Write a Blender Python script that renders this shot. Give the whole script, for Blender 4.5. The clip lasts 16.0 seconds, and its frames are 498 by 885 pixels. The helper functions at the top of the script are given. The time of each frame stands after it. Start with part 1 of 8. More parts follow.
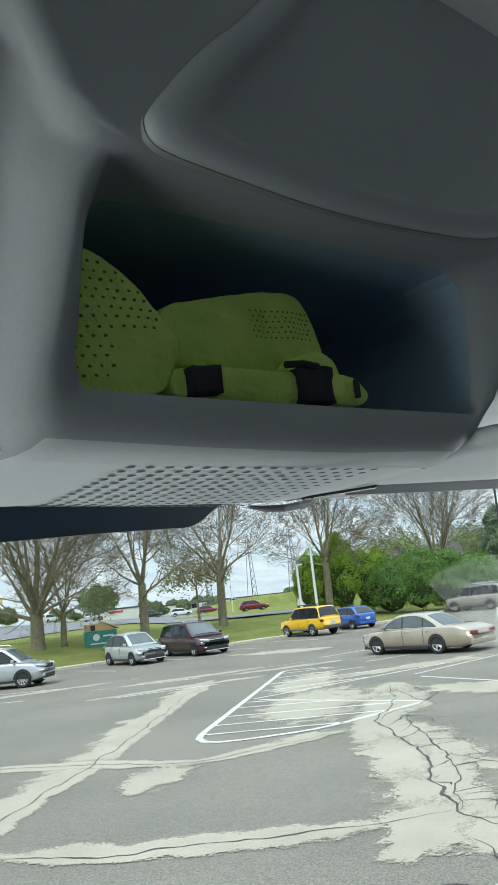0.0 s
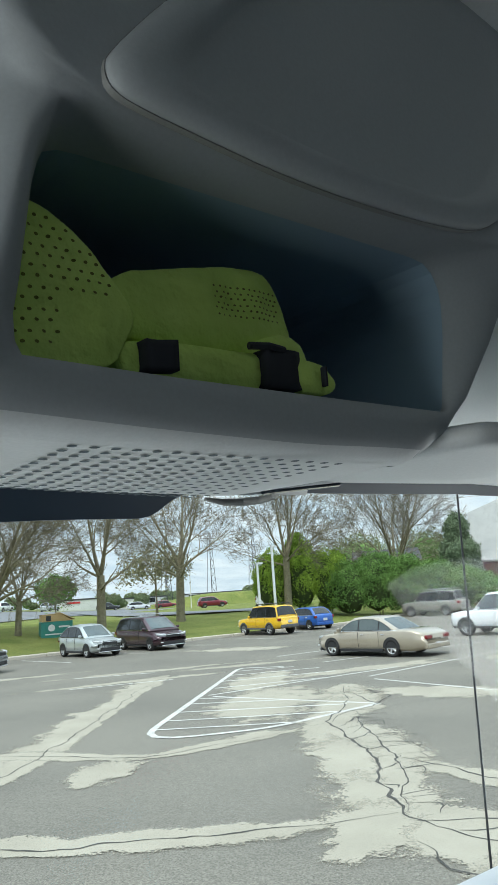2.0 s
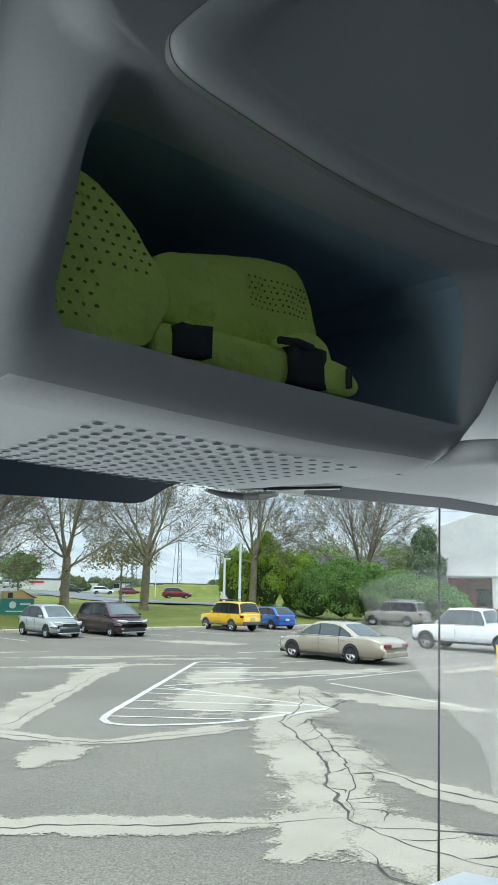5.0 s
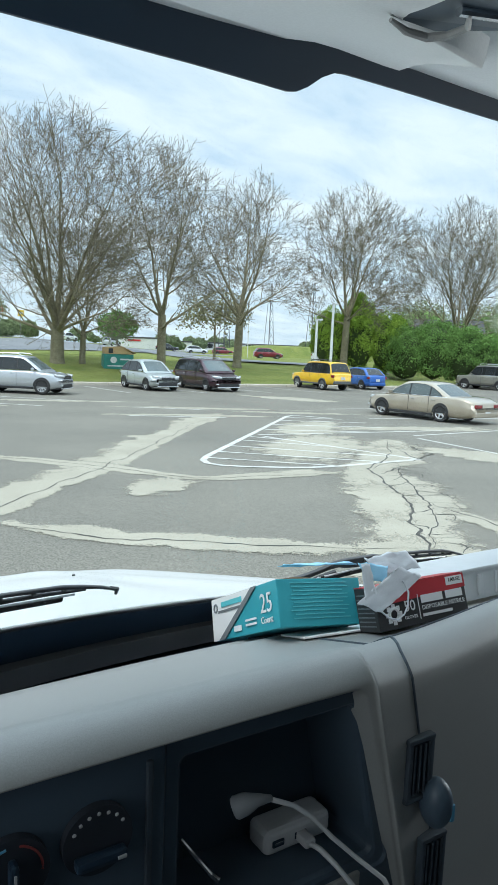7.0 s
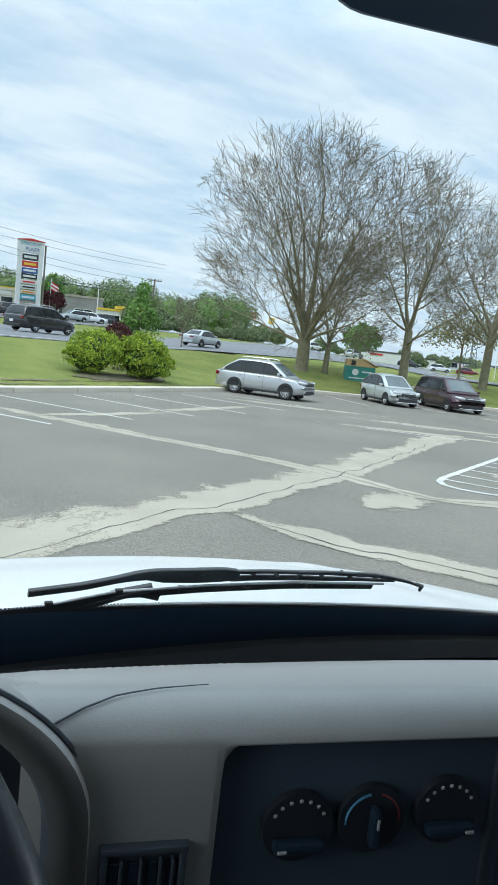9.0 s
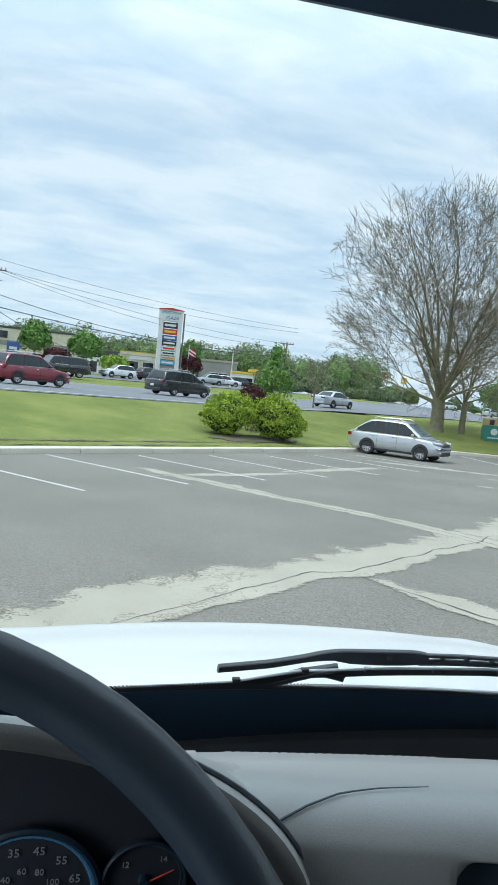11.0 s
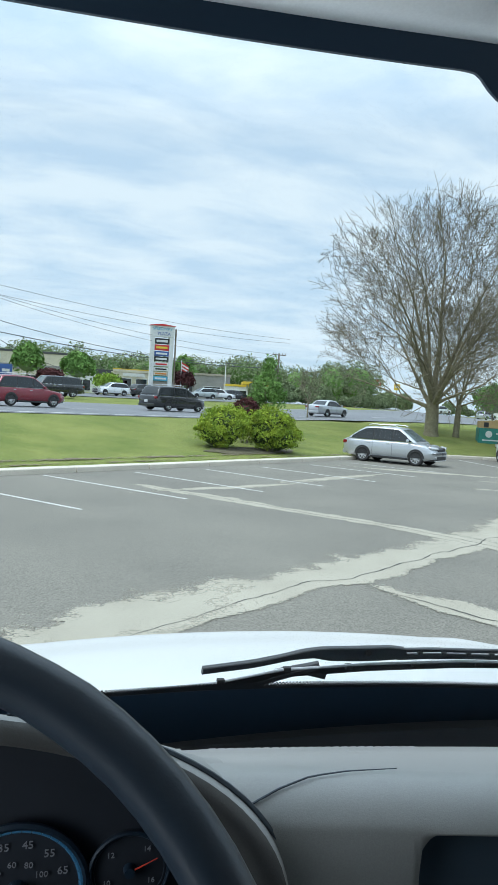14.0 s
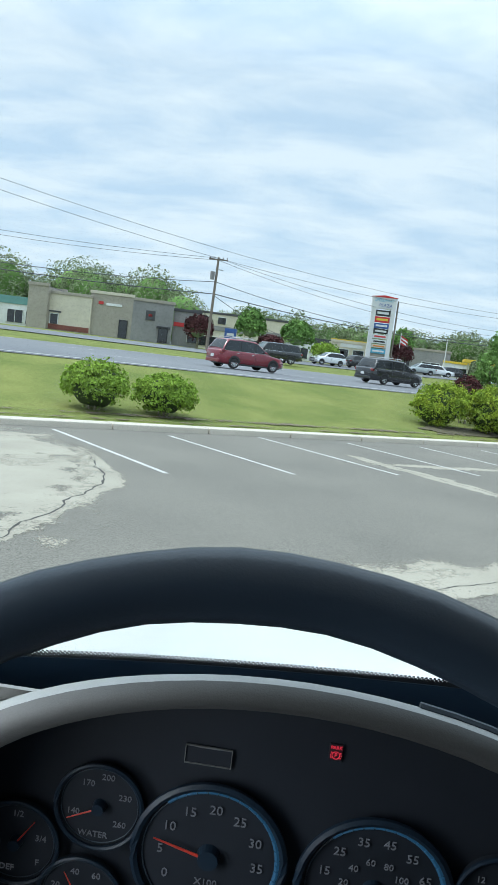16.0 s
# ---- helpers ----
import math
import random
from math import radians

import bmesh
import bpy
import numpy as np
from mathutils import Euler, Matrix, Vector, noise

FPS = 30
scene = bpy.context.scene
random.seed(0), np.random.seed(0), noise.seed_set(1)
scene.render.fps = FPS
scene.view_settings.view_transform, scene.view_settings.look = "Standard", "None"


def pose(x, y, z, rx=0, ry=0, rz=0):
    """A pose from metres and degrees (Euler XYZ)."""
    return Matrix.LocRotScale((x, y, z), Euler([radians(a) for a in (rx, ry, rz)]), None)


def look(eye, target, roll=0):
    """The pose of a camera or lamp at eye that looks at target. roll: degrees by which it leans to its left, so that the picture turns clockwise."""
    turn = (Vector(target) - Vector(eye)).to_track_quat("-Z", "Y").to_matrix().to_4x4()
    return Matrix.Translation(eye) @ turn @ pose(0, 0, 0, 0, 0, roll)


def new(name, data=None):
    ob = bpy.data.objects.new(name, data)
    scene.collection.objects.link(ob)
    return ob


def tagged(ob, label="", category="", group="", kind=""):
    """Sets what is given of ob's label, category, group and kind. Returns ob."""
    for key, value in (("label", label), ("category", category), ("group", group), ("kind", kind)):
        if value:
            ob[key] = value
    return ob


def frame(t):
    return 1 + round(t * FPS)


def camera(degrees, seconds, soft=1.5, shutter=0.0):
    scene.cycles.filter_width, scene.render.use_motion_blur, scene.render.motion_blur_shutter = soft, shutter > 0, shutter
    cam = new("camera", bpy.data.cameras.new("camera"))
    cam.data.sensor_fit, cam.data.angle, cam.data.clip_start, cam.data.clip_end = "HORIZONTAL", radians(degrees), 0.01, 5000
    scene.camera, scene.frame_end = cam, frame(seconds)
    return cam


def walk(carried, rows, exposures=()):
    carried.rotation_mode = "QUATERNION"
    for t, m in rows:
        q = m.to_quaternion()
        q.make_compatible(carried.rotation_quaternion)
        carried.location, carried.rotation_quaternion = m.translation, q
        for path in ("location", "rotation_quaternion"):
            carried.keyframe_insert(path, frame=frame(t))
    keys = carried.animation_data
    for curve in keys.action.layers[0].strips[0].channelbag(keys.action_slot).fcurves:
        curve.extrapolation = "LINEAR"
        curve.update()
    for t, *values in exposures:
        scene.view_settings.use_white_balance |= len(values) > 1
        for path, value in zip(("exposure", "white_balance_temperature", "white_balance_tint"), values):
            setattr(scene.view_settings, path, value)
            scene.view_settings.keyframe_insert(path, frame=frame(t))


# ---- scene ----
# The cab of a parked truck, looking out over a parking lot. +y is the truck's forward, z = 0 the asphalt.
cam = camera(38.5, 16.0, shutter=0.0)
PATH = [
    (0, (0.062, 0.139, 2.564), (1.4199, 1.5422, 2.9946), -6.33),
    (0.5, (0.079, 0.140, 2.567), (1.4763, 1.4935, 3.0325), -6.60),
    (1, (0.078, 0.143, 2.567), (1.4780, 1.4971, 3.0217), -5.78),
    (1.5, (0.085, 0.156, 2.563), (1.4938, 1.5068, 2.9992), -4.77),
    (2, (0.088, 0.158, 2.564), (1.5129, 1.4986, 2.9795), -3.98),
    (2.5, (0.079, 0.163, 2.562), (1.5167, 1.4944, 2.9652), -2.84),
    (3, (0.077, 0.163, 2.569), (1.5256, 1.4825, 2.9696), -1.89),
    (3.5, (0.077, 0.169, 2.567), (1.5330, 1.4776, 2.9764), -0.74),
    (5.8, (0.071, 0.192, 2.560), (1.5461, 1.4994, 2.8979), 2.04),
    (6, (0.068, 0.200, 2.541), (1.5421, 1.5241, 2.8148), 2.03),
    (6.2, (0.079, 0.207, 2.512), (1.5420, 1.5590, 2.6949), 1.99),
    (6.4, (0.089, 0.206, 2.478), (1.5346, 1.5874, 2.5401), 1.92),
    (6.5, (0.086, 0.205, 2.460), (1.5175, 1.6016, 2.4562), 1.84),
    (6.6, (0.080, 0.211, 2.438), (1.4922, 1.6251, 2.3663), 1.77),
    (7, (0.047, 0.235, 2.396), (1.3689, 1.7133, 2.1361), 2.29),
    (7.5, (0.023, 0.237, 2.402), (1.2244, 1.8060, 2.0907), 2.96),
    (8, (-0.030, 0.249, 2.396), (1.0001, 1.9363, 2.0948), 3.92),
    (8.5, (-0.080, 0.270, 2.367), (0.7913, 2.0468, 2.0776), 5.21),
    (9, (-0.091, 0.266, 2.370), (0.6913, 2.0870, 2.0988), 6.33),
    (9.5, (-0.102, 0.270, 2.368), (0.5907, 2.1311, 2.1275), 7.13),
    (10, (-0.147, 0.296, 2.378), (0.4218, 2.2037, 2.1883), 7.78),
    (10.2, (-0.164, 0.309, 2.377), (0.3252, 2.2413, 2.2114), 8.54),
    (12.5, (-0.1405, 0.2600, 2.3900), (0.2920, 2.2075, 2.2512), 1.89),
    (13, (-0.1395, 0.2590, 2.3870), (0.3035, 2.2042, 2.2503), 1.75),
    (13.5, (-0.1385, 0.2580, 2.3830), (0.3057, 2.2037, 2.2611), 2.53),
    (14, (-0.1385, 0.2560, 2.3800), (0.2952, 2.2061, 2.2737), 3.19),
    (14.5, (-0.1375, 0.2550, 2.3760), (0.2473, 2.2166, 2.3034), 3.88),
    (15, (-0.1557, 0.2850, 2.3735), (0.1079, 2.2668, 2.3321), 4.50),
    (15.2, (-0.1764, 0.3040, 2.3737), (0.0054, 2.2955, 2.3242), 4.76),
    (15.4, (-0.205, 0.296, 2.367), (-0.1149, 2.2925, 2.2957), 5.93),
    (15.6, (-0.217, 0.307, 2.359), (-0.1822, 2.3025, 2.2222), 7.62),
    (15.7, (-0.226, 0.317, 2.350), (-0.2337, 2.3103, 2.1900), 7.67),
    (15.8, (-0.240, 0.329, 2.349), (-0.2934, 2.3191, 2.1555), 7.62),
    (15.9, (-0.254, 0.342, 2.349), (-0.3513, 2.3275, 2.1309), 7.39),
    (16, (-0.276, 0.350, 2.349), (-0.4117, 2.3316, 2.1133), 6.93),
]
EXPOSURES = [(0.0, 0.44, 6700, 10), (3.5, 0.40, 6650, 10), (6.0, 0.46, 6500, 10), (6.5, 0.48, 6450, 10), (7.5, 0.42, 6400, 10), (9.0, 0.34, 6350, 11), (12.5, 0.32, 6300, 11), (15.0, 0.30, 6300, 11), (15.5, 0.20, 6250, 11), (16.0, 0.34, 6300, 11)]
walk(cam, [(t, look(eye, target, roll)) for t, eye, target, roll in PATH], EXPOSURES)

# ---- sky and sun: a bright, thinly overcast noon ----
SUN_ELEV, SUN_ROT = radians(60), radians(262)
world = bpy.data.worlds.new("overcast_sky")
scene.world = world
world.use_nodes = True
wn, wl = world.node_tree.nodes, world.node_tree.links
bg = wn["Background"]
bg.inputs[1].default_value = 0.105
sky = wn.new("ShaderNodeTexSky")
sky.sky_type, sky.sun_disc, sky.sun_elevation, sky.sun_rotation = "NISHITA", False, SUN_ELEV, SUN_ROT
sky.air_density, sky.dust_density, sky.ozone_density = 1.0, 1.5, 2.0
coord = wn.new("ShaderNodeTexCoord")
# cloud deck: direction divided by height gives flattening bands towards the horizon
sep = wn.new("ShaderNodeSeparateXYZ")
wl.new(coord.outputs["Generated"], sep.inputs[0])
lift = wn.new("ShaderNodeMath")
lift.operation = "ADD"
lift.inputs[1].default_value = 0.16
wl.new(sep.outputs[2], lift.inputs[0])
flat = wn.new("ShaderNodeVectorMath")
flat.operation = "DIVIDE"
joined = wn.new("ShaderNodeCombineXYZ")
for k in range(3):
    wl.new(lift.outputs[0], joined.inputs[k])
wl.new(coord.outputs["Generated"], flat.inputs[0])
wl.new(joined.outputs[0], flat.inputs[1])
stretch = wn.new("ShaderNodeMapping")
stretch.inputs["Rotation"].default_value = (0, 0, radians(-35))
stretch.inputs["Scale"].default_value = (1.0, 1.9, 0.6)
wl.new(flat.outputs[0], stretch.inputs[0])
cloud = wn.new("ShaderNodeTexNoise")
cloud.inputs["Scale"].default_value, cloud.inputs["Detail"].default_value = 2.1, 10
cloud.inputs["Roughness"].default_value, cloud.inputs["Distortion"].default_value = 0.60, 0.3
wl.new(stretch.outputs[0], cloud.inputs["Vector"])
ramp = wn.new("ShaderNodeValToRGB")
ramp.color_ramp.elements[0].position, ramp.color_ramp.elements[0].color = 0.36, (0.12, 0.12, 0.12, 1)
ramp.color_ramp.elements[1].position, ramp.color_ramp.elements[1].color = 0.62, (0.97, 0.97, 0.97, 1)
wl.new(cloud.outputs[0], ramp.inputs[0])
veil = wn.new("ShaderNodeMix")
veil.data_type = "RGBA"
veil.inputs[0].default_value = 0.80
veil.inputs[7].default_value = (4.7, 6.1, 7.2, 1)
wl.new(sky.outputs[0], veil.inputs[6])
mixed = wn.new("ShaderNodeMix")
mixed.data_type = "RGBA"
mixed.inputs[7].default_value = (6.3, 7.1, 7.5, 1)
wl.new(ramp.outputs[0], mixed.inputs[0])
wl.new(veil.outputs[2], mixed.inputs[6])
# an overcast sky is brighter overhead than near the horizon
rise = wn.new("ShaderNodeMapRange")
rise.inputs[1].default_value, rise.inputs[2].default_value = 0.35, 1.0
rise.inputs[3].default_value, rise.inputs[4].default_value = 1.0, 2.5
wl.new(sep.outputs[2], rise.inputs[0])
bright = wn.new("ShaderNodeMix")
bright.data_type, bright.blend_type = "RGBA", "MULTIPLY"
bright.inputs[0].default_value = 1
wl.new(mixed.outputs[2], bright.inputs[6])
wl.new(rise.outputs[0], bright.inputs[7])
wl.new(bright.outputs[2], bg.inputs[0])

sun = new("sun", bpy.data.lights.new("sun", "SUN"))
sun.data.energy, sun.data.angle, sun.data.color = 1.3, radians(14), (1.0, 0.96, 0.9)
sun.matrix_world = look((0, 0, 0), (-math.sin(SUN_ROT) * math.cos(SUN_ELEV), -math.cos(SUN_ROT) * math.cos(SUN_ELEV), -math.sin(SUN_ELEV)))

# two added area lamps at the unseen side windows, lifting the dim cab interior
for side_x, watts in ((-0.70, 3.5), (1.92, 5.6)):
    glow = new("cab_fill_light", bpy.data.lights.new("cab_fill_light", "AREA"))
    glow.data.shape, glow.data.size, glow.data.size_y = "RECTANGLE", 0.54, 0.50
    glow.data.energy, glow.data.color = watts, (0.90, 0.97, 1.0)
    glow.matrix_world = look((side_x, 0.55, 2.20), (0.61, 0.52, 2.50))


# ---- materials ----
def pbr(name, col, col2=None, scale=6.0, rough=0.6, metal=0.0, bump=0.0, bscale=80.0, fine=0.0, fscale=200.0, coat=0.0, spec=0.5, rvar=0.0, per=0.0):
    """A surface with colour varied at two scales, fine relief, and a little change from piece to piece (per)."""
    m = bpy.data.materials.new(name)
    m.use_nodes = True
    n, l = m.node_tree.nodes, m.node_tree.links
    b = n["Principled BSDF"]
    b.inputs["Roughness"].default_value, b.inputs["Metallic"].default_value = rough, metal
    b.inputs["Coat Weight"].default_value, b.inputs["Specular IOR Level"].default_value = coat, spec
    b.inputs["Coat Roughness"].default_value = 0.06
    tc = n.new("ShaderNodeTexCoord")
    col2 = col2 or tuple(c * 0.82 for c in col)
    big = n.new("ShaderNodeTexNoise")
    big.inputs["Scale"].default_value, big.inputs["Detail"].default_value = scale, 5
    l.new(tc.outputs["Object"], big.inputs["Vector"])
    spread = n.new("ShaderNodeMapRange")
    spread.inputs[1].default_value, spread.inputs[2].default_value = 0.32, 0.68
    l.new(big.outputs[0], spread.inputs[0])
    mix = n.new("ShaderNodeMix")
    mix.data_type = "RGBA"
    mix.inputs[6].default_value, mix.inputs[7].default_value = (*col, 1), (*col2, 1)
    l.new(spread.outputs[0], mix.inputs[0])
    out = mix.outputs[2]
    if fine:
        small = n.new("ShaderNodeTexNoise")
        small.inputs["Scale"].default_value, small.inputs["Detail"].default_value = fscale, 3
        l.new(tc.outputs["Object"], small.inputs["Vector"])
        rng = n.new("ShaderNodeMapRange")
        rng.inputs[1].default_value, rng.inputs[2].default_value = 0.3, 0.7
        rng.inputs[3].default_value, rng.inputs[4].default_value = 1 - fine, 1 + fine
        l.new(small.outputs[0], rng.inputs[0])
        mul = n.new("ShaderNodeMix")
        mul.data_type, mul.blend_type = "RGBA", "MULTIPLY"
        mul.inputs[0].default_value = 1
        l.new(out, mul.inputs[6])
        l.new(rng.outputs[0], mul.inputs[7])
        out = mul.outputs[2]
    if per:
        geo = n.new("ShaderNodeNewGeometry")
        rng2 = n.new("ShaderNodeMapRange")
        rng2.inputs[3].default_value, rng2.inputs[4].default_value = 1 - per, 1 + per
        l.new(geo.outputs["Random Per Island"], rng2.inputs[0])
        mul2 = n.new("ShaderNodeMix")
        mul2.data_type, mul2.blend_type = "RGBA", "MULTIPLY"
        mul2.inputs[0].default_value = 1
        l.new(out, mul2.inputs[6])
        l.new(rng2.outputs[0], mul2.inputs[7])
        out = mul2.outputs[2]
    l.new(out, b.inputs["Base Color"])
    if rvar:
        rr = n.new("ShaderNodeMapRange")
        rr.inputs[3].default_value, rr.inputs[4].default_value = max(rough - rvar, 0.02), min(rough + rvar, 1)
        l.new(big.outputs[0], rr.inputs[0])
        l.new(rr.outputs[0], b.inputs["Roughness"])
    if bump:
        bt = n.new("ShaderNodeTexNoise")
        bt.inputs["Scale"].default_value, bt.inputs["Detail"].default_value = bscale, 4
        l.new(tc.outputs["Object"], bt.inputs["Vector"])
        bp = n.new("ShaderNodeBump")
        bp.inputs["Strength"].default_value, bp.inputs["Distance"].default_value = bump, 0.4 / bscale
        l.new(bt.outputs[0], bp.inputs["Height"])
        l.new(bp.outputs[0], b.inputs["Normal"])
    return m


def emitter(name, col, strength):
    m = bpy.data.materials.new(name)
    m.use_nodes = True
    b = m.node_tree.nodes["Principled BSDF"]
    b.inputs["Base Color"].default_value = (*[c * 0.2 for c in col], 1)
    b.inputs["Emission Color"].default_value, b.inputs["Emission Strength"].default_value = (*col, 1), strength
    return m


def clear_glass(name, tint=(1, 1, 1), gloss=0.04):
    """Thin pane: light goes straight through, with a little mirror gloss at grazing angles."""
    m = bpy.data.materials.new(name)
    m.use_nodes = True
    n, l = m.node_tree.nodes, m.node_tree.links
    clear, shine, mixer, fres = n.new("ShaderNodeBsdfTransparent"), n.new("ShaderNodeBsdfGlossy"), n.new("ShaderNodeMixShader"), n.new("ShaderNodeLayerWeight")
    clear.inputs[0].default_value, shine.inputs["Roughness"].default_value = (*tint, 1), gloss
    steep = n.new("ShaderNodeMath")
    steep.operation = "POWER"
    steep.inputs[1].default_value = 5.0
    l.new(fres.outputs["Facing"], steep.inputs[0])
    some = n.new("ShaderNodeMapRange")
    some.inputs[3].default_value, some.inputs[4].default_value = 0.004, 0.2
    l.new(steep.outputs[0], some.inputs[0])
    l.new(some.outputs[0], mixer.inputs[0])
    l.new(clear.outputs[0], mixer.inputs[1])
    l.new(shine.outputs[0], mixer.inputs[2])
    l.new(mixer.outputs[0], n["Material Output"].inputs[0])
    return m


def ragged(m):
    """Lets the surface below show through a frayed border and in worn-through spots."""
    n, l = m.node_tree.nodes, m.node_tree.links
    edge, tc, fray, fine, add, add2, cut, clear, mixer = [n.new("ShaderNode" + k) for k in ("Attribute", "TexCoord", "TexNoise", "TexNoise", "Math", "Math", "MapRange", "BsdfTransparent", "MixShader")]
    edge.attribute_name = "edge"
    fray.inputs["Scale"].default_value, fray.inputs["Detail"].default_value, fray.inputs["Roughness"].default_value = 1.5, 7, 0.65
    fine.inputs["Scale"].default_value, fine.inputs["Detail"].default_value = 22, 4
    for t in (fray, fine):
        l.new(tc.outputs["Object"], t.inputs["Vector"])
    add.operation = add2.operation = "MULTIPLY_ADD"
    add.inputs[1].default_value, add2.inputs[1].default_value = 1.5, 0.7
    l.new(fray.outputs[0], add.inputs[0])
    l.new(edge.outputs["Fac"], add.inputs[2])
    l.new(fine.outputs[0], add2.inputs[0])
    l.new(add.outputs[0], add2.inputs[2])
    cut.inputs[1].default_value, cut.inputs[2].default_value = 1.36, 1.52
    cut.inputs[3].default_value, cut.inputs[4].default_value = 0.0, 0.92
    l.new(add2.outputs[0], cut.inputs[0])
    l.new(cut.outputs[0], mixer.inputs[0])
    l.new(clear.outputs[0], mixer.inputs[1])
    l.new(n["Principled BSDF"].outputs[0], mixer.inputs[2])
    l.new(mixer.outputs[0], n["Material Output"].inputs[0])
    return m


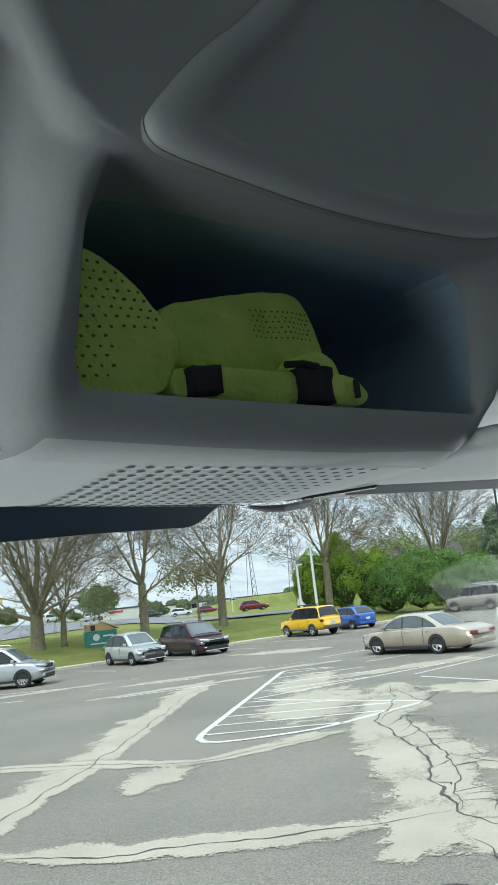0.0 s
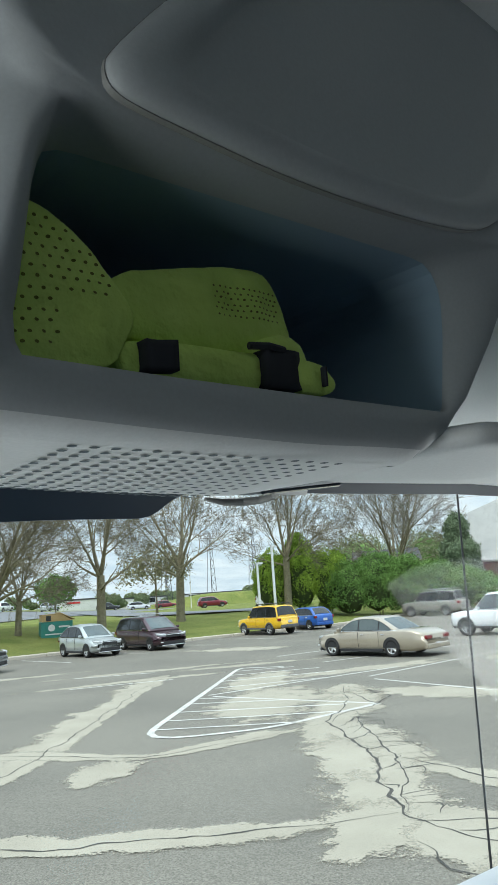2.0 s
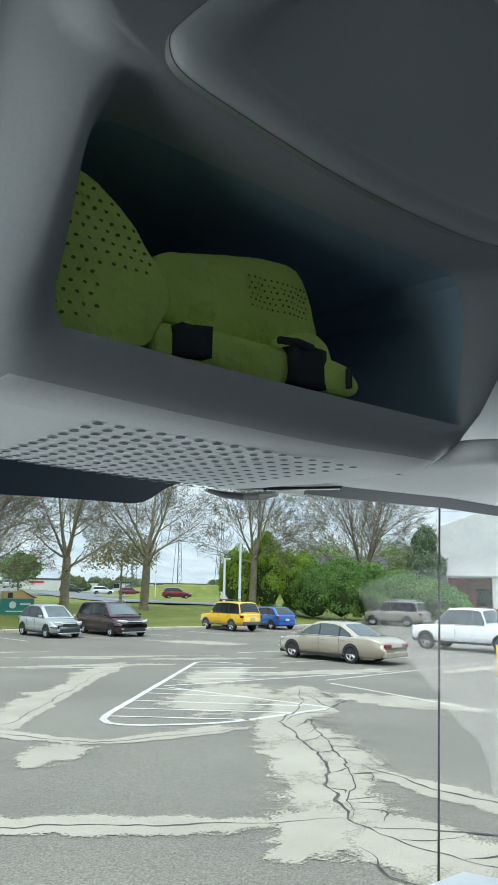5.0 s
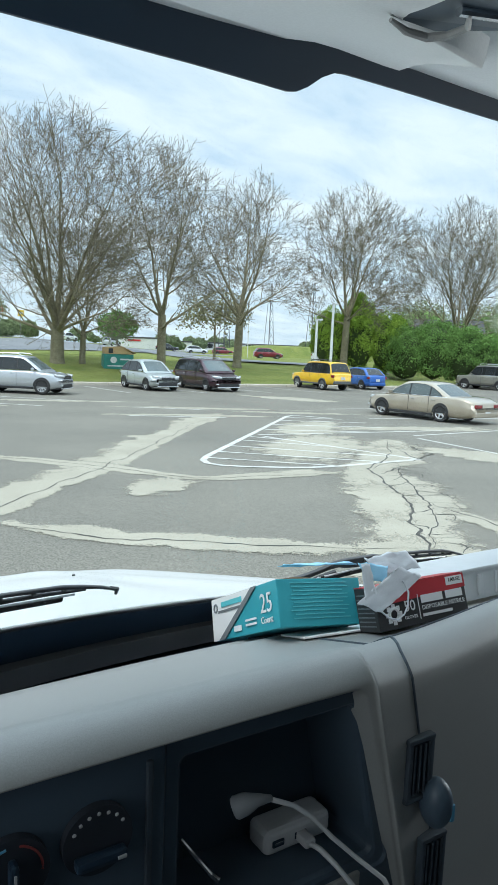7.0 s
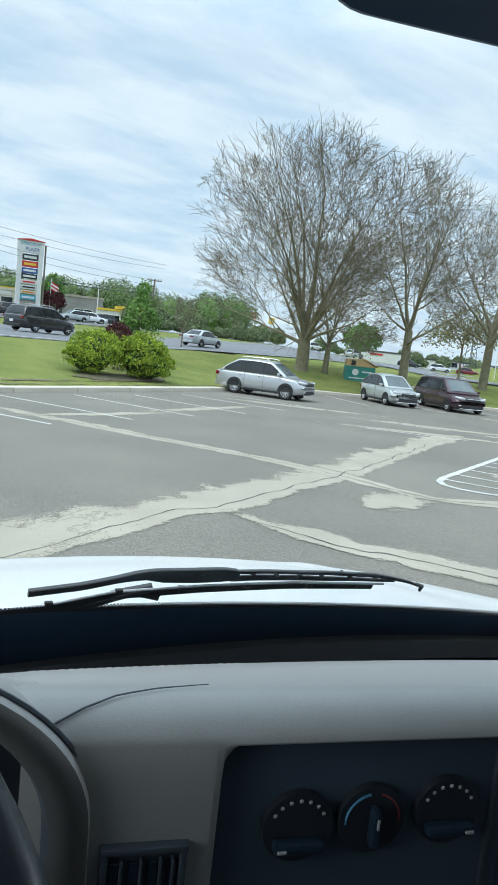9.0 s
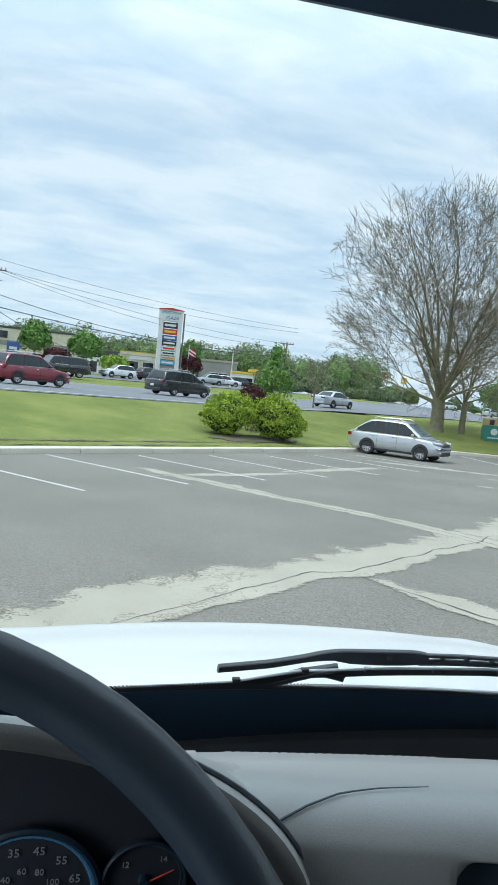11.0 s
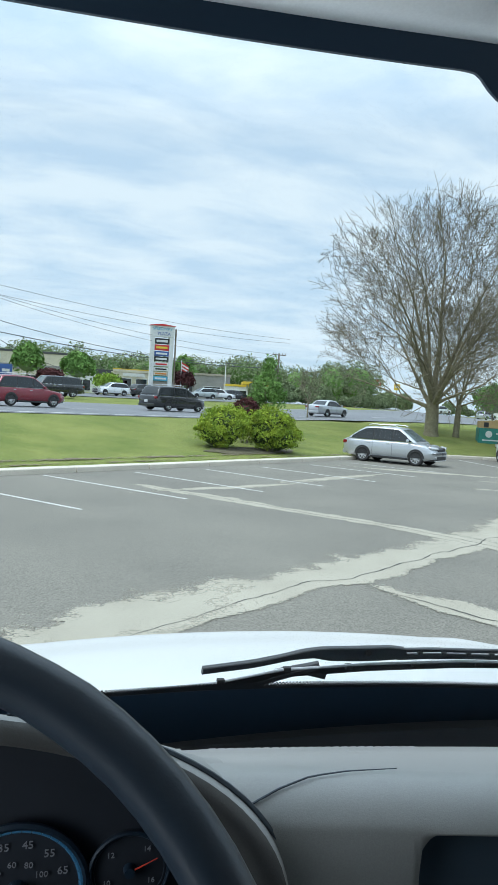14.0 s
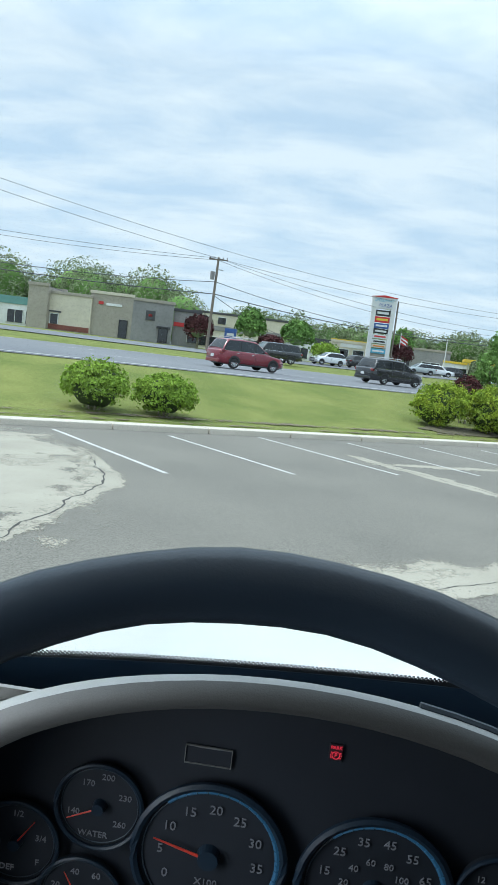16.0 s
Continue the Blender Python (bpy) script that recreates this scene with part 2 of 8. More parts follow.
M = {
    "asphalt": pbr("asphalt", (0.210, 0.195, 0.161), (0.163, 0.152, 0.127), 0.28, 0.9, bump=0.4, bscale=110, fine=0.42, fscale=52),
    "worn": ragged(pbr("worn_asphalt", (0.44, 0.405, 0.325), (0.37, 0.34, 0.27), 0.9, 0.92, bump=0.3, bscale=110, fine=0.16, fscale=60)),
    "road": pbr("road_asphalt", (0.20, 0.205, 0.21), (0.165, 0.17, 0.18), 0.12, 0.88, fine=0.2, fscale=9),
    "crack": pbr("crack_shade", (0.045, 0.045, 0.04), (0.09, 0.085, 0.075), 3, 0.95),
    "line_paint": pbr("line_paint", (0.64, 0.625, 0.585), (0.48, 0.47, 0.435), 2.2, 0.75, fine=0.25, fscale=18),
    "concrete": pbr("kerb_concrete", (0.64, 0.58, 0.49), (0.54, 0.49, 0.41), 0.9, 0.9, bump=0.4, bscale=50, fine=0.15, fscale=30),
    "grass": pbr("grass", (0.222, 0.240, 0.072), (0.140, 0.175, 0.047), 0.45, 0.95, bump=0.6, bscale=30, fine=0.45, fscale=22, spec=0.1),
    "mulch": pbr("mulch", (0.15, 0.13, 0.075), (0.10, 0.085, 0.05), 5, 0.95, bump=0.8, bscale=20, fine=0.4, fscale=14),
    "bark": pbr("bark", (0.27, 0.24, 0.155), (0.18, 0.16, 0.105), 2.5, 0.95, bump=0.6, bscale=18, fine=0.25, fscale=12),
    "twig": pbr("twig", (0.20, 0.175, 0.125), (0.15, 0.13, 0.09), 1.0, 0.95),
    "bud": pbr("bud", (0.26, 0.25, 0.13), (0.20, 0.20, 0.10), 1.0, 0.9, per=0.4),
    "leaf_lime": pbr("leaf_lime", (0.34, 0.42, 0.05), (0.19, 0.29, 0.04), 2.2, 0.92, per=0.4, spec=0.15),
    "leaf_green": pbr("leaf_green", (0.19, 0.32, 0.09), (0.12, 0.23, 0.06), 0.5, 0.92, per=0.38, spec=0.15),
    "leaf_fresh": pbr("leaf_fresh", (0.30, 0.43, 0.07), (0.19, 0.31, 0.045), 0.5, 0.92, per=0.38, spec=0.15),
    "leaf_pine": pbr("leaf_pine", (0.20, 0.26, 0.16), (0.14, 0.19, 0.11), 0.5, 0.92, per=0.35, spec=0.15),
    "leaf_red": pbr("leaf_red", (0.12, 0.045, 0.045), (0.07, 0.035, 0.035), 0.6, 0.92, per=0.3, spec=0.15),
    "leaf_far": pbr("leaf_far", (0.25, 0.30, 0.16), (0.19, 0.24, 0.13), 0.15, 0.92, per=0.35, spec=0.15),
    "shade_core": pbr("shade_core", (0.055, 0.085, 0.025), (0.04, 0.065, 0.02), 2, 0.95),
    "rubber": pbr("rubber", (0.018, 0.018, 0.019), (0.028, 0.027, 0.026), 6, 0.75, bump=0.2, bscale=90),
    "black_trim": pbr("black_trim", (0.022, 0.023, 0.025), (0.03, 0.03, 0.032), 8, 0.5, bump=0.15, bscale=300),
    "tint": pbr("tinted_glass", (0.012, 0.016, 0.018), (0.02, 0.024, 0.026), 1.5, 0.06, spec=0.7),
    "car_glass": pbr("car_glass", (0.10, 0.13, 0.13), (0.06, 0.08, 0.085), 1.2, 0.05, spec=0.8),
    "alloy": pbr("alloy", (0.72, 0.73, 0.74), (0.62, 0.63, 0.65), 4, 0.32, 0.35),
    "chrome": pbr("chrome", (0.8, 0.8, 0.8), (0.7, 0.7, 0.7), 5, 0.1, 1.0),
    "lamp": pbr("lamp_glass", (0.75, 0.77, 0.78), (0.55, 0.57, 0.6), 9, 0.08, spec=0.8, coat=1),
    "tail": pbr("tail_lamp", (0.26, 0.012, 0.016), (0.18, 0.010, 0.012), 9, 0.12, coat=1),
    "plate": pbr("plate", (0.7, 0.71, 0.72), (0.6, 0.62, 0.63), 12, 0.5),
    "paint_silver": pbr("paint_silver", (0.52, 0.54, 0.565), (0.47, 0.49, 0.515), 1.2, 0.28, 0.4, coat=1),
    "paint_grey": pbr("paint_grey_green", (0.52, 0.56, 0.56), (0.47, 0.51, 0.51), 1.2, 0.3, 0.35, coat=1),
    "paint_plum": pbr("paint_plum", (0.060, 0.022, 0.032), (0.048, 0.018, 0.028), 1.2, 0.28, 0.3, coat=1),
    "paint_yellow": pbr("paint_yellow", (0.86, 0.53, 0.015), (0.80, 0.47, 0.012), 1.2, 0.35, 0, coat=1),
    "paint_blue": pbr("paint_blue", (0.012, 0.13, 0.52), (0.01, 0.10, 0.42), 1.2, 0.3, 0.1, coat=1),
    "paint_beige": pbr("paint_beige", (0.46, 0.40, 0.31), (0.40, 0.345, 0.27), 1.2, 0.33, 0.4, coat=1),
    "paint_taupe": pbr("paint_taupe", (0.27, 0.26, 0.22), (0.22, 0.215, 0.185), 1.2, 0.35, 0.3, coat=1),
    "paint_white": pbr("paint_white", (0.80, 0.81, 0.82), (0.74, 0.76, 0.78), 1.0, 0.25, 0, coat=1),
    "paint_red": pbr("paint_red", (0.24, 0.014, 0.03), (0.19, 0.012, 0.024), 1.2, 0.3, 0.2, coat=1),
    "paint_black": pbr("paint_black", (0.02, 0.022, 0.025), (0.03, 0.032, 0.035), 1.2, 0.25, 0.2, coat=1),
    "wall_tan": pbr("wall_tan", (0.40, 0.36, 0.30), (0.34, 0.31, 0.26), 0.4, 0.9, fine=0.1, fscale=3),
    "wall_cream": pbr("wall_cream", (0.66, 0.60, 0.48), (0.58, 0.53, 0.43), 0.4, 0.9, fine=0.08, fscale=3),
    "wall_white": pbr("wall_white", (0.74, 0.74, 0.72), (0.65, 0.66, 0.65), 0.4, 0.85, fine=0.05, fscale=3),
    "wall_grey": pbr("wall_grey", (0.30, 0.29, 0.28), (0.24, 0.235, 0.23), 0.4, 0.9, fine=0.1, fscale=3),
    "brick_red": pbr("brick_red", (0.25, 0.09, 0.07), (0.18, 0.07, 0.055), 1.5, 0.9, fine=0.3, fscale=6),
    "roof_dark": pbr("roof_dark", (0.10, 0.10, 0.105), (0.07, 0.07, 0.075), 0.7, 0.9),
    "roof_teal": pbr("roof_teal", (0.16, 0.33, 0.31), (0.13, 0.28, 0.27), 0.7, 0.7),
    "sign_red": pbr("sign_red", (0.62, 0.04, 0.04), (0.5, 0.035, 0.035), 1, 0.5),
    "sign_blue": pbr("sign_blue", (0.05, 0.12, 0.36), (0.04, 0.1, 0.3), 1, 0.5),
    "sign_cyan": pbr("sign_cyan", (0.10, 0.40, 0.55), (0.09, 0.35, 0.5), 1, 0.5),
    "sign_yellow": pbr("sign_yellow", (0.80, 0.55, 0.05), (0.7, 0.48, 0.05), 1, 0.5),
    "sign_orange": pbr("sign_orange", (0.72, 0.26, 0.06), (0.62, 0.22, 0.05), 1, 0.6),
    "pole_wood": pbr("pole_wood", (0.24, 0.20, 0.16), (0.18, 0.155, 0.125), 2, 0.95),
    "wire": pbr("wire", (0.07, 0.075, 0.08), (0.09, 0.09, 0.1), 1, 0.7),
    "bin_green": pbr("bin_green", (0.03, 0.24, 0.20), (0.025, 0.20, 0.17), 1.5, 0.5),
    "plywood": pbr("plywood", (0.58, 0.40, 0.20), (0.48, 0.33, 0.17), 2.5, 0.8),
    "cladding": pbr("grey_cladding", (0.13, 0.135, 0.14), (0.10, 0.105, 0.11), 4, 0.7),
    "hazard_yellow": pbr("hazard_yellow", (0.75, 0.48, 0.03), (0.65, 0.42, 0.03), 2, 0.6),
}


# ---- building helpers ----
def part(name, bm, material, parent=None, label="", smooth=False):
    """Links a bmesh as one mesh object, under its thing if there is one."""
    me = bpy.data.meshes.new(name)
    if smooth:
        for f in bm.faces:
            f.smooth = True
    bm.to_mesh(me)
    bm.free()
    me.materials.append(material)
    ob = new(name, me)
    if parent is not None:
        ob.parent = parent
    if label:
        ob["label"] = label
    return ob


def raw(name, verts, faces, material, parent=None, label="", smooth=False):
    me = bpy.data.meshes.new(name)
    me.from_pydata(verts, [], faces)
    me.materials.append(material)
    if smooth:
        me.polygons.foreach_set("use_smooth", [True] * len(me.polygons))
    me.update()
    ob = new(name, me)
    if parent is not None:
        ob.parent = parent
    if label:
        ob["label"] = label
    return ob


def thing(name, m, label, category, group="", kind=""):
    """An Empty at the base of a thing, to parent its parts."""
    ob = new(name)
    ob.matrix_world = m
    return tagged(ob, label, category, group, kind)


def block(bm, c, s, bevel=0.0, m=None, seg=2):
    """A box of centre c and size s, with rounded edges."""
    r = bmesh.ops.create_cube(bm, size=1, matrix=(m or Matrix()) @ Matrix.Translation(c) @ Matrix.Diagonal((*s, 1)))
    if bevel:
        es = list({e for v in r["verts"] for e in v.link_edges})
        bmesh.ops.bevel(bm, geom=es, offset=bevel, segments=seg, affect="EDGES", profile=0.6)
    return bm


def boxed(c, s, bevel=0.0, m=None, seg=2):
    return block(bmesh.new(), c, s, bevel, m, seg)


def drum(bm, a, b, r0, r1=None, n=16):
    """A round bar from a to b."""
    a, b = Vector(a), Vector(b)
    turn = (b - a).to_track_quat("Z", "Y").to_matrix().to_4x4()
    bmesh.ops.create_cone(bm, cap_ends=True, segments=n, radius1=r0, radius2=r0 if r1 is None else r1, depth=(b - a).length, matrix=Matrix.Translation((a + b) / 2) @ turn)
    return bm


def tube(bm, pts, r, n=8, closed=False):
    """A bent round bar along points; r may be a list."""
    pts = [Vector(p) for p in pts]
    rings = []
    for i, p in enumerate(pts):
        if closed:
            d = pts[(i + 1) % len(pts)] - pts[i - 1]
        else:
            d = pts[min(i + 1, len(pts) - 1)] - pts[max(i - 1, 0)]
        q = d.to_track_quat("Z", "Y")
        rad = r[i] if isinstance(r, (list, tuple)) else r
        rings.append([bm.verts.new(p + q @ Vector((math.cos(2 * math.pi * k / n) * rad, math.sin(2 * math.pi * k / n) * rad, 0))) for k in range(n)])
    for i in range(len(rings) if closed else len(rings) - 1):
        a, b = rings[i], rings[(i + 1) % len(rings)]
        off = 0
        if closed and i == len(rings) - 1:
            off = min(range(n), key=lambda o: (a[0].co - b[o].co).length)
        for k in range(n):
            bm.faces.new((a[k], a[(k + 1) % n], b[(k + 1 + off) % n], b[(k + off) % n]))
    if not closed:
        bm.faces.new(rings[0][::-1])
        bm.faces.new(rings[-1])
    return bm


def loft(bm, rows, caps=True, closed=True):
    """Skins a row of sections with equally many points each."""
    vs = [[bm.verts.new(p) for p in row] for row in rows]
    n = len(vs[0])
    for a, b in zip(vs, vs[1:]):
        for k in range(n if closed else n - 1):
            bm.faces.new((a[k], a[(k + 1) % n], b[(k + 1) % n], b[k]))
    if caps and closed:
        bm.faces.new(vs[0][::-1])
        bm.faces.new(vs[-1])
    bmesh.ops.recalc_face_normals(bm, faces=bm.faces)
    return bm


def plate(bm, pts, thick, normal):
    """A flat outline given thickness along normal."""
    n = Vector(normal).normalized() * thick
    a = [bm.verts.new(Vector(p)) for p in pts]
    b = [bm.verts.new(Vector(p) + n) for p in pts]
    k = len(pts)
    bm.faces.new(a[::-1])
    bm.faces.new(b)
    for i in range(k):
        bm.faces.new((a[i], a[(i + 1) % k], b[(i + 1) % k], b[i]))
    bmesh.ops.recalc_face_normals(bm, faces=bm.faces)
    return bm


def writing(name, text, size, m, material, parent=None, depth=0.0006):
    """Raised letters in the built-in font, as a mesh centred on the pose m."""
    cu = bpy.data.curves.new(name, "FONT")
    cu.body, cu.size, cu.align_x, cu.align_y, cu.extrude, cu.resolution_u = text, size, "CENTER", "CENTER", depth, 2
    tmp = bpy.data.objects.new(name, cu)
    scene.collection.objects.link(tmp)
    me = bpy.data.meshes.new_from_object(tmp.evaluated_get(bpy.context.evaluated_depsgraph_get()))
    bpy.data.objects.remove(tmp)
    me.materials.clear()
    me.materials.append(material)
    me.transform(m)
    ob = new(name, me)
    if parent is not None:
        ob.parent = parent
    return ob


# ---- the lot, its kerb, the grass bank and the roads ----
CURB = [(-70.0, -31.3), (-30.0, -0.05), (0.55, 23.8), (10.8, 31.8), (18.2, 37.4), (31.0, 34.5), (44.0, 31.4), (60.0, 35.0), (110.0, 38.0)]


def ease(a, b, x):
    x = min(max((x - a) / (b - a), 0), 1)
    return x * x * (3 - 2 * x)


def past_curb(x, y):
    """Metres beyond the kerb line; negative on the lot."""
    best, side = 1e9, -1
    for (ax, ay), (bx, by) in zip(CURB, CURB[1:]):
        dx, dy = bx - ax, by - ay
        u = min(max(((x - ax) * dx + (y - ay) * dy) / (dx * dx + dy * dy), 0), 1)
        d = math.hypot(x - ax - u * dx, y - ay - u * dy)
        if d < best - 1e-9:
            best, side = d, 1 if dx * (y - ay) - dy * (x - ax) > 0 else -1
    return best * side


def height(x, y):
    """The bank rises from the kerb to the road and goes on rising gently beyond it on the side of the shops."""
    d = past_curb(x, y)
    if d <= 0:
        return 0.0
    s = 1 - ease(22, 40, math.degrees(math.atan2(x, y)))
    return 0.14 + (1.05 + 0.35 * s) * ease(0.3, 14, d) + (1.35 * s - 0.3 * (1 - s)) * ease(14, 75, d)


def resample(line, step):
    out = []
    for (ax, ay), (bx, by) in zip(line, line[1:]):
        k = max(int(math.hypot(bx - ax, by - ay) / step), 1)
        out += [(ax + (bx - ax) * i / k, ay + (by - ay) * i / k) for i in range(k)]
    return out + [line[-1]]


def normals(line):
    out = []
    for i in range(len(line)):
        (ax, ay), (bx, by) = line[max(i - 1, 0)], line[min(i + 1, len(line) - 1)]
        k = math.hypot(bx - ax, by - ay) or 1
        out.append((-(by - ay) / k, (bx - ax) / k))
    return out


def softened(line, times):
    for _ in range(times):
        line = [line[0]] + [((a[0] + 2 * b[0] + c[0]) / 4, (a[1] + 2 * b[1] + c[1]) / 4) for a, b, c in zip(line, line[1:], line[2:])] + [line[-1]]
    return line


def sheet(name, nu, nv, point, material, **tags):
    verts = [point(i, j) for i in range(nu) for j in range(nv)]
    faces = [(i * nv + j, (i + 1) * nv + j, (i + 1) * nv + j + 1, i * nv + j + 1) for i in range(nu - 1) for j in range(nv - 1)]
    return tagged(raw(name, verts, faces, material, smooth=True), **tags)


sheet("parking_lot", 36, 36, lambda i, j: (-90 + i * 6.0, -90 + j * 4.2, -0.012 * math.exp(-((i - 16) ** 2 + (j - 23) ** 2) / 3)), M["asphalt"], label="weathered grey asphalt parking lot with cracks", category="parking lot", kind="structure")

EDGE = softened(resample(CURB, 1.0), 4)
EDGE_N = normals(EDGE)
steps = [0.10, 0.3, 0.6, 1.0, 1.6, 2.4, 3.4, 4.6, 6.0, 7.5, 9.0, 10.5, 12.0, 13.6]


def verge_point(i, j):
    (x, y), (nx, ny), d = EDGE[i], EDGE_N[i], steps[j]
    px, py = x + nx * d, y + ny * d
    z = 0.14 if j == 0 else max(height(px, py), 0.14)
    return (px, py, z - (0.05 if d > 12.5 else 0) + (0.02 * noise.noise((px * 0.8, py * 0.8, 0)) if 1 < j < 10 else 0))


sheet("grass_verge", len(EDGE), len(steps), verge_point, M["grass"], label="mown green grass bank rising from the kerb", category="grass", kind="structure")


def ground_point(i, j):
    x, y = -320 + 6.0 * i * (1 + max(i - 60, 0) * 0.02), -60 + 6.0 * j * (1 + max(j - 34, 0) * 0.03)
    d = past_curb(x, y)
    return (x, y, height(x, y) - 0.05 if d > 13 else -1.2 + max(d, 0) * 0.02)


sheet("ground", 125, 85, ground_point, M["grass"], label="level grass land beyond the road", category="ground", kind="structure")

# kerb stones: precast lengths with open joints, the near ones parts of their own
kerb_line = softened(resample(CURB, 0.25), 10)
kerb = tagged(new("kerb"), "pale concrete kerb edging the grass", "kerb", kind="structure")


def kerb_piece(a, b):
    (ax, ay), (bx, by) = a, b
    k = math.hypot(bx - ax, by - ay)
    m = pose((ax + bx) / 2, (ay + by) / 2, 0, 0, 0, math.degrees(math.atan2(by - ay, bx - ax)))
    return m, k


stone = None
i, count = 40, 0
while i + 12 < len(kerb_line) and count < 60:
    a, b = kerb_line[i], kerb_line[i + 12]
    if a[0] > -22 and a[0] < 62:
        m, k = kerb_piece(a, b)
        if stone is None:
            bm = boxed((0, 0.06, 0.05), (2.97, 0.52, 0.22), 0.035, seg=3)
            stone = part("kerb_stone", bm, M["concrete"], kerb)
            ob = stone
        else:
            ob = new("kerb_stone", stone.data)
            ob.parent = kerb
        ob.matrix_basis = m @ pose(0, 0, random.uniform(-0.006, 0.006), 0, 0, random.uniform(-0.3, 0.3))
        count += 1
    i += 12


def ribbon(name, line, width, z, material, parent=None, wobble=0.0, freq=1.0, drape=False, step=0.4, seed=0, taper=False):
    """A strip along a line on the ground, with an uneven edge."""
    pts = softened(resample(line, step), 2)
    ns = normals(pts)
    verts, k = [], len(pts)
    for q, ((x, y), (nx, ny)) in enumerate(zip(pts, ns)):
        f = min(1.0, 3.0 * min(q, k - 1 - q) / k + 0.1) if taper else 1.0
        for s, sign in ((0, 1), (1, -1)):
            w = width * f * 0.5 * (1 + wobble * (noise.noise((x * freq + seed, y * freq, s * 7.0)) + 0.6 * noise.noise((x * freq * 4 + seed, y * freq * 4, s * 3.0))))
            px, py = x + nx * w * sign, y + ny * w * sign
            verts.append((px, py, (height(px, py) if drape else 0) + z))
    faces = [(2 * q, 2 * q + 1, 2 * q + 3, 2 * q + 2) for q in range(k - 1)]
    return raw(name, verts, faces, material, parent)


def with_edge(ob, values):
    ob.data.attributes.new("edge", "FLOAT", "POINT").data.foreach_set("value", values)
    return ob


def worn_strip(line, left, right, z, seed):
    """A pale strip along a crack, wider on one side, fading out at its borders."""
    pts = softened(resample(line, 0.35), 2)
    ns = normals(pts)
    verts, edge, k = [], [], len(pts)
    cols = (-1.0, -0.8, -0.45, 0.0, 0.45, 0.8, 1.0)
    for q, ((x, y), (nx, ny)) in enumerate(zip(pts, ns)):
        end = min(1.0, min(q, k - 1 - q) / 4)
        for c in cols:
            w = (left if c > 0 else right) * (1 + 0.5 * noise.noise((x * 0.45 + seed, y * 0.45, 1.0 if c > 0 else 5.0)))
            verts.append((x + nx * w * c, y + ny * w * c, z))
            edge.append((1 - abs(c)) * end)
    m = len(cols)
    faces = [(q * m + c, (q + 1) * m + c, (q + 1) * m + c + 1, q * m + c + 1) for q in range(k - 1) for c in range(m - 1)]
    return with_edge(raw("pale_strip", verts, faces, M["worn"], wear), edge)


def blotch(name, cx, cy, rx, ry, turn, z, material, parent, seed):
    """An irregular worn patch."""
    c, s = math.cos(radians(turn)), math.sin(radians(turn))
    verts, edge, faces = [(cx, cy, z)], [1.0], []
    k, rings = 60, (0.4, 0.75, 1.0, 1.25)
    for f in rings:
        for q in range(k):
            a = 2 * math.pi * q / k
            r = f * (1 + 0.38 * noise.noise((math.cos(a) * 1.4 + seed, math.sin(a) * 1.4, 0)) + 0.25 * noise.noise((math.cos(a) * 5 + seed, math.sin(a) * 5, 2)))
            x, y = rx * r * math.cos(a), ry * r * math.sin(a)
            verts.append((cx + c * x - s * y, cy + s * x + c * y, z))
            edge.append(1 - f / 1.25)
    faces = [(0, 1 + q, 1 + (q + 1) % k) for q in range(k)]
    for f in range(len(rings) - 1):
        o = 1 + f * k
        faces += [(o + q, o + k + q, o + k + (q + 1) % k, o + (q + 1) % k) for q in range(k)]
    return with_edge(raw(name, verts, faces, material, parent), edge)


wear = tagged(new("worn_patch"), "pale worn strips and patches along the asphalt cracks", "worn asphalt", kind="structure")
cracks = tagged(new("crack"), "open dark cracks across the asphalt", "crack", kind="structure")
paint = tagged(new("line_marking"), "white painted bay lines and hatching, worn", "road marking", kind="structure")
CRACK_A = [(16.66, 12.93), (14.2, 10.8), (11.8, 9.6), (10.69, 8.22), (9.65, 6.96), (8.03, 5.64), (7.53, 5.19), (7.26, 4.2), (7.26, 3.2), (7.6, 1.5)]
CRACK_F = [(-1.6, 6.3), (0.45, 7.43), (2.82, 9.48), (3.55, 9.65), (4.9, 10.7), (7.2, 12.45), (9.35, 14.22), (13.5, 17.98), (17.0, 20.6)]
CRACK_G = [(0.8, 20.6), (2.36, 18.61), (4.6, 15.8), (6.1, 14.0), (7.15, 12.43), (7.88, 10.5), (10.28, 9.72), (11.7, 9.55)]
CRACK_H = [(3.6, 9.6), (4.12, 8.41), (4.75, 7.63), (5.62, 6.77), (6.5, 5.95), (7.52, 5.2)]
CRACK_E = [(10.0, 6.83), (9.62, 6.0), (9.5, 5.2), (9.3, 3.4), (9.6, 1.0)]
CRACK_N = [(-4.4, 6.0), (-3.5, 8.05), (-3.4, 10.8), (-3.41, 12.13), (-4.2, 13.9), (-5.2, 15.74)]
worn_strip(CRACK_F, 1.15, 0.42, 0.0012, 1)
worn_strip(CRACK_G, 0.5, 0.4, 0.0014, 2)
worn_strip(CRACK_H, 0.45, 0.42, 0.0016, 3)
worn_strip(CRACK_A, 1.1, 1.1, 0.0018, 4)
worn_strip(CRACK_E, 0.5, 0.5, 0.0020, 5)
worn_strip(CRACK_N, 0.5, 0.4, 0.0010, 6)
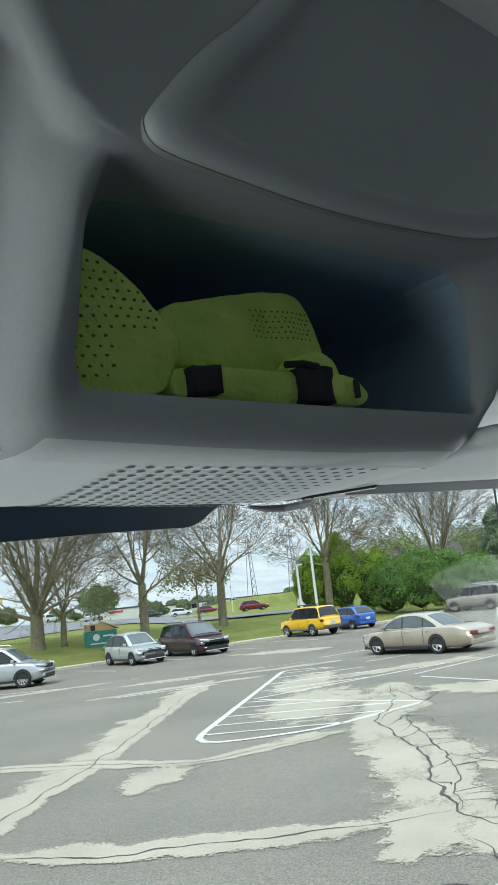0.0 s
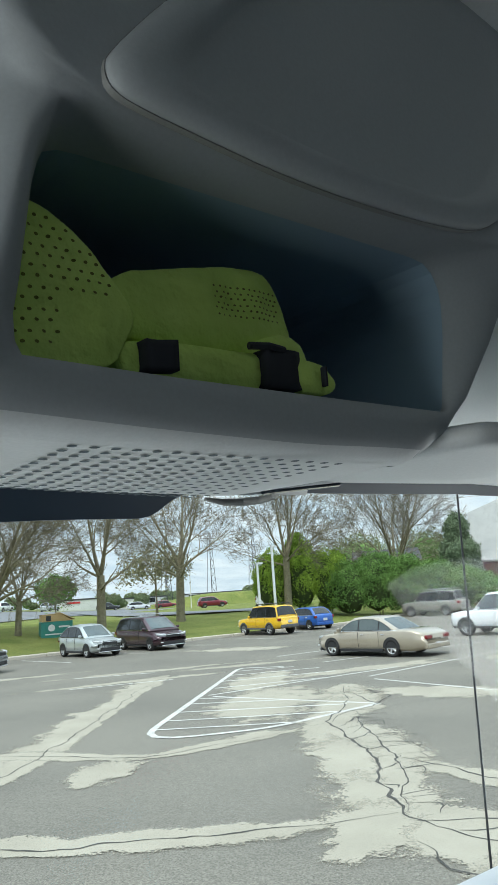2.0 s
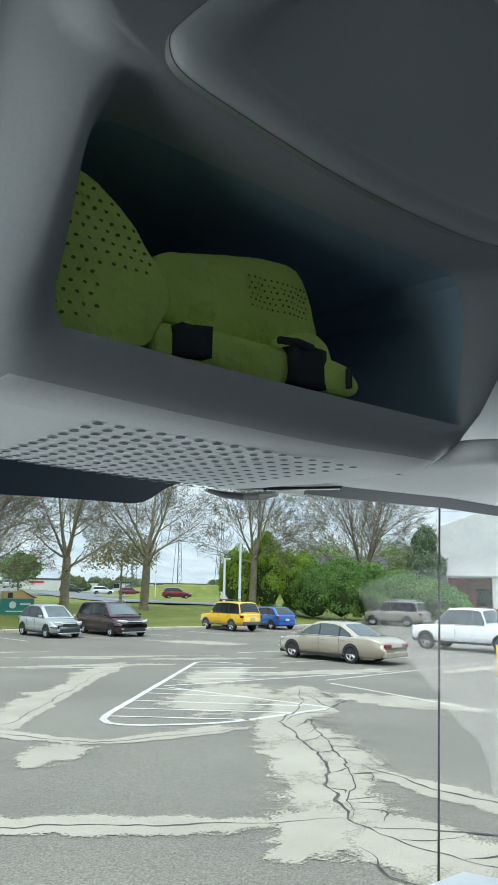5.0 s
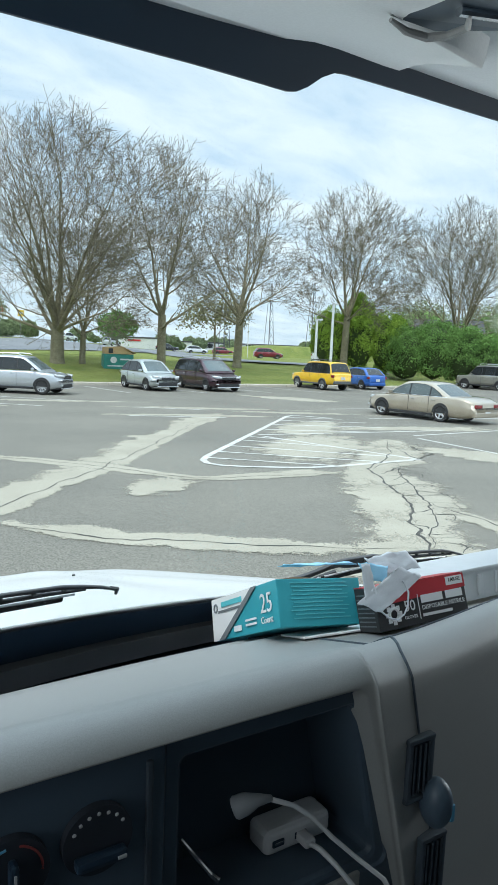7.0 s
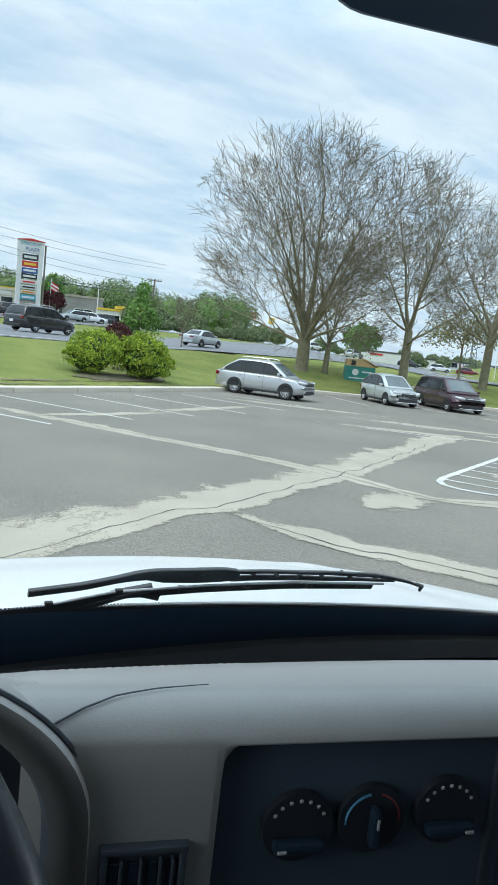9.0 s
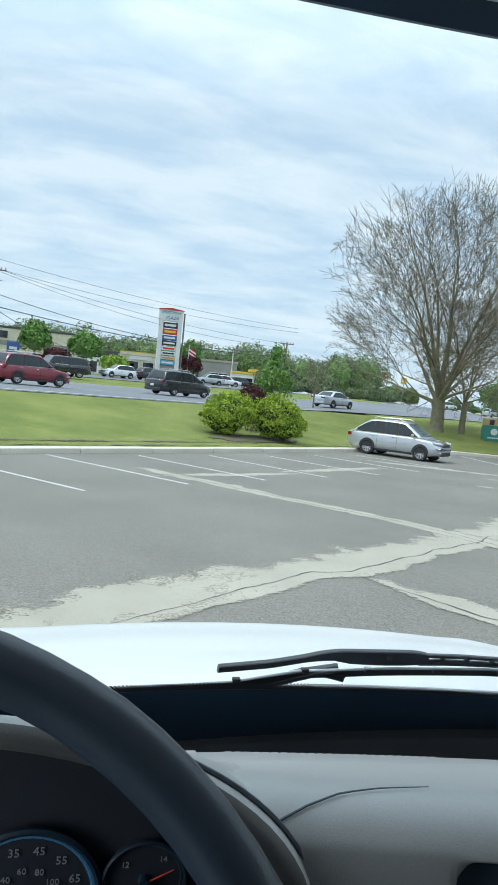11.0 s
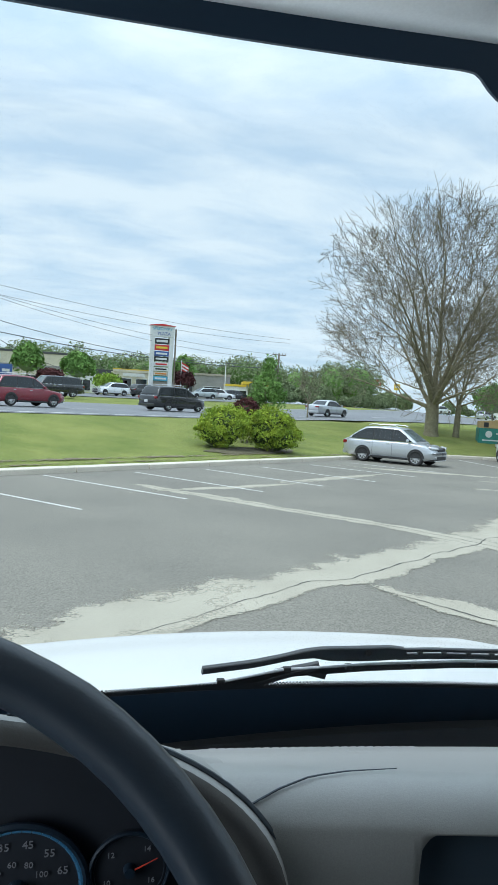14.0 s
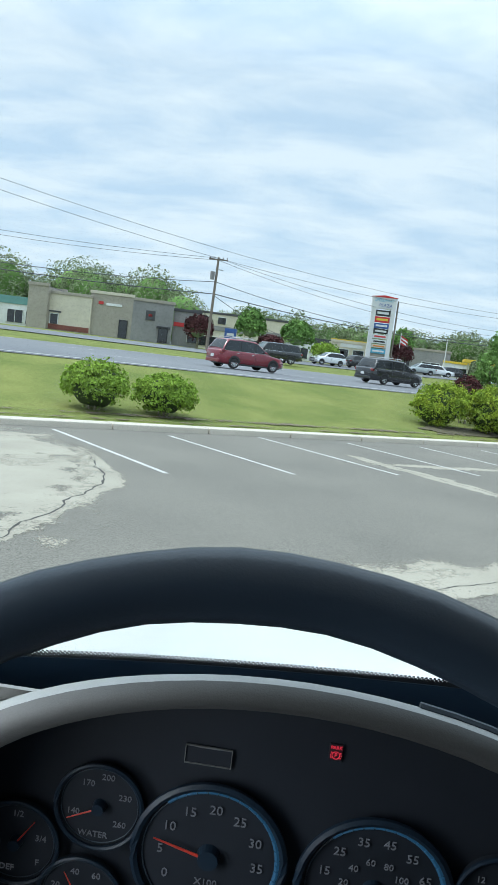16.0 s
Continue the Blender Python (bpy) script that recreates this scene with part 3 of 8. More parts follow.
for n, (cx, cy, rx, ry, turn) in enumerate([(7.05, 10.25, 0.95, 0.55, 30), (9.6, 7.5, 1.5, 0.6, 40), (7.0, 5.2, 1.1, 0.6, 30), (-5.0, 11.4, 1.7, 4.4, 12), (-6.3, 14.6, 1.6, 2.4, 30), (0.3, 7.9, 2.2, 0.6, 38), (19.5, 14.2, 4.5, 0.7, -25), (15.3, 20.2, 3.6, 0.45, -28), (17.5, 22.4, 4.5, 0.4, -30), (20.0, 19.6, 3.0, 0.5, -35), (25.5, 25.5, 1.2, 3.0, 20), (16.0, 9.3, 1.0, 2.6, 10), (26.5, 11.0, 5.0, 0.5, -8), (8.5, 23.9, 4.0, 0.35, 38), (4.0, 20.2, 3.2, 0.3, 30), (-7.2, 15.6, 1.6, 0.5, 38), (13.2, 27.2, 3.5, 0.5, -28), (6.2, 2.4, 1.6, 1.2, 20), (13.2, 12.6, 3.2, 1.5, 35), (16.4, 15.6, 2.6, 1.2, 35), (11.6, 3.4, 1.6, 0.9, -30)]):
    blotch("pale_patch", cx, cy, rx, ry, turn, 0.0022 + 0.00003 * n, M["worn"], wear, n * 3.7)


def crack(line, width, seed, step=0.09):
    """An open crack with a jagged, uneven course."""
    jag = []
    for x, y in resample(line, step):
        k = noise.noise((x * 1.2, y * 1.2, seed)) * 0.16 + noise.noise((x * 4.5, y * 4.5, seed)) * 0.055
        m = noise.noise((x * 1.2, y * 1.2, seed + 9)) * 0.16 + noise.noise((x * 4.5, y * 4.5, seed + 9)) * 0.055
        jag.append((x + k, y + m))
    ns = normals(jag)
    verts, c = [], len(jag)
    for q, ((x, y), (nx, ny)) in enumerate(zip(jag, ns)):
        f = min(1.0, 3.0 * min(q, c - 1 - q) / c + 0.12)
        w = width * f * (0.5 + 0.55 * noise.noise((x * 3.1 + seed, y * 3.1, 2)) + 0.25 * noise.noise((x * 11 + seed, y * 11, 4)))
        w = max(w, 0.12 * width)
        z = 0.0042 + 0.0003 * (seed % 5)
        verts += [(x + nx * w, y + ny * w, z), (x - nx * w, y - ny * w, z)]
    raw("crack_line", verts, [(2 * q, 2 * q + 1, 2 * q + 3, 2 * q + 2) for q in range(c - 1)], M["crack"], cracks)


for n, (line, w) in enumerate([(CRACK_A, 0.038), (CRACK_F, 0.022), (CRACK_G, 0.024), (CRACK_H, 0.026), (CRACK_E, 0.035), (CRACK_N, 0.03),
                               ([(13.1, 9.9), (11.6, 8.5), (10.0, 6.83), (9.07, 6.08), (8.44, 5.74), (7.86, 5.3), (7.53, 5.19)], 0.032),
                               ([(16.2, 12.2), (15.0, 10.3), (13.7, 9.75), (13.1, 9.9)], 0.035), ([(13.1, 9.9), (16.3, 8.0), (18.0, 4.4)], 0.02),
                               ([(7.4, 4.9), (8.0, 3.9), (8.6, 2.6)], 0.035), ([(6.9, 4.6), (6.4, 3.9), (6.3, 2.8), (6.6, 1.6)], 0.025), ([(7.3, 4.3), (8.0, 3.9)], 0.03), ([(7.25, 3.6), (8.2, 3.3)], 0.03),
                               ([(13.7, 9.6), (15.2, 11.4)], 0.03)]):
    crack(line, w, n * 4 + 1)
# alligator mesh between the two main cracks: short links from one to the other
rng = random.Random(5)
B_LINE = resample([(13.1, 9.9), (11.6, 8.5), (10.0, 6.83), (9.07, 6.08), (8.44, 5.74), (7.86, 5.3)], 0.3)
A_LINE = resample([(12.0, 9.7), (10.69, 8.22), (9.65, 6.96), (8.03, 5.64), (7.6, 5.25)], 0.3)
for n in range(17):
    u = n / 17
    a, b = A_LINE[int(u * (len(A_LINE) - 1))], B_LINE[min(int((u + rng.uniform(-0.05, 0.08)) * (len(B_LINE) - 1)), len(B_LINE) - 1)]
    mid = ((a[0] + b[0]) / 2 + rng.uniform(-0.12, 0.12), (a[1] + b[1]) / 2 + rng.uniform(-0.12, 0.12))
    if n % 2:
        crack([a, mid, b], rng.uniform(0.016, 0.03), 60 + n, 0.1)
    else:
        far = (b[0] + rng.uniform(0.2, 0.5), b[1] - rng.uniform(0.2, 0.5))
        crack([mid, b, far], rng.uniform(0.016, 0.028), 60 + n, 0.1)
for n in range(14):
    b = B_LINE[rng.randrange(len(B_LINE))]
    c = (b[0] + rng.uniform(0.15, 0.55), b[1] - rng.uniform(0.15, 0.5))
    crack([b, c, (c[0] - rng.uniform(0.1, 0.35), c[1] - rng.uniform(0.2, 0.4))], rng.uniform(0.012, 0.022), 90 + n, 0.1)


def stripe(a, b, w=0.11):
    ribbon("stripe", [a, b], w, 0.0034, M["line_paint"], paint, 0.12, 1.5, seed=a[0])


for a, b in [((-6.37, 17.6), (-2.65, 13.49)), ((-3.74, 19.29), (-0.26, 15.42)), ((-1.45, 21.7), (2.2, 17.44)), ((1.3, 23.4), (4.56, 19.3)), ((3.9, 25.2), (6.92, 21.07)), ((6.4, 26.9), (9.36, 22.88)), ((8.9, 28.8), (11.9, 25.06)), ((-9.0, 15.8), (-5.2, 11.6)), ((11.4, 30.6), (14.3, 27.0)),
             ((13.04, 20.9), (15.88, 19.18)), ((14.94, 23.73), (17.15, 21.72)), ((17.54, 12.36), (16.26, 7.33)), ((17.98, 12.86), (27.2, 12.02)), ((19.4, 35.6), (19.2, 30.6)), ((23.2, 35.0), (23.4, 30.0)), ((27.4, 34.2), (27.6, 29.2)), ((31.2, 33.6), (31.4, 28.6)), ((36.3, 32.2), (36.5, 27.4)), ((40.6, 31.2), (40.8, 26.2)), ((21.0, 17.0), (30.0, 14.0)), ((22.6, 20.6), (31.5, 18.4))]:
    stripe(a, b)
ribbon("island_outline", [(19.6, 17.6), (18.95, 19.15), (9.35, 12.2), (9.0, 11.75), (9.2, 11.35), (10.81, 10.22), (13.99, 9.85)], 0.15, 0.0034, M["line_paint"], paint, 0.1, 1.5)
ribbon("island_outline", [(13.5, 14.7), (13.99, 9.95)], 0.11, 0.0037, M["line_paint"], paint, 0.1, 1.5)
ribbon("island_outline", [(13.6, 15.0), (20.2, 13.3)], 0.11, 0.0037, M["line_paint"], paint, 0.1, 1.5)
for a, b in [((9.7, 12.35), (11.5, 10.15)), ((10.5, 12.95), (12.8, 10.1)), ((11.4, 13.6), (13.7, 10.5)), ((12.4, 14.3), (13.75, 12.3)), ((13.1, 14.8), (13.6, 13.8)), ((14.7, 15.9), (17.4, 14.1)), ((15.9, 16.9), (18.9, 14.8)), ((17.1, 17.8), (19.6, 16.0)), ((18.1, 18.5), (19.7, 17.2))]:
    stripe(a, b, 0.10)

# thin bare soil where the mower scrapes the bank above the kerb
M["soil"] = ragged(pbr("bare_soil", (0.22, 0.175, 0.12), (0.16, 0.125, 0.085), 1.5, 0.95, bump=0.5, bscale=30, fine=0.3, fscale=16))
soil = tagged(new("bare_soil"), "streaks of bare brown soil in the grass by the kerb", "soil", kind="structure")
for d0, half, first, last in ((0.75, 0.28, 30, 118), (1.7, 0.42, 74, 98), (1.4, 0.35, 40, 60)):
    verts, edge = [], []
    cols = (-1.0, -0.6, 0.0, 0.6, 1.0)
    for q in range(first, last):
        (x, y), (nx, ny) = EDGE[q], EDGE_N[q]
        wide = half * (0.7 + 0.9 * abs(noise.noise((x * 0.3, y * 0.3, d0))))
        for c in cols:
            px, py = x + nx * (d0 + wide * c), y + ny * (d0 + wide * c)
            verts.append((px, py, max(height(px, py), 0.14) + 0.035))
            edge.append((1 - abs(c)) * 0.40)
    k = len(cols)
    with_edge(raw("soil_streak", verts, [(q * k + c, (q + 1) * k + c, (q + 1) * k + c + 1, q * k + c + 1) for q in range(last - first - 1) for c in range(k - 1)], M["soil"], soil), edge)

# roads laid over the land
U, N = (0.788, 0.616), (-0.616, 0.788)


def road_point(d0, d1, n):
    def at(i, j):
        s, d = -70 + 4.0 * i, d0 + (d1 - d0) * j / (n - 1)
        x, y = 0.55 + U[0] * s + N[0] * d, 23.8 + U[1] * s + N[1] * d
        return (x, y, height(x, y) + 0.02)
    return at


sheet("road", 90, 12, road_point(11.2, 29.5, 12), M["road"], label="wide grey asphalt main road", category="road", kind="structure")
sheet("frontage_road", 80, 8, road_point(44.5, 56.0, 8), M["road"], label="grey asphalt frontage road before the shops", category="road", kind="structure")
for d in (16.9, 23.6):
    for s in range(-50, 120, 12):
        a = (0.55 + U[0] * s + N[0] * d, 23.8 + U[1] * s + N[1] * d)
        b = (a[0] + U[0] * 3, a[1] + U[1] * 3)
        ribbon("stripe", [a, b], 0.12, 0.032, M["line_paint"], paint, 0.05, 1, drape=True)
for d in (11.6, 29.2):
    a = (0.55 + U[0] * -60 + N[0] * d, 23.8 + U[1] * -60 + N[1] * d)
    b = (0.55 + U[0] * 140 + N[0] * d, 23.8 + U[1] * 140 + N[1] * d)
    ribbon("stripe", [a, b], 0.12, 0.032, M["line_paint"], paint, 0.05, 1, drape=True, step=2.0)
side_road = ribbon("side_road", [(54.0, 43.5), (47.5, 46.5), (46.0, 54.0), (52.0, 70.0), (62.0, 92.0)], 8.0, 0.07, M["road"], None, 0, 1, drape=True, step=1.5)
tagged(side_road, "dark asphalt side street crossing the grass", "road", kind="structure")
for n, (cx, cy, rx, ry) in enumerate([(7.2, 32.2, 3.0, 0.9)]):
    verts = [(cx, cy, height(cx, cy) + 0.10)]
    for q in range(40):
        a = 2 * math.pi * q / 40
        r = 1 + 0.2 * noise.noise((math.cos(a) * 2 + n * 5, math.sin(a) * 2, 1))
        x, y = cx + U[0] * rx * r * math.cos(a) + N[0] * ry * r * math.sin(a), cy + U[1] * rx * r * math.cos(a) + N[1] * ry * r * math.sin(a)
        verts.append((x, y, height(x, y) + 0.035))
    tagged(raw("mulch_bed", verts, [(0, 1 + q, 1 + (q + 1) % 40) for q in range(40)], M["mulch"]), "dark bark mulch bed under the shrubs", "mulch", kind="structure")


# ---- the truck's cab ----
M.update({
    "dash": pbr("dash_vinyl", (0.34, 0.345, 0.335), (0.305, 0.31, 0.30), 3.0, 0.50, bump=0.35, bscale=900, fine=0.06, fscale=700, rvar=0.06),
    "dash_dark": pbr("dash_dark", (0.050, 0.068, 0.086), (0.042, 0.058, 0.074), 4.0, 0.55, bump=0.2, bscale=900),
    "panel_black": pbr("panel_black", (0.058, 0.088, 0.120), (0.068, 0.100, 0.134), 5.0, 0.42, bump=0.1, bscale=700),
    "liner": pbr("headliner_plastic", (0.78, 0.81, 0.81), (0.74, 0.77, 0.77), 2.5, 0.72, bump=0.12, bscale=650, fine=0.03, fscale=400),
    "liner_cloth": pbr("headliner_cloth", (0.50, 0.515, 0.52), (0.45, 0.465, 0.47), 2.0, 0.95, bump=0.5, bscale=500, fine=0.1, fscale=500),
    "cavity": pbr("bin_lining", (0.34, 0.48, 0.59), (0.30, 0.43, 0.53), 6.0, 0.8),
    "frit": pbr("black_ceramic", (0.011, 0.027, 0.048), (0.014, 0.032, 0.055), 5.0, 0.45),
    "frit_dot": pbr("ceramic_dot", (0.012, 0.013, 0.015), (0.018, 0.018, 0.02), 5.0, 0.5),
    "leather": pbr("wheel_leather", (0.018, 0.029, 0.043), (0.015, 0.024, 0.036), 6.0, 0.36, bump=0.15, bscale=500),
    "bonnet": pbr("bonnet_white", (0.82, 0.83, 0.835), (0.78, 0.79, 0.80), 1.4, 0.35, coat=0.5),
    "wiper_black": pbr("wiper_black", (0.040, 0.043, 0.046), (0.052, 0.054, 0.057), 9.0, 0.5),
    "vest": pbr("vest_lime", (0.72, 0.95, 0.25), (0.62, 0.86, 0.19), 22.0, 0.85, bump=0.9, bscale=60),
    "vest_dot": pbr("vest_mesh_hole", (0.20, 0.25, 0.03), (0.16, 0.2, 0.03), 9.0, 0.9),
    "strap": pbr("strap_navy", (0.02, 0.025, 0.035), (0.03, 0.035, 0.045), 9.0, 0.8),
    "teal_card": pbr("teal_card", (0.035, 0.34, 0.40), (0.03, 0.30, 0.36), 9.0, 0.5),
    "white_card": pbr("white_card", (0.78, 0.79, 0.78), (0.70, 0.71, 0.70), 9.0, 0.55),
    "grey_card": pbr("grey_card", (0.13, 0.15, 0.16), (0.16, 0.18, 0.19), 9.0, 0.55),
    "kraft": pbr("kraft_card", (0.30, 0.20, 0.12), (0.24, 0.16, 0.10), 9.0, 0.8),
    "black_card": pbr("black_card", (0.018, 0.018, 0.02), (0.03, 0.03, 0.032), 9.0, 0.45),
    "red_card": pbr("red_card", (0.50, 0.025, 0.04), (0.42, 0.02, 0.03), 9.0, 0.45),
    "print_teal": pbr("print_teal", (0.10, 0.50, 0.55), (0.09, 0.45, 0.5), 9.0, 0.5),
    "print_white": pbr("print_white", (0.75, 0.76, 0.76), (0.68, 0.69, 0.69), 9.0, 0.5),
    "mask_blue": pbr("mask_blue", (0.30, 0.62, 0.84), (0.36, 0.68, 0.88), 20.0, 0.85, bump=0.3, bscale=500),
    "mask_white": pbr("mask_white", (0.72, 0.75, 0.79), (0.64, 0.68, 0.73), 20.0, 0.85, bump=0.3, bscale=500),
    "cable": pbr("cable_white", (0.72, 0.73, 0.74), (0.64, 0.65, 0.66), 30.0, 0.5),
    "bank": pbr("bank_plastic", (0.42, 0.44, 0.46), (0.36, 0.38, 0.40), 9.0, 0.45),
    "speaker_hole": pbr("speaker_hole", (0.12, 0.155, 0.175), (0.10, 0.135, 0.155), 9.0, 0.9),
    # dash vinyl copied darker: paints the shade on the rim facing the driver
    "pod_vinyl_shaded": pbr("pod_vinyl_shaded", (0.080, 0.081, 0.079), (0.068, 0.069, 0.067), 3.0, 0.55, bump=0.4, bscale=900, fine=0.06, fscale=700),
    # darker copy of the headliner plastic: the console front's shade put into its colour
    "liner_shaded": pbr("liner_shaded", (0.47, 0.505, 0.52), (0.435, 0.47, 0.485), 2.5, 0.72, bump=0.12, bscale=650, fine=0.03, fscale=400),
    "gauge_face": pbr("gauge_face", (0.020, 0.026, 0.036), (0.025, 0.031, 0.042), 20.0, 0.6),
    "gauge_print": pbr("gauge_print", (0.42, 0.43, 0.44), (0.36, 0.37, 0.38), 20.0, 0.6),
    "gauge_lit": emitter("gauge_backlight_print", (0.80, 0.88, 1.0), 0.025),
    "gauge_rim_lit": emitter("gauge_backlight_rim", (0.10, 0.42, 0.80), 0.07),
    "gauge_blue": pbr("gauge_blue", (0.10, 0.34, 0.52), (0.08, 0.29, 0.46), 20.0, 0.5),
    "needle": pbr("needle_red", (0.85, 0.08, 0.05), (0.75, 0.06, 0.04), 20.0, 0.5),
    "dial_red": pbr("dial_red", (0.22, 0.03, 0.03), (0.18, 0.025, 0.025), 20.0, 0.5),
    "tray": pbr("tray_plastic", (0.60, 0.63, 0.65), (0.52, 0.55, 0.57), 6.0, 0.4, bump=0.2, bscale=60),
    "park_glow": emitter("park_lamp_glow", (1.0, 0.05, 0.09), 0.5),
    "windscreen": clear_glass("windscreen_glass", (0.955, 0.985, 0.995), 0.022),
    "side_glass": clear_glass("side_glass", (0.93, 0.96, 0.96)),
})

XC = 0.36  # the cab's middle line


def screen_y(z, x=XC):
    """The windscreen leans back and is bowed towards the sides."""
    return 1.115 - 0.53 * (z - 2.03) - 0.085 * ((x - XC) / 1.0) ** 2 - 0.10 * max(abs(x - XC) - 0.75, 0) ** 2


def strip(name, xs, lower, upper, dy, material, parent, thick=0.004):
    """A band laid on the windscreen's inner or outer side between two heights."""
    bm = bmesh.new()
    rows = []
    for x in xs:
        lo, hi = lower(x), upper(x)
        rows.append([(x, screen_y(lo, x) + dy, lo), (x, screen_y(hi, x) + dy, hi), (x, screen_y(hi, x) + dy + thick, hi), (x, screen_y(lo, x) + dy + thick, lo)])
    loft(bm, rows)
    return part(name, bm, material, parent)


def pick(table):
    """Straight-line reading of a short table of (x, value)."""
    def at(x):
        for (a, u), (b, v) in zip(table, table[1:]):
            if x <= b:
                return u + (v - u) * max(0, (x - a)) / (b - a)
        return table[-1][1]
    return at


def along(pts, n):
    """A polyline read off at n even steps."""
    gaps = [math.hypot(b[0] - a[0], b[1] - a[1]) for a, b in zip(pts, pts[1:])]
    out = []
    for k in range(n):
        d, i = sum(gaps) * k / (n - 1), 0
        while i < len(gaps) - 1 and d > gaps[i]:
            d -= gaps[i]
            i += 1
        f = d / gaps[i]
        out.append((pts[i][0] + (pts[i + 1][0] - pts[i][0]) * f, pts[i][1] + (pts[i + 1][1] - pts[i][1]) * f))
    return out


def rounded_line(pts, times=2):
    """Cuts the corners of a closed outline."""
    for _ in range(times):
        pts = [q for a, b in zip(pts, pts[1:] + pts[:1]) for q in ((a[0] * 0.75 + b[0] * 0.25, a[1] * 0.75 + b[1] * 0.25), (a[0] * 0.25 + b[0] * 0.75, a[1] * 0.25 + b[1] * 0.75))]
    return pts


span = [-0.72 + 0.03 * k for k in range(86)]
base_line = lambda x: 2.026 - 0.062 * x * x - (0.02 * x if x > 0 else 0.0)
head_low = pick([(-0.75, 2.620), (-0.2, 2.6357), (-0.05, 2.641), (0.05, 2.645), (0.135, 2.6487), (0.143, 2.648), (0.149, 2.6455), (0.158, 2.6395), (0.168, 2.6345), (0.178, 2.6325), (0.190, 2.6320), (0.22, 2.6337), (0.28, 2.6377), (0.34, 2.6415), (0.40, 2.6450), (0.46, 2.6485), (0.53, 2.6512), (0.565, 2.6522), (0.577, 2.6545), (0.588, 2.6605), (0.601, 2.6715), (0.617, 2.6795), (0.63, 2.6812), (0.668, 2.6832), (0.74, 2.6865), (1.15, 2.699), (1.45, 2.698), (1.85, 2.69)])
head_edge = pick([(-0.75, 2.634), (-0.12, 2.6540), (0.04, 2.6612), (0.13, 2.6655), (0.36, 2.6735), (0.44, 2.6795), (0.54, 2.6880), (0.58, 2.6968), (0.72, 2.7048), (1.13, 2.7150), (1.85, 2.709)])
head_xs = sorted(set(span + [0.13, 0.1385, 0.143, 0.149, 0.1535, 0.158, 0.163, 0.168, 0.173, 0.178, 0.184, 0.19, 0.54, 0.555, 0.565, 0.571, 0.577, 0.583, 0.588, 0.594, 0.601, 0.607, 0.612, 0.617, 0.623, 0.63, 0.668]))

cab = tagged(new("truck_cab"), "grey plastic-lined cab of a parked work truck", "truck cab", kind="structure")
pane = strip("windscreen", span, lambda x: 1.90, lambda x: 2.80, 0.0, M["windscreen"], cab, 0.005)
pane.visible_shadow = False
strip("lower_frit", span, lambda x: 1.885, base_line, -0.004, M["frit"], cab, 0.003)
strip("header_frit", head_xs, head_low, lambda x: 2.80, -0.004, M["frit"], cab, 0.003)
# dotted fringe of the ceramic band
dots_v, dots_f = [], []
for r in range(4):
    for k in range(560):
        x = -0.70 + k * 0.0045 + (0.00225 if r % 2 else 0)
        z = base_line(x) + 0.0012 + r * 0.0027
        rad = (0.00265, 0.00245, 0.0021, 0.0016)[r]
        s = len(dots_v)
        for q in range(6):
            a = math.pi * q / 3
            zz = z + rad * math.sin(a)
            dots_v.append((x + rad * math.cos(a), screen_y(zz, x) - 0.003, zz))
        dots_f.append(tuple(range(s, s + 6)))
tagged(raw("frit_dots", dots_v, dots_f, M["frit_dot"], cab), kind="stuff")


def wall(name, c, s, mat_name="liner_cloth", bevel=0.01):
    return part(name, boxed(c, s, bevel), M[mat_name], cab)


CX, HALF = 0.61, 1.36  # the cab's middle and half width
# unseen walls close the cab; the dark ones keep bounced light low
wall("back_wall", (CX, -0.80, 2.10), (2.64, 0.06, 2.0), "dash_dark")
wall("cab_floor", (CX, 0.2, 1.16), (2.64, 2.0, 0.08), "dash_dark")
wall("roof", (CX, -0.02, 3.10), (2.70, 1.62, 0.05), "bonnet")
wall("roof_lining", (CX, -0.08, 3.05), (2.58, 1.40, 0.03))
wall("bulkhead", (CX, 1.10, 1.42), (2.6, 0.05, 0.62), "dash_dark")
for s in (-1, 1):
    x = CX + s * HALF
    wall("door_panel", (x, -0.06, 1.60), (0.06, 1.48, 0.84), "dash_dark")
    # unseen wall, widened to keep side light off the console's front
    wall("light_block_wall", (x, -0.275, 2.45), (0.07, 1.05, 0.98), "dash_dark")
    wall("door_header", (x, 0.05, 2.92), (0.07, 1.5, 0.32), "liner")
    g = wall("side_window", (x, 0.55, 2.36), (0.006, 0.60, 0.82), "side_glass", 0)
    g.visible_shadow = False
    bm = bmesh.new()
    tube(bm, [(x, screen_y(1.94, x) - 0.02, 1.92), (x, screen_y(2.35, x) - 0.02, 2.35), (x, screen_y(2.80, x) - 0.02, 2.82)], [0.055, 0.05, 0.06], 10)
    part("pillar", bm, M["liner"], cab, smooth=True)
# headliner: from the header down-curve back to the roof
bm = bmesh.new()
rows = []
for x in head_xs:
    f, over = head_edge(x), ease(0.08, 0.16, x) - ease(0.62, 0.76, x)
    rows.append([(x, screen_y(f + 0.06, x) - 0.004, f + 0.06), (x, screen_y(f, x) - 0.006, f), (x, screen_y(f, x) - 0.03, f + 0.002), (x, 0.64, 2.715 + 0.09 * over), (x, 0.52, 2.79 + 0.18 * over), (x, 0.30, 2.87 + 0.15 * over), (x, -0.1, 2.905 + 0.11 * over), (x, -0.78, 2.91 + 0.11 * over)])
loft(bm, rows, caps=False, closed=False)
part("headliner", bm, M["liner"], cab, smooth=True)
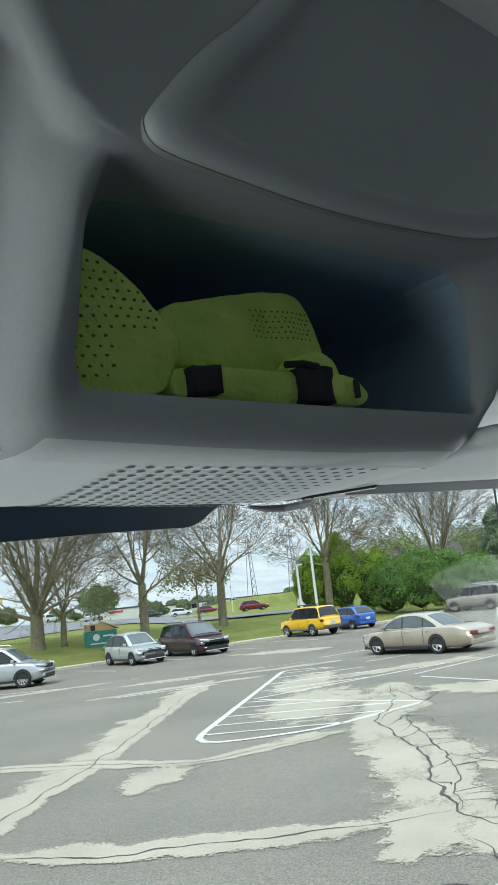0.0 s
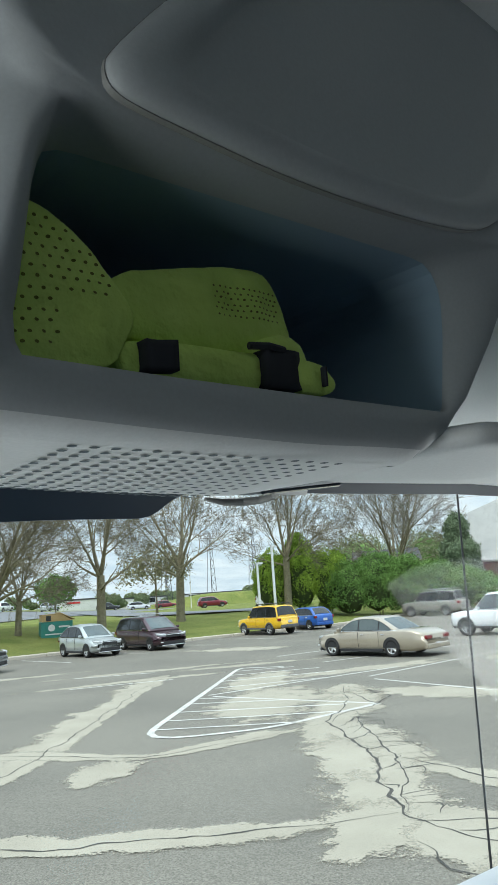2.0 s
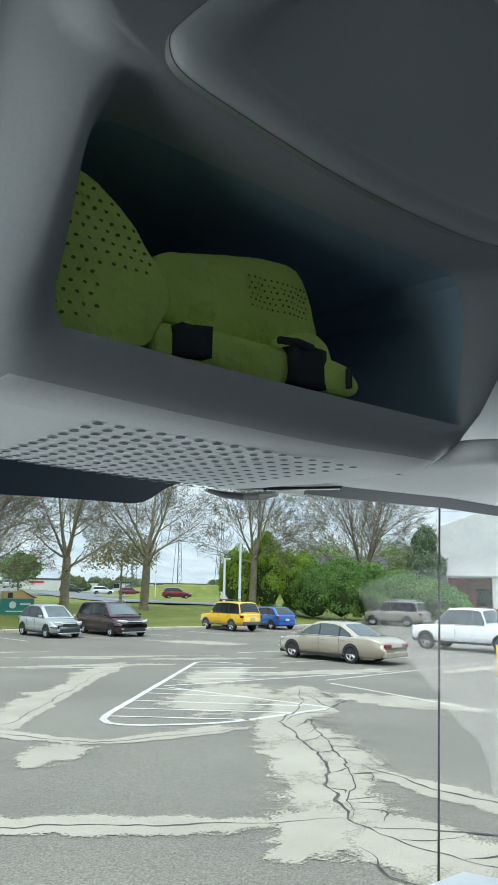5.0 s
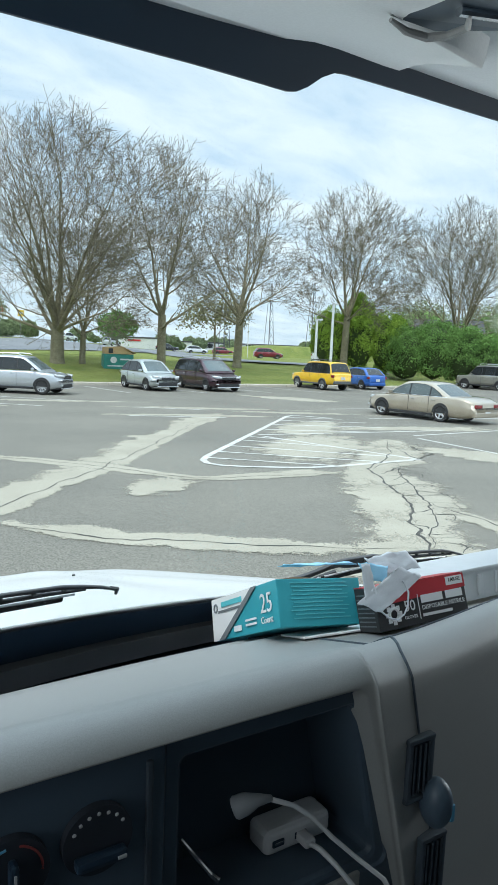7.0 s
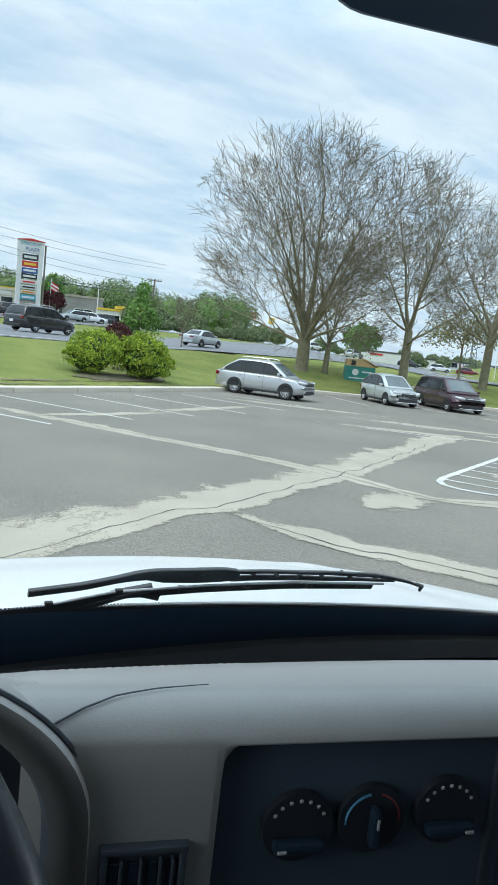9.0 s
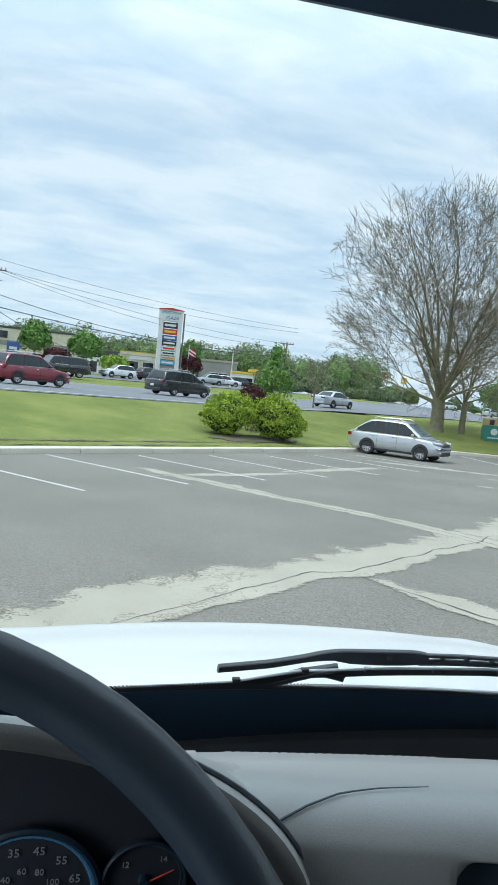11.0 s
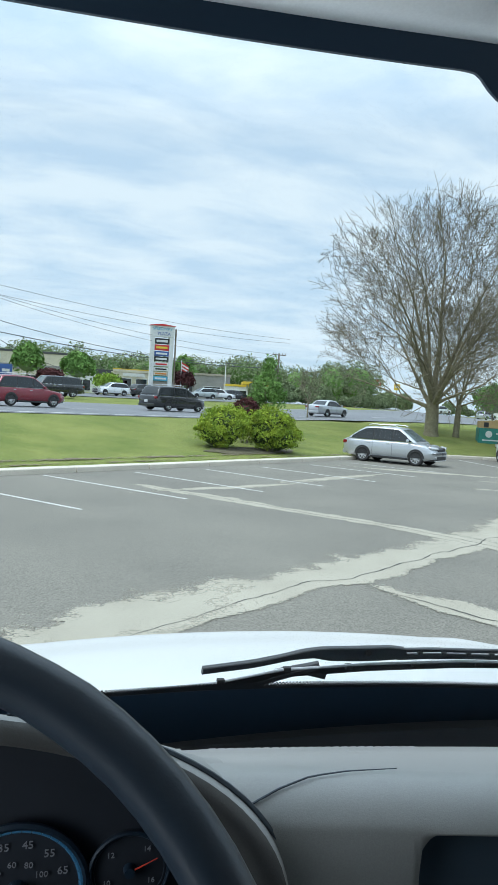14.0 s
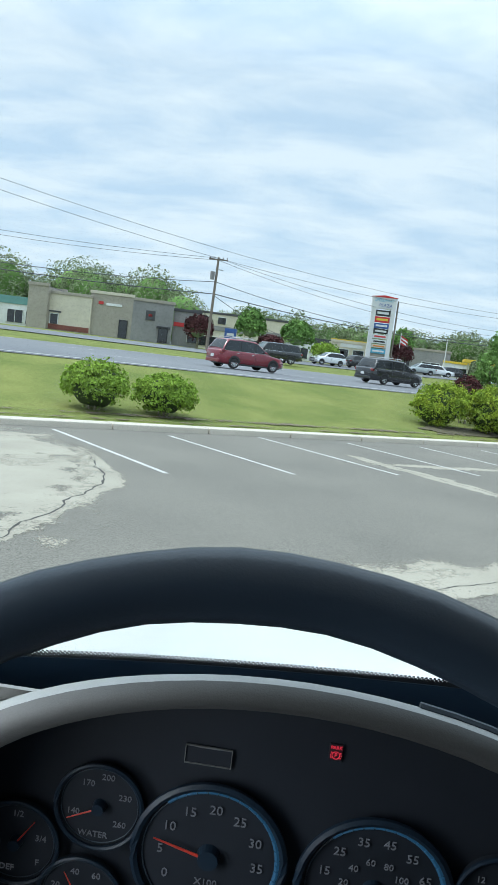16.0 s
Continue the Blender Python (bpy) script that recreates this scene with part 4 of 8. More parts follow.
part("chassis", boxed((XC, 0.75, 0.60), (1.0, 3.1, 1.16), 0.05), M["rubber"], cab)

# bonnet: white, crowned, falling away to the front
hood = tagged(new("bonnet"), "glossy white truck bonnet with a raised middle", "bonnet", kind="structure")
bm = bmesh.new()
rows = []
for j in range(26):
    y = 1.185 + 1.35 * j / 25
    row = []
    for i in range(89):
        x = -0.86 + 2.44 * i / 88
        u = (x - 0.30)
        z = 1.965 - 0.228 * (y - 1.185) / 1.015 - 0.082 * u * u - 0.05 * max(abs(u) - 0.95, 0)
        z += 0.014 * (ease(-0.62, -0.46, u + 0.16 * (y - 1.2)) - ease(0.46, 0.62, u - 0.16 * (y - 1.2))) * ease(1.2, 1.6, y) * (1 - ease(1.75, 2.15, y))
        z += 0.006 * math.exp(-((u + 0.80 - 0.12 * (y - 1.2)) / 0.07) ** 2) + 0.006 * math.exp(-((u - 0.80 + 0.12 * (y - 1.2)) / 0.07) ** 2)
        if y > 2.18:
            z -= 1.3 * (y - 2.18) ** 2
        row.append((x, y, z))
    rows.append(row)
loft(bm, rows, caps=False, closed=False)
part("panel", bm, M["bonnet"], hood, smooth=True)
bm = bmesh.new()
loft(bm, [[(x, 1.13, z - 0.03), (x, 1.13, z), (x, 1.20, z), (x, 1.20, z - 0.03)] for x, z in [(-0.70 + 0.05 * k, 1.950 - 0.082 * (-1.0 + 0.05 * k) ** 2) for k in range(43)]])
part("cowl_grille", bm, M["wiper_black"], hood)
part("nose", boxed((0.36, 2.3, 1.2), (2.0, 0.30, 0.75), 0.08), M["bonnet"], hood)
for rx, ry in ((0.10, 1.55), (0.93, 1.9), (0.62, 1.75)):
    part("washer_jet", boxed((rx, ry, 1.965 - 0.228 * (ry - 1.185) / 1.015 - 0.082 * (rx - 0.3) ** 2 + 0.010), (0.008, 0.006, 0.006), 0.002), M["wiper_black"], hood)

# whip aerial outside the far pillar
aerial = thing("whip_aerial", pose(1.52, 0.955, 1.3), "thin black whip aerial outside the windscreen", "aerial")
part("rod", drum(bmesh.new(), (0, 0, 0), (0.06, -0.035, 1.6), 0.0030, 0.0022, 8), M["wiper_black"], aerial)
part("mount", boxed((0.0, 0.0, -0.62), (0.05, 0.05, 1.25), 0.01), M["wiper_black"], aerial)


def wiper(label, x0, x1, dz):
    """A parked wiper: rubber blade, slotted bridge, broad cranked arm with its pivot, all lying along the glass."""
    ob = thing("windscreen_wiper", pose(0, 0.004, dz), label, "wiper", "windscreen wipers")
    k = (x1 - x0) / 0.635
    place = lambda x, z, d=0.016: (x0 + (x + 0.13) * k, screen_y(z, x0 + (x + 0.13) * k) + d, z)

    def slab(name, top, low, d, thick, material):
        bm = bmesh.new()
        n = 24
        a, b = along(top, n), along(low, n)
        rows = []
        for (ax, az_), (bx, bz) in zip(a, b):
            rows.append([place(ax, az_ - 0.0012, d), place(ax, az_, d + 0.0015), place(ax, az_, d + thick), place(bx, bz, d + thick), place(bx, bz, d + 0.0015), place(bx, bz + 0.0012, d)])
        return part(name, loft(bm, rows), material, ob)

    slab("blade", [(-0.13, 2.0175), (0.03, 2.0245), (0.11, 2.0405), (0.234, 2.0450), (0.368, 2.0450), (0.505, 2.0375)], [(-0.13, 2.0085), (0.03, 2.0125), (0.11, 2.0285), (0.234, 2.0335), (0.368, 2.0340), (0.505, 2.0285)], 0.014, 0.006, M["rubber"])
    part("spine", tube(bmesh.new(), [place(x, z, 0.012) for x, z in ((-0.13, 2.020), (0.03, 2.0275), (0.11, 2.0435), (0.234, 2.048), (0.368, 2.048), (0.52, 2.040))], 0.0017, 6), M["alloy"], ob)
    slab("arm", [(0.008, 2.054), (0.071, 2.0605), (0.109, 2.068), (0.138, 2.0755), (0.161, 2.0778), (0.199, 2.0770), (0.257, 2.0765), (0.275, 2.073)], [(0.008, 2.044), (0.073, 2.0505), (0.121, 2.0605), (0.150, 2.0625), (0.174, 2.0570), (0.215, 2.0545), (0.250, 2.0545), (0.282, 2.0570)], 0.006, 0.010, M["wiper_black"])
    part("pivot_hole", drum(bmesh.new(), place(0.222, 2.0695, 0.0035), place(0.222, 2.0695, 0.010), 0.0042, n=12), M["rubber"], ob)
    slab("bridge", [(0.272, 2.0718), (0.318, 2.0712), (0.369, 2.068), (0.414, 2.0663), (0.498, 2.060), (0.53, 2.0536), (0.562, 2.0455), (0.590, 2.0350)], [(0.272, 2.0660), (0.318, 2.0655), (0.369, 2.0622), (0.414, 2.0600), (0.498, 2.0530), (0.53, 2.0475), (0.560, 2.0408), (0.584, 2.0330)], 0.008, 0.007, M["wiper_black"])
    slab("lower_rail", [(0.270, 2.0625), (0.309, 2.0628), (0.379, 2.0590), (0.413, 2.0565), (0.470, 2.0530), (0.535, 2.0465)], [(0.270, 2.0530), (0.309, 2.0535), (0.379, 2.0510), (0.413, 2.0490), (0.470, 2.0470), (0.535, 2.0430)], 0.009, 0.006, M["wiper_black"])
    for x, z in ((0.300, 2.0652), (0.335, 2.0638), (0.372, 2.0615), (0.408, 2.0590), (0.455, 2.0565), (0.500, 2.0535)):
        part("strut", boxed(place(x, z, 0.012), (0.006 * k, 0.006, 0.008), 0.001), M["wiper_black"], ob)
    for x, z in ((0.035, 2.036), (0.120, 2.0505), (0.205, 2.0515), (0.300, 2.0520), (0.395, 2.0490), (0.480, 2.0455)):
        part("claw", boxed(place(x, z - 0.0075, 0.013), (0.010 * k, 0.008, 0.007), 0.0015), M["rubber"], ob)
    part("end_hook", tube(bmesh.new(), [place(0.578, 2.038, 0.011), place(0.590, 2.034, 0.011), place(0.590, 2.0255, 0.011)], [0.0035, 0.0035, 0.0025], 6), M["wiper_black"], ob)
    part("lower_arm", tube(bmesh.new(), [place(0.165, 2.046, 0.018), place(0.12, 2.034, 0.020), place(0.06, 2.014, 0.022), place(0.0, 1.990, 0.024)], [0.006, 0.008, 0.008, 0.009], 8), M["wiper_black"], ob)
    part("tab", plate(bmesh.new(), [place(0.142, 2.0345, 0.012), place(0.177, 2.0365, 0.012), place(0.176, 2.0240, 0.012)], 0.006, (0, 1, 0)), M["rubber"], ob)
    return ob


wiper("black windscreen wiper resting at the foot of the glass", -0.13, 0.505, 0.0)
wiper("second black windscreen wiper on the passenger side", 0.80, 1.32, -0.060)

# ---- dashboard ----
dash = thing("dashboard", pose(0, 0, 0), "dark grey vinyl dashboard with a driver-facing centre panel", "dashboard")
SLOPE = 0.155


def brow(x):
    """Where the dash's front edge runs: the centre turns towards the driver."""
    return 0.735 - SLOPE * (max(min(x, 0.68), -0.2) - 0.11) + (0.02 * (x - 0.68) if x > 0.68 else 0)


def far_z(x):
    return 2.004 - 0.03 * x - 0.04 * x * x if x > 0 else 2.004 - 0.02 * x * x


def lip_z(x):
    """Upper edge of the recessed panel, with rounded corners; below it the face is open."""
    u = min(x - 0.119, 0.604 - x)
    return 2.064 - 0.014 * (1 - min(max(u / 0.014, 0), 1)) ** 2 - 0.018 * max(x - 0.36, 0)


def dash_section(x, full=None):
    b, f = brow(x), far_z(x)
    top = 2.088 - 0.012 * ease(0.62, 0.85, x)
    ys = [1.0, 0.967, 0.932, b + 0.125, b + 0.095, b + 0.068, b + 0.048, b + 0.033, b + 0.021, b + 0.011, b + 0.004, b + 0.0005]
    up = [0, 0.09, 0.24, 0.57, 0.74, 0.885, 0.96]
    zs = [f + u * (top - f) for u in up] + [top - 0.0015, top - 0.0050, top - 0.0105, top - 0.018, top - 0.0235]
    w = ease(0.60, 0.70, x)
    fx = lambda y: x - 0.085 * w * (1 - ease(0.0, 0.12, y - b))
    rows = [(x, 1.005, f - 0.06), (x, 1.002, f - 0.008)] + [(fx(y), y, z) for y, z in zip(ys, zs)]
    opened = 0.119 < x < 0.604 if full is None else not full
    if opened:
        z = min(lip_z(x), top - 0.026)
        return rows + [(x, b, z + 0.001), (x, b + 0.003, z), (x, b + 0.024, z - 0.002), (x, b + 0.030, z - 0.002)]
    k, e = (0.29 if x > 0.6 else 0.0), fx(b)
    return rows + [(e + k * (2.055 - z), b + d, z) for z, d in ((2.035, -0.0005), (1.92, -0.0003), (1.80, 0.0), (1.52, 0.004))]


bm = bmesh.new()
xs = [-0.030, -0.02, -0.01, 0.0, 0.012, 0.024, 0.034] + [0.04 + 0.02 * k for k in range(4)] + [0.112, 0.118]
loft(bm, [dash_section(x, True) for x in xs] + [dash_section(x, False) for x in [0.1192, 0.1215, 0.125, 0.129, 0.134] + [0.15 + 0.02 * k for k in range(22)] + [0.588, 0.594, 0.599, 0.602, 0.6038]] + [dash_section(x, True) for x in (0.605, 0.61, 0.63, 0.65, 0.67, 0.68, 0.69, 0.70, 0.715, 0.730, 0.740, 0.745)], caps=False, closed=False)
part("dash_top", bm, M["dash"], dash, smooth=True)
bm = bmesh.new()
loft(bm, [dash_section(x, True) for x in [0.7485 + 0.02 * k for k in range(55)]], caps=False, closed=False)
part("passenger_dash_top", bm, M["dash"], dash, smooth=True)
PANF = pose(0.11, 0.735, 0, 0, 0, -math.degrees(math.atan(SLOPE)))  # local x along the face, y into the dash
PAN = PANF @ pose(0, 0.012, 0)  # the recessed panel


def on_panel(name, c, s, material, bevel=0.0, parent=None, label="", m=None):
    return part(name, boxed(c, s, bevel, m or PAN, 3), material, parent or dash, label)


# front faces round the openings
panel = on_panel("centre_panel", (0.143, 0.035, 1.825), (0.273, 0.066, 0.485), M["panel_black"], 0.006, label="black plastic heater and switch panel")
on_panel("panel_rail", (0.262, 0.001, 1.90), (0.006, 0.006, 0.29), M["dash_dark"], 0.002, panel)
# open storage bin in a stepped, rounded frame; its passenger side leans outwards towards the floor
def bin_ring(l, r, b, t, rad, y, lean=0.22):
    pts = []
    for cx, cz, a0 in ((l + rad, b + rad, 180), (r - rad, b + rad, 270), (r - rad, t - rad, 0), (l + rad, t - rad, 90)):
        for k in range(6):
            a = radians(a0 + 18 * k)
            x, z = cx + rad * math.cos(a), cz + rad * math.sin(a)
            pts.append(PAN @ Vector((x + (lean * (t - z) if cx > l + 0.1 else 0.0), y, z)))
    return pts


bin_ob = part("storage_bin", loft(bmesh.new(), [bin_ring(0.2800, 0.530, 1.790, 2.058, 0.004, 0.006), bin_ring(0.285, 0.513, 1.832, 2.048, 0.012, 0.006), bin_ring(0.2865, 0.5115, 1.8335, 2.0465, 0.012, 0.0095), bin_ring(0.2935, 0.5040, 1.842, 2.0345, 0.010, 0.0095), bin_ring(0.2965, 0.5015, 1.846, 2.0315, 0.009, 0.0115), bin_ring(0.2980, 0.5000, 1.848, 2.0300, 0.009, 0.017)], caps=False), M["panel_black"], dash, "open storage recess with a stepped rounded frame", smooth=False)
bm = loft(bmesh.new(), [bin_ring(0.2980, 0.5000, 1.848, 2.0300, 0.009, 0.017), bin_ring(0.3000, 0.4980, 1.849, 2.0280, 0.009, 0.104)], caps=False)
bm.faces.new([bm.verts.new(p) for p in bin_ring(0.3000, 0.4980, 1.849, 2.0280, 0.009, 0.104)])
part("bin_lining", bm, M["panel_black"], bin_ob)
on_panel("front_face", (0.396, 0.05, 1.68), (0.25, 0.09, 0.31), M["dash"], 0.004)
# lining between the dash and the foot of the glass
bm = bmesh.new()
loft(bm, [[(x, 0.998, far_z(x) - 0.004), (x, 1.01, far_z(x) - 0.05), (x, screen_y(1.885, x) - 0.004, 1.886)] for x in [-0.70 + 0.05 * k for k in range(50)]], caps=False, closed=False)
part("foot_lining", bm, M["frit"], dash)
# seam lines
def on_dash(x, y):
    """The point of the dash's top at x and y."""
    sec = dash_section(x, True)[2:14]
    for p, q in zip(sec, sec[1:]):
        if p[1] >= y >= q[1]:
            return (x, y, p[2] + (q[2] - p[2]) * (p[1] - y) / (p[1] - q[1]) + 0.0022)
    return (x, y, sec[-1][2])


bm = bmesh.new()
tube(bm, [(x, y, z + 0.0004) for x, y, z in dash_section(0.7467, True)[2:17]], 0.0018, 6)
part("seam", bm, M["dash_dark"], dash)
bm = bmesh.new()
tube(bm, [on_dash(0.76 + 0.07 * k, 0.765 - 0.006 * k) for k in range(8)], 0.0012, 5)
part("seam", bm, M["dash_dark"], dash)


# dash behind and beside the instrument hood
bm = bmesh.new()
loft(bm, [[on_dash(x, 1.0 - (1.0 - front) * q / 8) for q in range(9)] for x, front in [(-0.70 + 0.03 * k, 0.80) for k in range(6)] + [(-0.53, 0.82)] + [(-0.50 + 0.04 * k, 0.850) for k in range(12)] + [(-0.0302, 0.800)]], caps=False, closed=False)
part("cowl_top", bm, M["dash"], dash, smooth=True)


def vent(name, lx, z0, z1, w, n, parent, frame=True):
    """A register of upright slats in a rounded frame, on the panel's plane."""
    v = on_panel(name, (lx, 0.004, (z0 + z1) / 2), (w, 0.014, z1 - z0), M["dash_dark"], 0.006, m=PANF)
    for k in range(n):
        x = lx - w / 2 + w * (k + 0.5) / n
        on_panel("slot", (x, -0.0035, (z0 + z1) / 2), (w / n * 0.52, 0.004, (z1 - z0) * 0.78), M["frit"], 0.001, v, m=PANF)
        on_panel("slat", (x + w / n * 0.5 - 0.002 if k < n - 1 else x, -0.006, (z0 + z1) / 2), (w / n * 0.16, 0.006, (z1 - z0) * 0.84), M["dash_dark"], 0.001, v, m=PANF)
    bm = bmesh.new()
    for c, s in (((lx, -0.004, z1), (w + 0.008, 0.010, 0.006)), ((lx, -0.004, z0), (w + 0.008, 0.010, 0.006)), ((lx - w / 2, -0.004, (z0 + z1) / 2), (0.006, 0.010, z1 - z0)), ((lx + w / 2, -0.004, (z0 + z1) / 2), (0.006, 0.010, z1 - z0))):
        block(bm, c, s, 0.002, PANF)
    part("bezel", bm, M["dash_dark"], v)
    return v


v = vent("air_vent", -0.047, 1.885, 1.984, 0.060, 4, dash)
part("vent_knob", boxed((-0.066, -0.022, 1.935), (0.040, 0.030, 0.030), 0.012, PANF, 3), M["dash_dark"], v)
vent("air_vent", 0.575, 1.918, 1.986, 0.032, 4, dash)
v = vent("air_vent", 0.606, 1.790, 1.860, 0.032, 4, dash)
bm = bmesh.new()
bmesh.ops.create_uvsphere(bm, u_segments=20, v_segments=14, radius=1, matrix=PANF @ pose(0.596, -0.014, 1.910) @ Matrix.Diagonal((0.017, 0.020, 0.029, 1)))
knob = part("round_knob", bm, M["panel_black"], v, smooth=True)
part("knob_light", boxed((0.6035, -0.031, 1.905), (0.006, 0.004, 0.020), 0.0018, PANF), M["gauge_blue"], knob)

# heater dials
for n, (lx, z) in enumerate(((0.079, 1.985), (0.144, 1.988), (0.214, 1.992))):
    hub = part("heater_dial", drum(bmesh.new(), PAN @ Vector((lx, 0.004, z)), PAN @ Vector((lx, -0.006, z)), 0.030, n=32), M["gauge_face"], panel)
    if n == 1:
        for a0, a1, mm in ((100, 185, "gauge_blue"), (-5, 75, "dial_red")):
            pts = [PAN @ Vector((lx + 0.024 * math.cos(radians(a0 + (a1 - a0) * k / 10)), -0.0068, z + 0.024 * math.sin(radians(a0 + (a1 - a0) * k / 10)))) for k in range(11)]
            part("arc_mark", tube(bmesh.new(), pts, 0.0011, 5), M[mm], hub)
        part("pointer", boxed((lx, -0.012, z - 0.002), (0.007, 0.012, 0.034), 0.003, PAN), M["frit"], hub)
        part("pointer_mark", boxed((lx, -0.0185, z + 0.004), (0.002, 0.002, 0.009), 0.0005, PAN), M["gauge_print"], hub)
    else:
        for k in range(7):
            a = radians(150 - 20 * k)
            part("tick", boxed((lx + 0.024 * math.cos(a), -0.0066, z + 0.024 * math.sin(a)), (0.0034, 0.002, 0.0034), 0.001, PAN, 1), M["gauge_print"], hub)
        part("pointer", boxed((lx, -0.012, z - 0.012), (0.044, 0.012, 0.010), 0.004, PAN), M["frit"], hub)
        part("pointer_mark", boxed((lx + (0.016 if n else -0.016), -0.0185, z - 0.012), (0.008, 0.002, 0.003), 0.001, PAN), M["gauge_print"], hub)

# defroster slot near the glass
bm = bmesh.new()
for k in range(24):
    x = 0.005 + k * 0.0102
    block(bm, (x, 0.997, far_z(x) - 0.0026), (0.0098, 0.012, 0.0050), 0.0022)
ob = part("defroster_grille", bm, M["dash"], dash)
part("defroster_lip", loft(bmesh.new(), [[(x, 0.990, far_z(x) + 0.001), (x, 0.984, far_z(x) + 0.0035 * f), (x, 0.974, far_z(x) + 0.003 * f), (x, 0.962, far_z(x) + 0.0015)] for x, f in ((-0.02, 1.0), (0.10, 1.0), (0.20, 1.0), (0.236, 0.7), (0.248, 0.2))], caps=False, closed=False), M["dash"], dash, smooth=True)
part("seam", tube(bmesh.new(), [on_dash(*p) for p in along([(-0.029, 0.757), (-0.015, 0.761), (0.018, 0.772), (0.054, 0.783), (0.09, 0.791), (0.125, 0.798)], 36)], [0.0011 - 0.00002 * k for k in range(36)], 5), M["dash_dark"], dash)

# ---- instrument pod ----
pod = thing("instrument_cluster", pose(0, 0, 0), "hooded black instrument cluster with round gauges", "instrument cluster")


def arch(y, a, top, low=2.005, n=40, cx=-0.25, p=2.0):
    row = [(cx - a - 0.004, y, 1.80)]
    for k in range(n + 1):
        t = math.pi * k / n
        c, s = math.cos(t), math.sin(t)
        row.append((cx - a * math.copysign(abs(c) ** (2 / p), c), y, low + (top - low) * abs(s) ** (2 / p)))
    return row + [(cx + a + 0.004, y, 1.80)]


bm = bmesh.new()
loft(bm, [arch(0.740, 0.240, 2.150), arch(0.735, 0.246, 2.154), arch(0.733, 0.254, 2.159), arch(0.735, 0.263, 2.164), arch(0.740, 0.269, 2.1667)], caps=False, closed=False)
part("hood_rim", bm, M["pod_vinyl_shaded"], pod, smooth=True)
bm = bmesh.new()
loft(bm, [arch(0.740, 0.269, 2.1667), arch(0.743, 0.2705, 2.167), arch(0.754, 0.273, 2.164), arch(0.80, 0.275, 2.142), arch(0.87, 0.276, 2.100), arch(0.94, 0.278, 2.045), arch(0.985, 0.280, 2.000)], caps=False, closed=False)
part("hood", bm, M["dash"], pod, smooth=True)
bm = bmesh.new()
loft(bm, [arch(0.740, 0.240, 2.150), arch(0.750, 0.237, 2.146), arch(0.838, 0.240, 2.120)], caps=False, closed=False)
part("hood_lining", bm, M["dash_dark"], pod, smooth=True)
bm = bmesh.new()
row = arch(0.838, 0.240, 2.120)
bm.faces.new([bm.verts.new(p) for p in row])
part("face_plate", bm, M["gauge_face"], pod)
part("seam", tube(bmesh.new(), arch(0.753, 0.2745, 2.1655)[24:42], 0.0022, 6), M["dash_dark"], pod)
part("pod_foot", boxed((-0.25, 0.80, 1.72), (0.54, 0.13, 0.20), 0.02), M["dash"], pod)
GY = 0.833


def ring(bm, x, z, r, tr, y):
    return tube(bm, [(x + r * math.cos(2 * math.pi * k / 40), y, z + r * math.sin(2 * math.pi * k / 40)) for k in range(40)], tr, 6, True)


def gauge(label, x, z, r, marks, needle_deg, size, blue=False, icon=None):
    g = part("gauge", drum(bmesh.new(), (x, GY + 0.004, z), (x, GY - 0.001, z), r, n=40), M["gauge_face"], pod, label)
    part("bezel", ring(bmesh.new(), x, z, r * 1.04, r * 0.060, GY - 0.004), M["frit"], g)
    part("trim_ring", ring(bmesh.new(), x, z, r * 0.93, r * 0.010, GY - 0.002), M["panel_black"], g)
    if blue:
        for a0 in range(-38, 132, 9):
            pts = [(x + r * 0.95 * math.cos(radians(a0 + k * 2.6)), GY - 0.0025, z + r * 0.95 * math.sin(radians(a0 + k * 2.6))) for k in range(4)]
            part("blue_tick", tube(bmesh.new(), pts, r * 0.036, 4), M["gauge_rim_lit"], g)
    for text, deg, rr in marks:
        writing("numeral", text, size * (0.62 if rr < 0.5 else 0.80), pose(x + r * rr * math.cos(radians(deg)), GY - 0.0022, z + r * rr * math.sin(radians(deg)), 90, 0, 0), M["gauge_lit"], g, 0.0003)
    d = radians(needle_deg)
    part("needle", tube(bmesh.new(), [(x - r * 0.10 * math.cos(d), GY - 0.006, z - r * 0.10 * math.sin(d)), (x + r * 0.80 * math.cos(d), GY - 0.006, z + r * 0.80 * math.sin(d))], [r * 0.028, r * 0.012], 5), M["needle"], g)
    part("needle_hub", drum(bmesh.new(), (x, GY, z), (x, GY - 0.008, z), r * 0.17, r * 0.14, 20), M["frit"], g)
    return g


gauge("tachometer with red needle and blue rim", -0.302, 1.986, 0.053, [(str(v), 211 - 6.2 * v, 0.68) for v in range(0, 41, 5)] + [("X100", 270, 0.40)], 166, 0.0125, True)
gauge("speedometer with blue rim", -0.181, 1.980, 0.053, [(str(v), 207 - 2.85 * v, 0.72) for v in range(5, 86, 10)] + [(str(v), 205 - 1.72 * v, 0.42) for v in range(20, 141, 20)], 215, 0.0115, True)
gauge("water temperature gauge with red needle", -0.386, 2.011, 0.031, [("170", 120, 0.62), ("200", 78, 0.75), ("230", 25, 0.66), ("260", -38, 0.66), ("140", 200, 0.66), ("WATER", 262, 0.74)], 205, 0.0082)
gauge("fluid level gauge with red needle", -0.446, 1.972, 0.031, [("1/2", 90, 0.72), ("3/4", 15, 0.62), ("F", -40, 0.72), ("DEF", 255, 0.72)], 55, 0.0085)
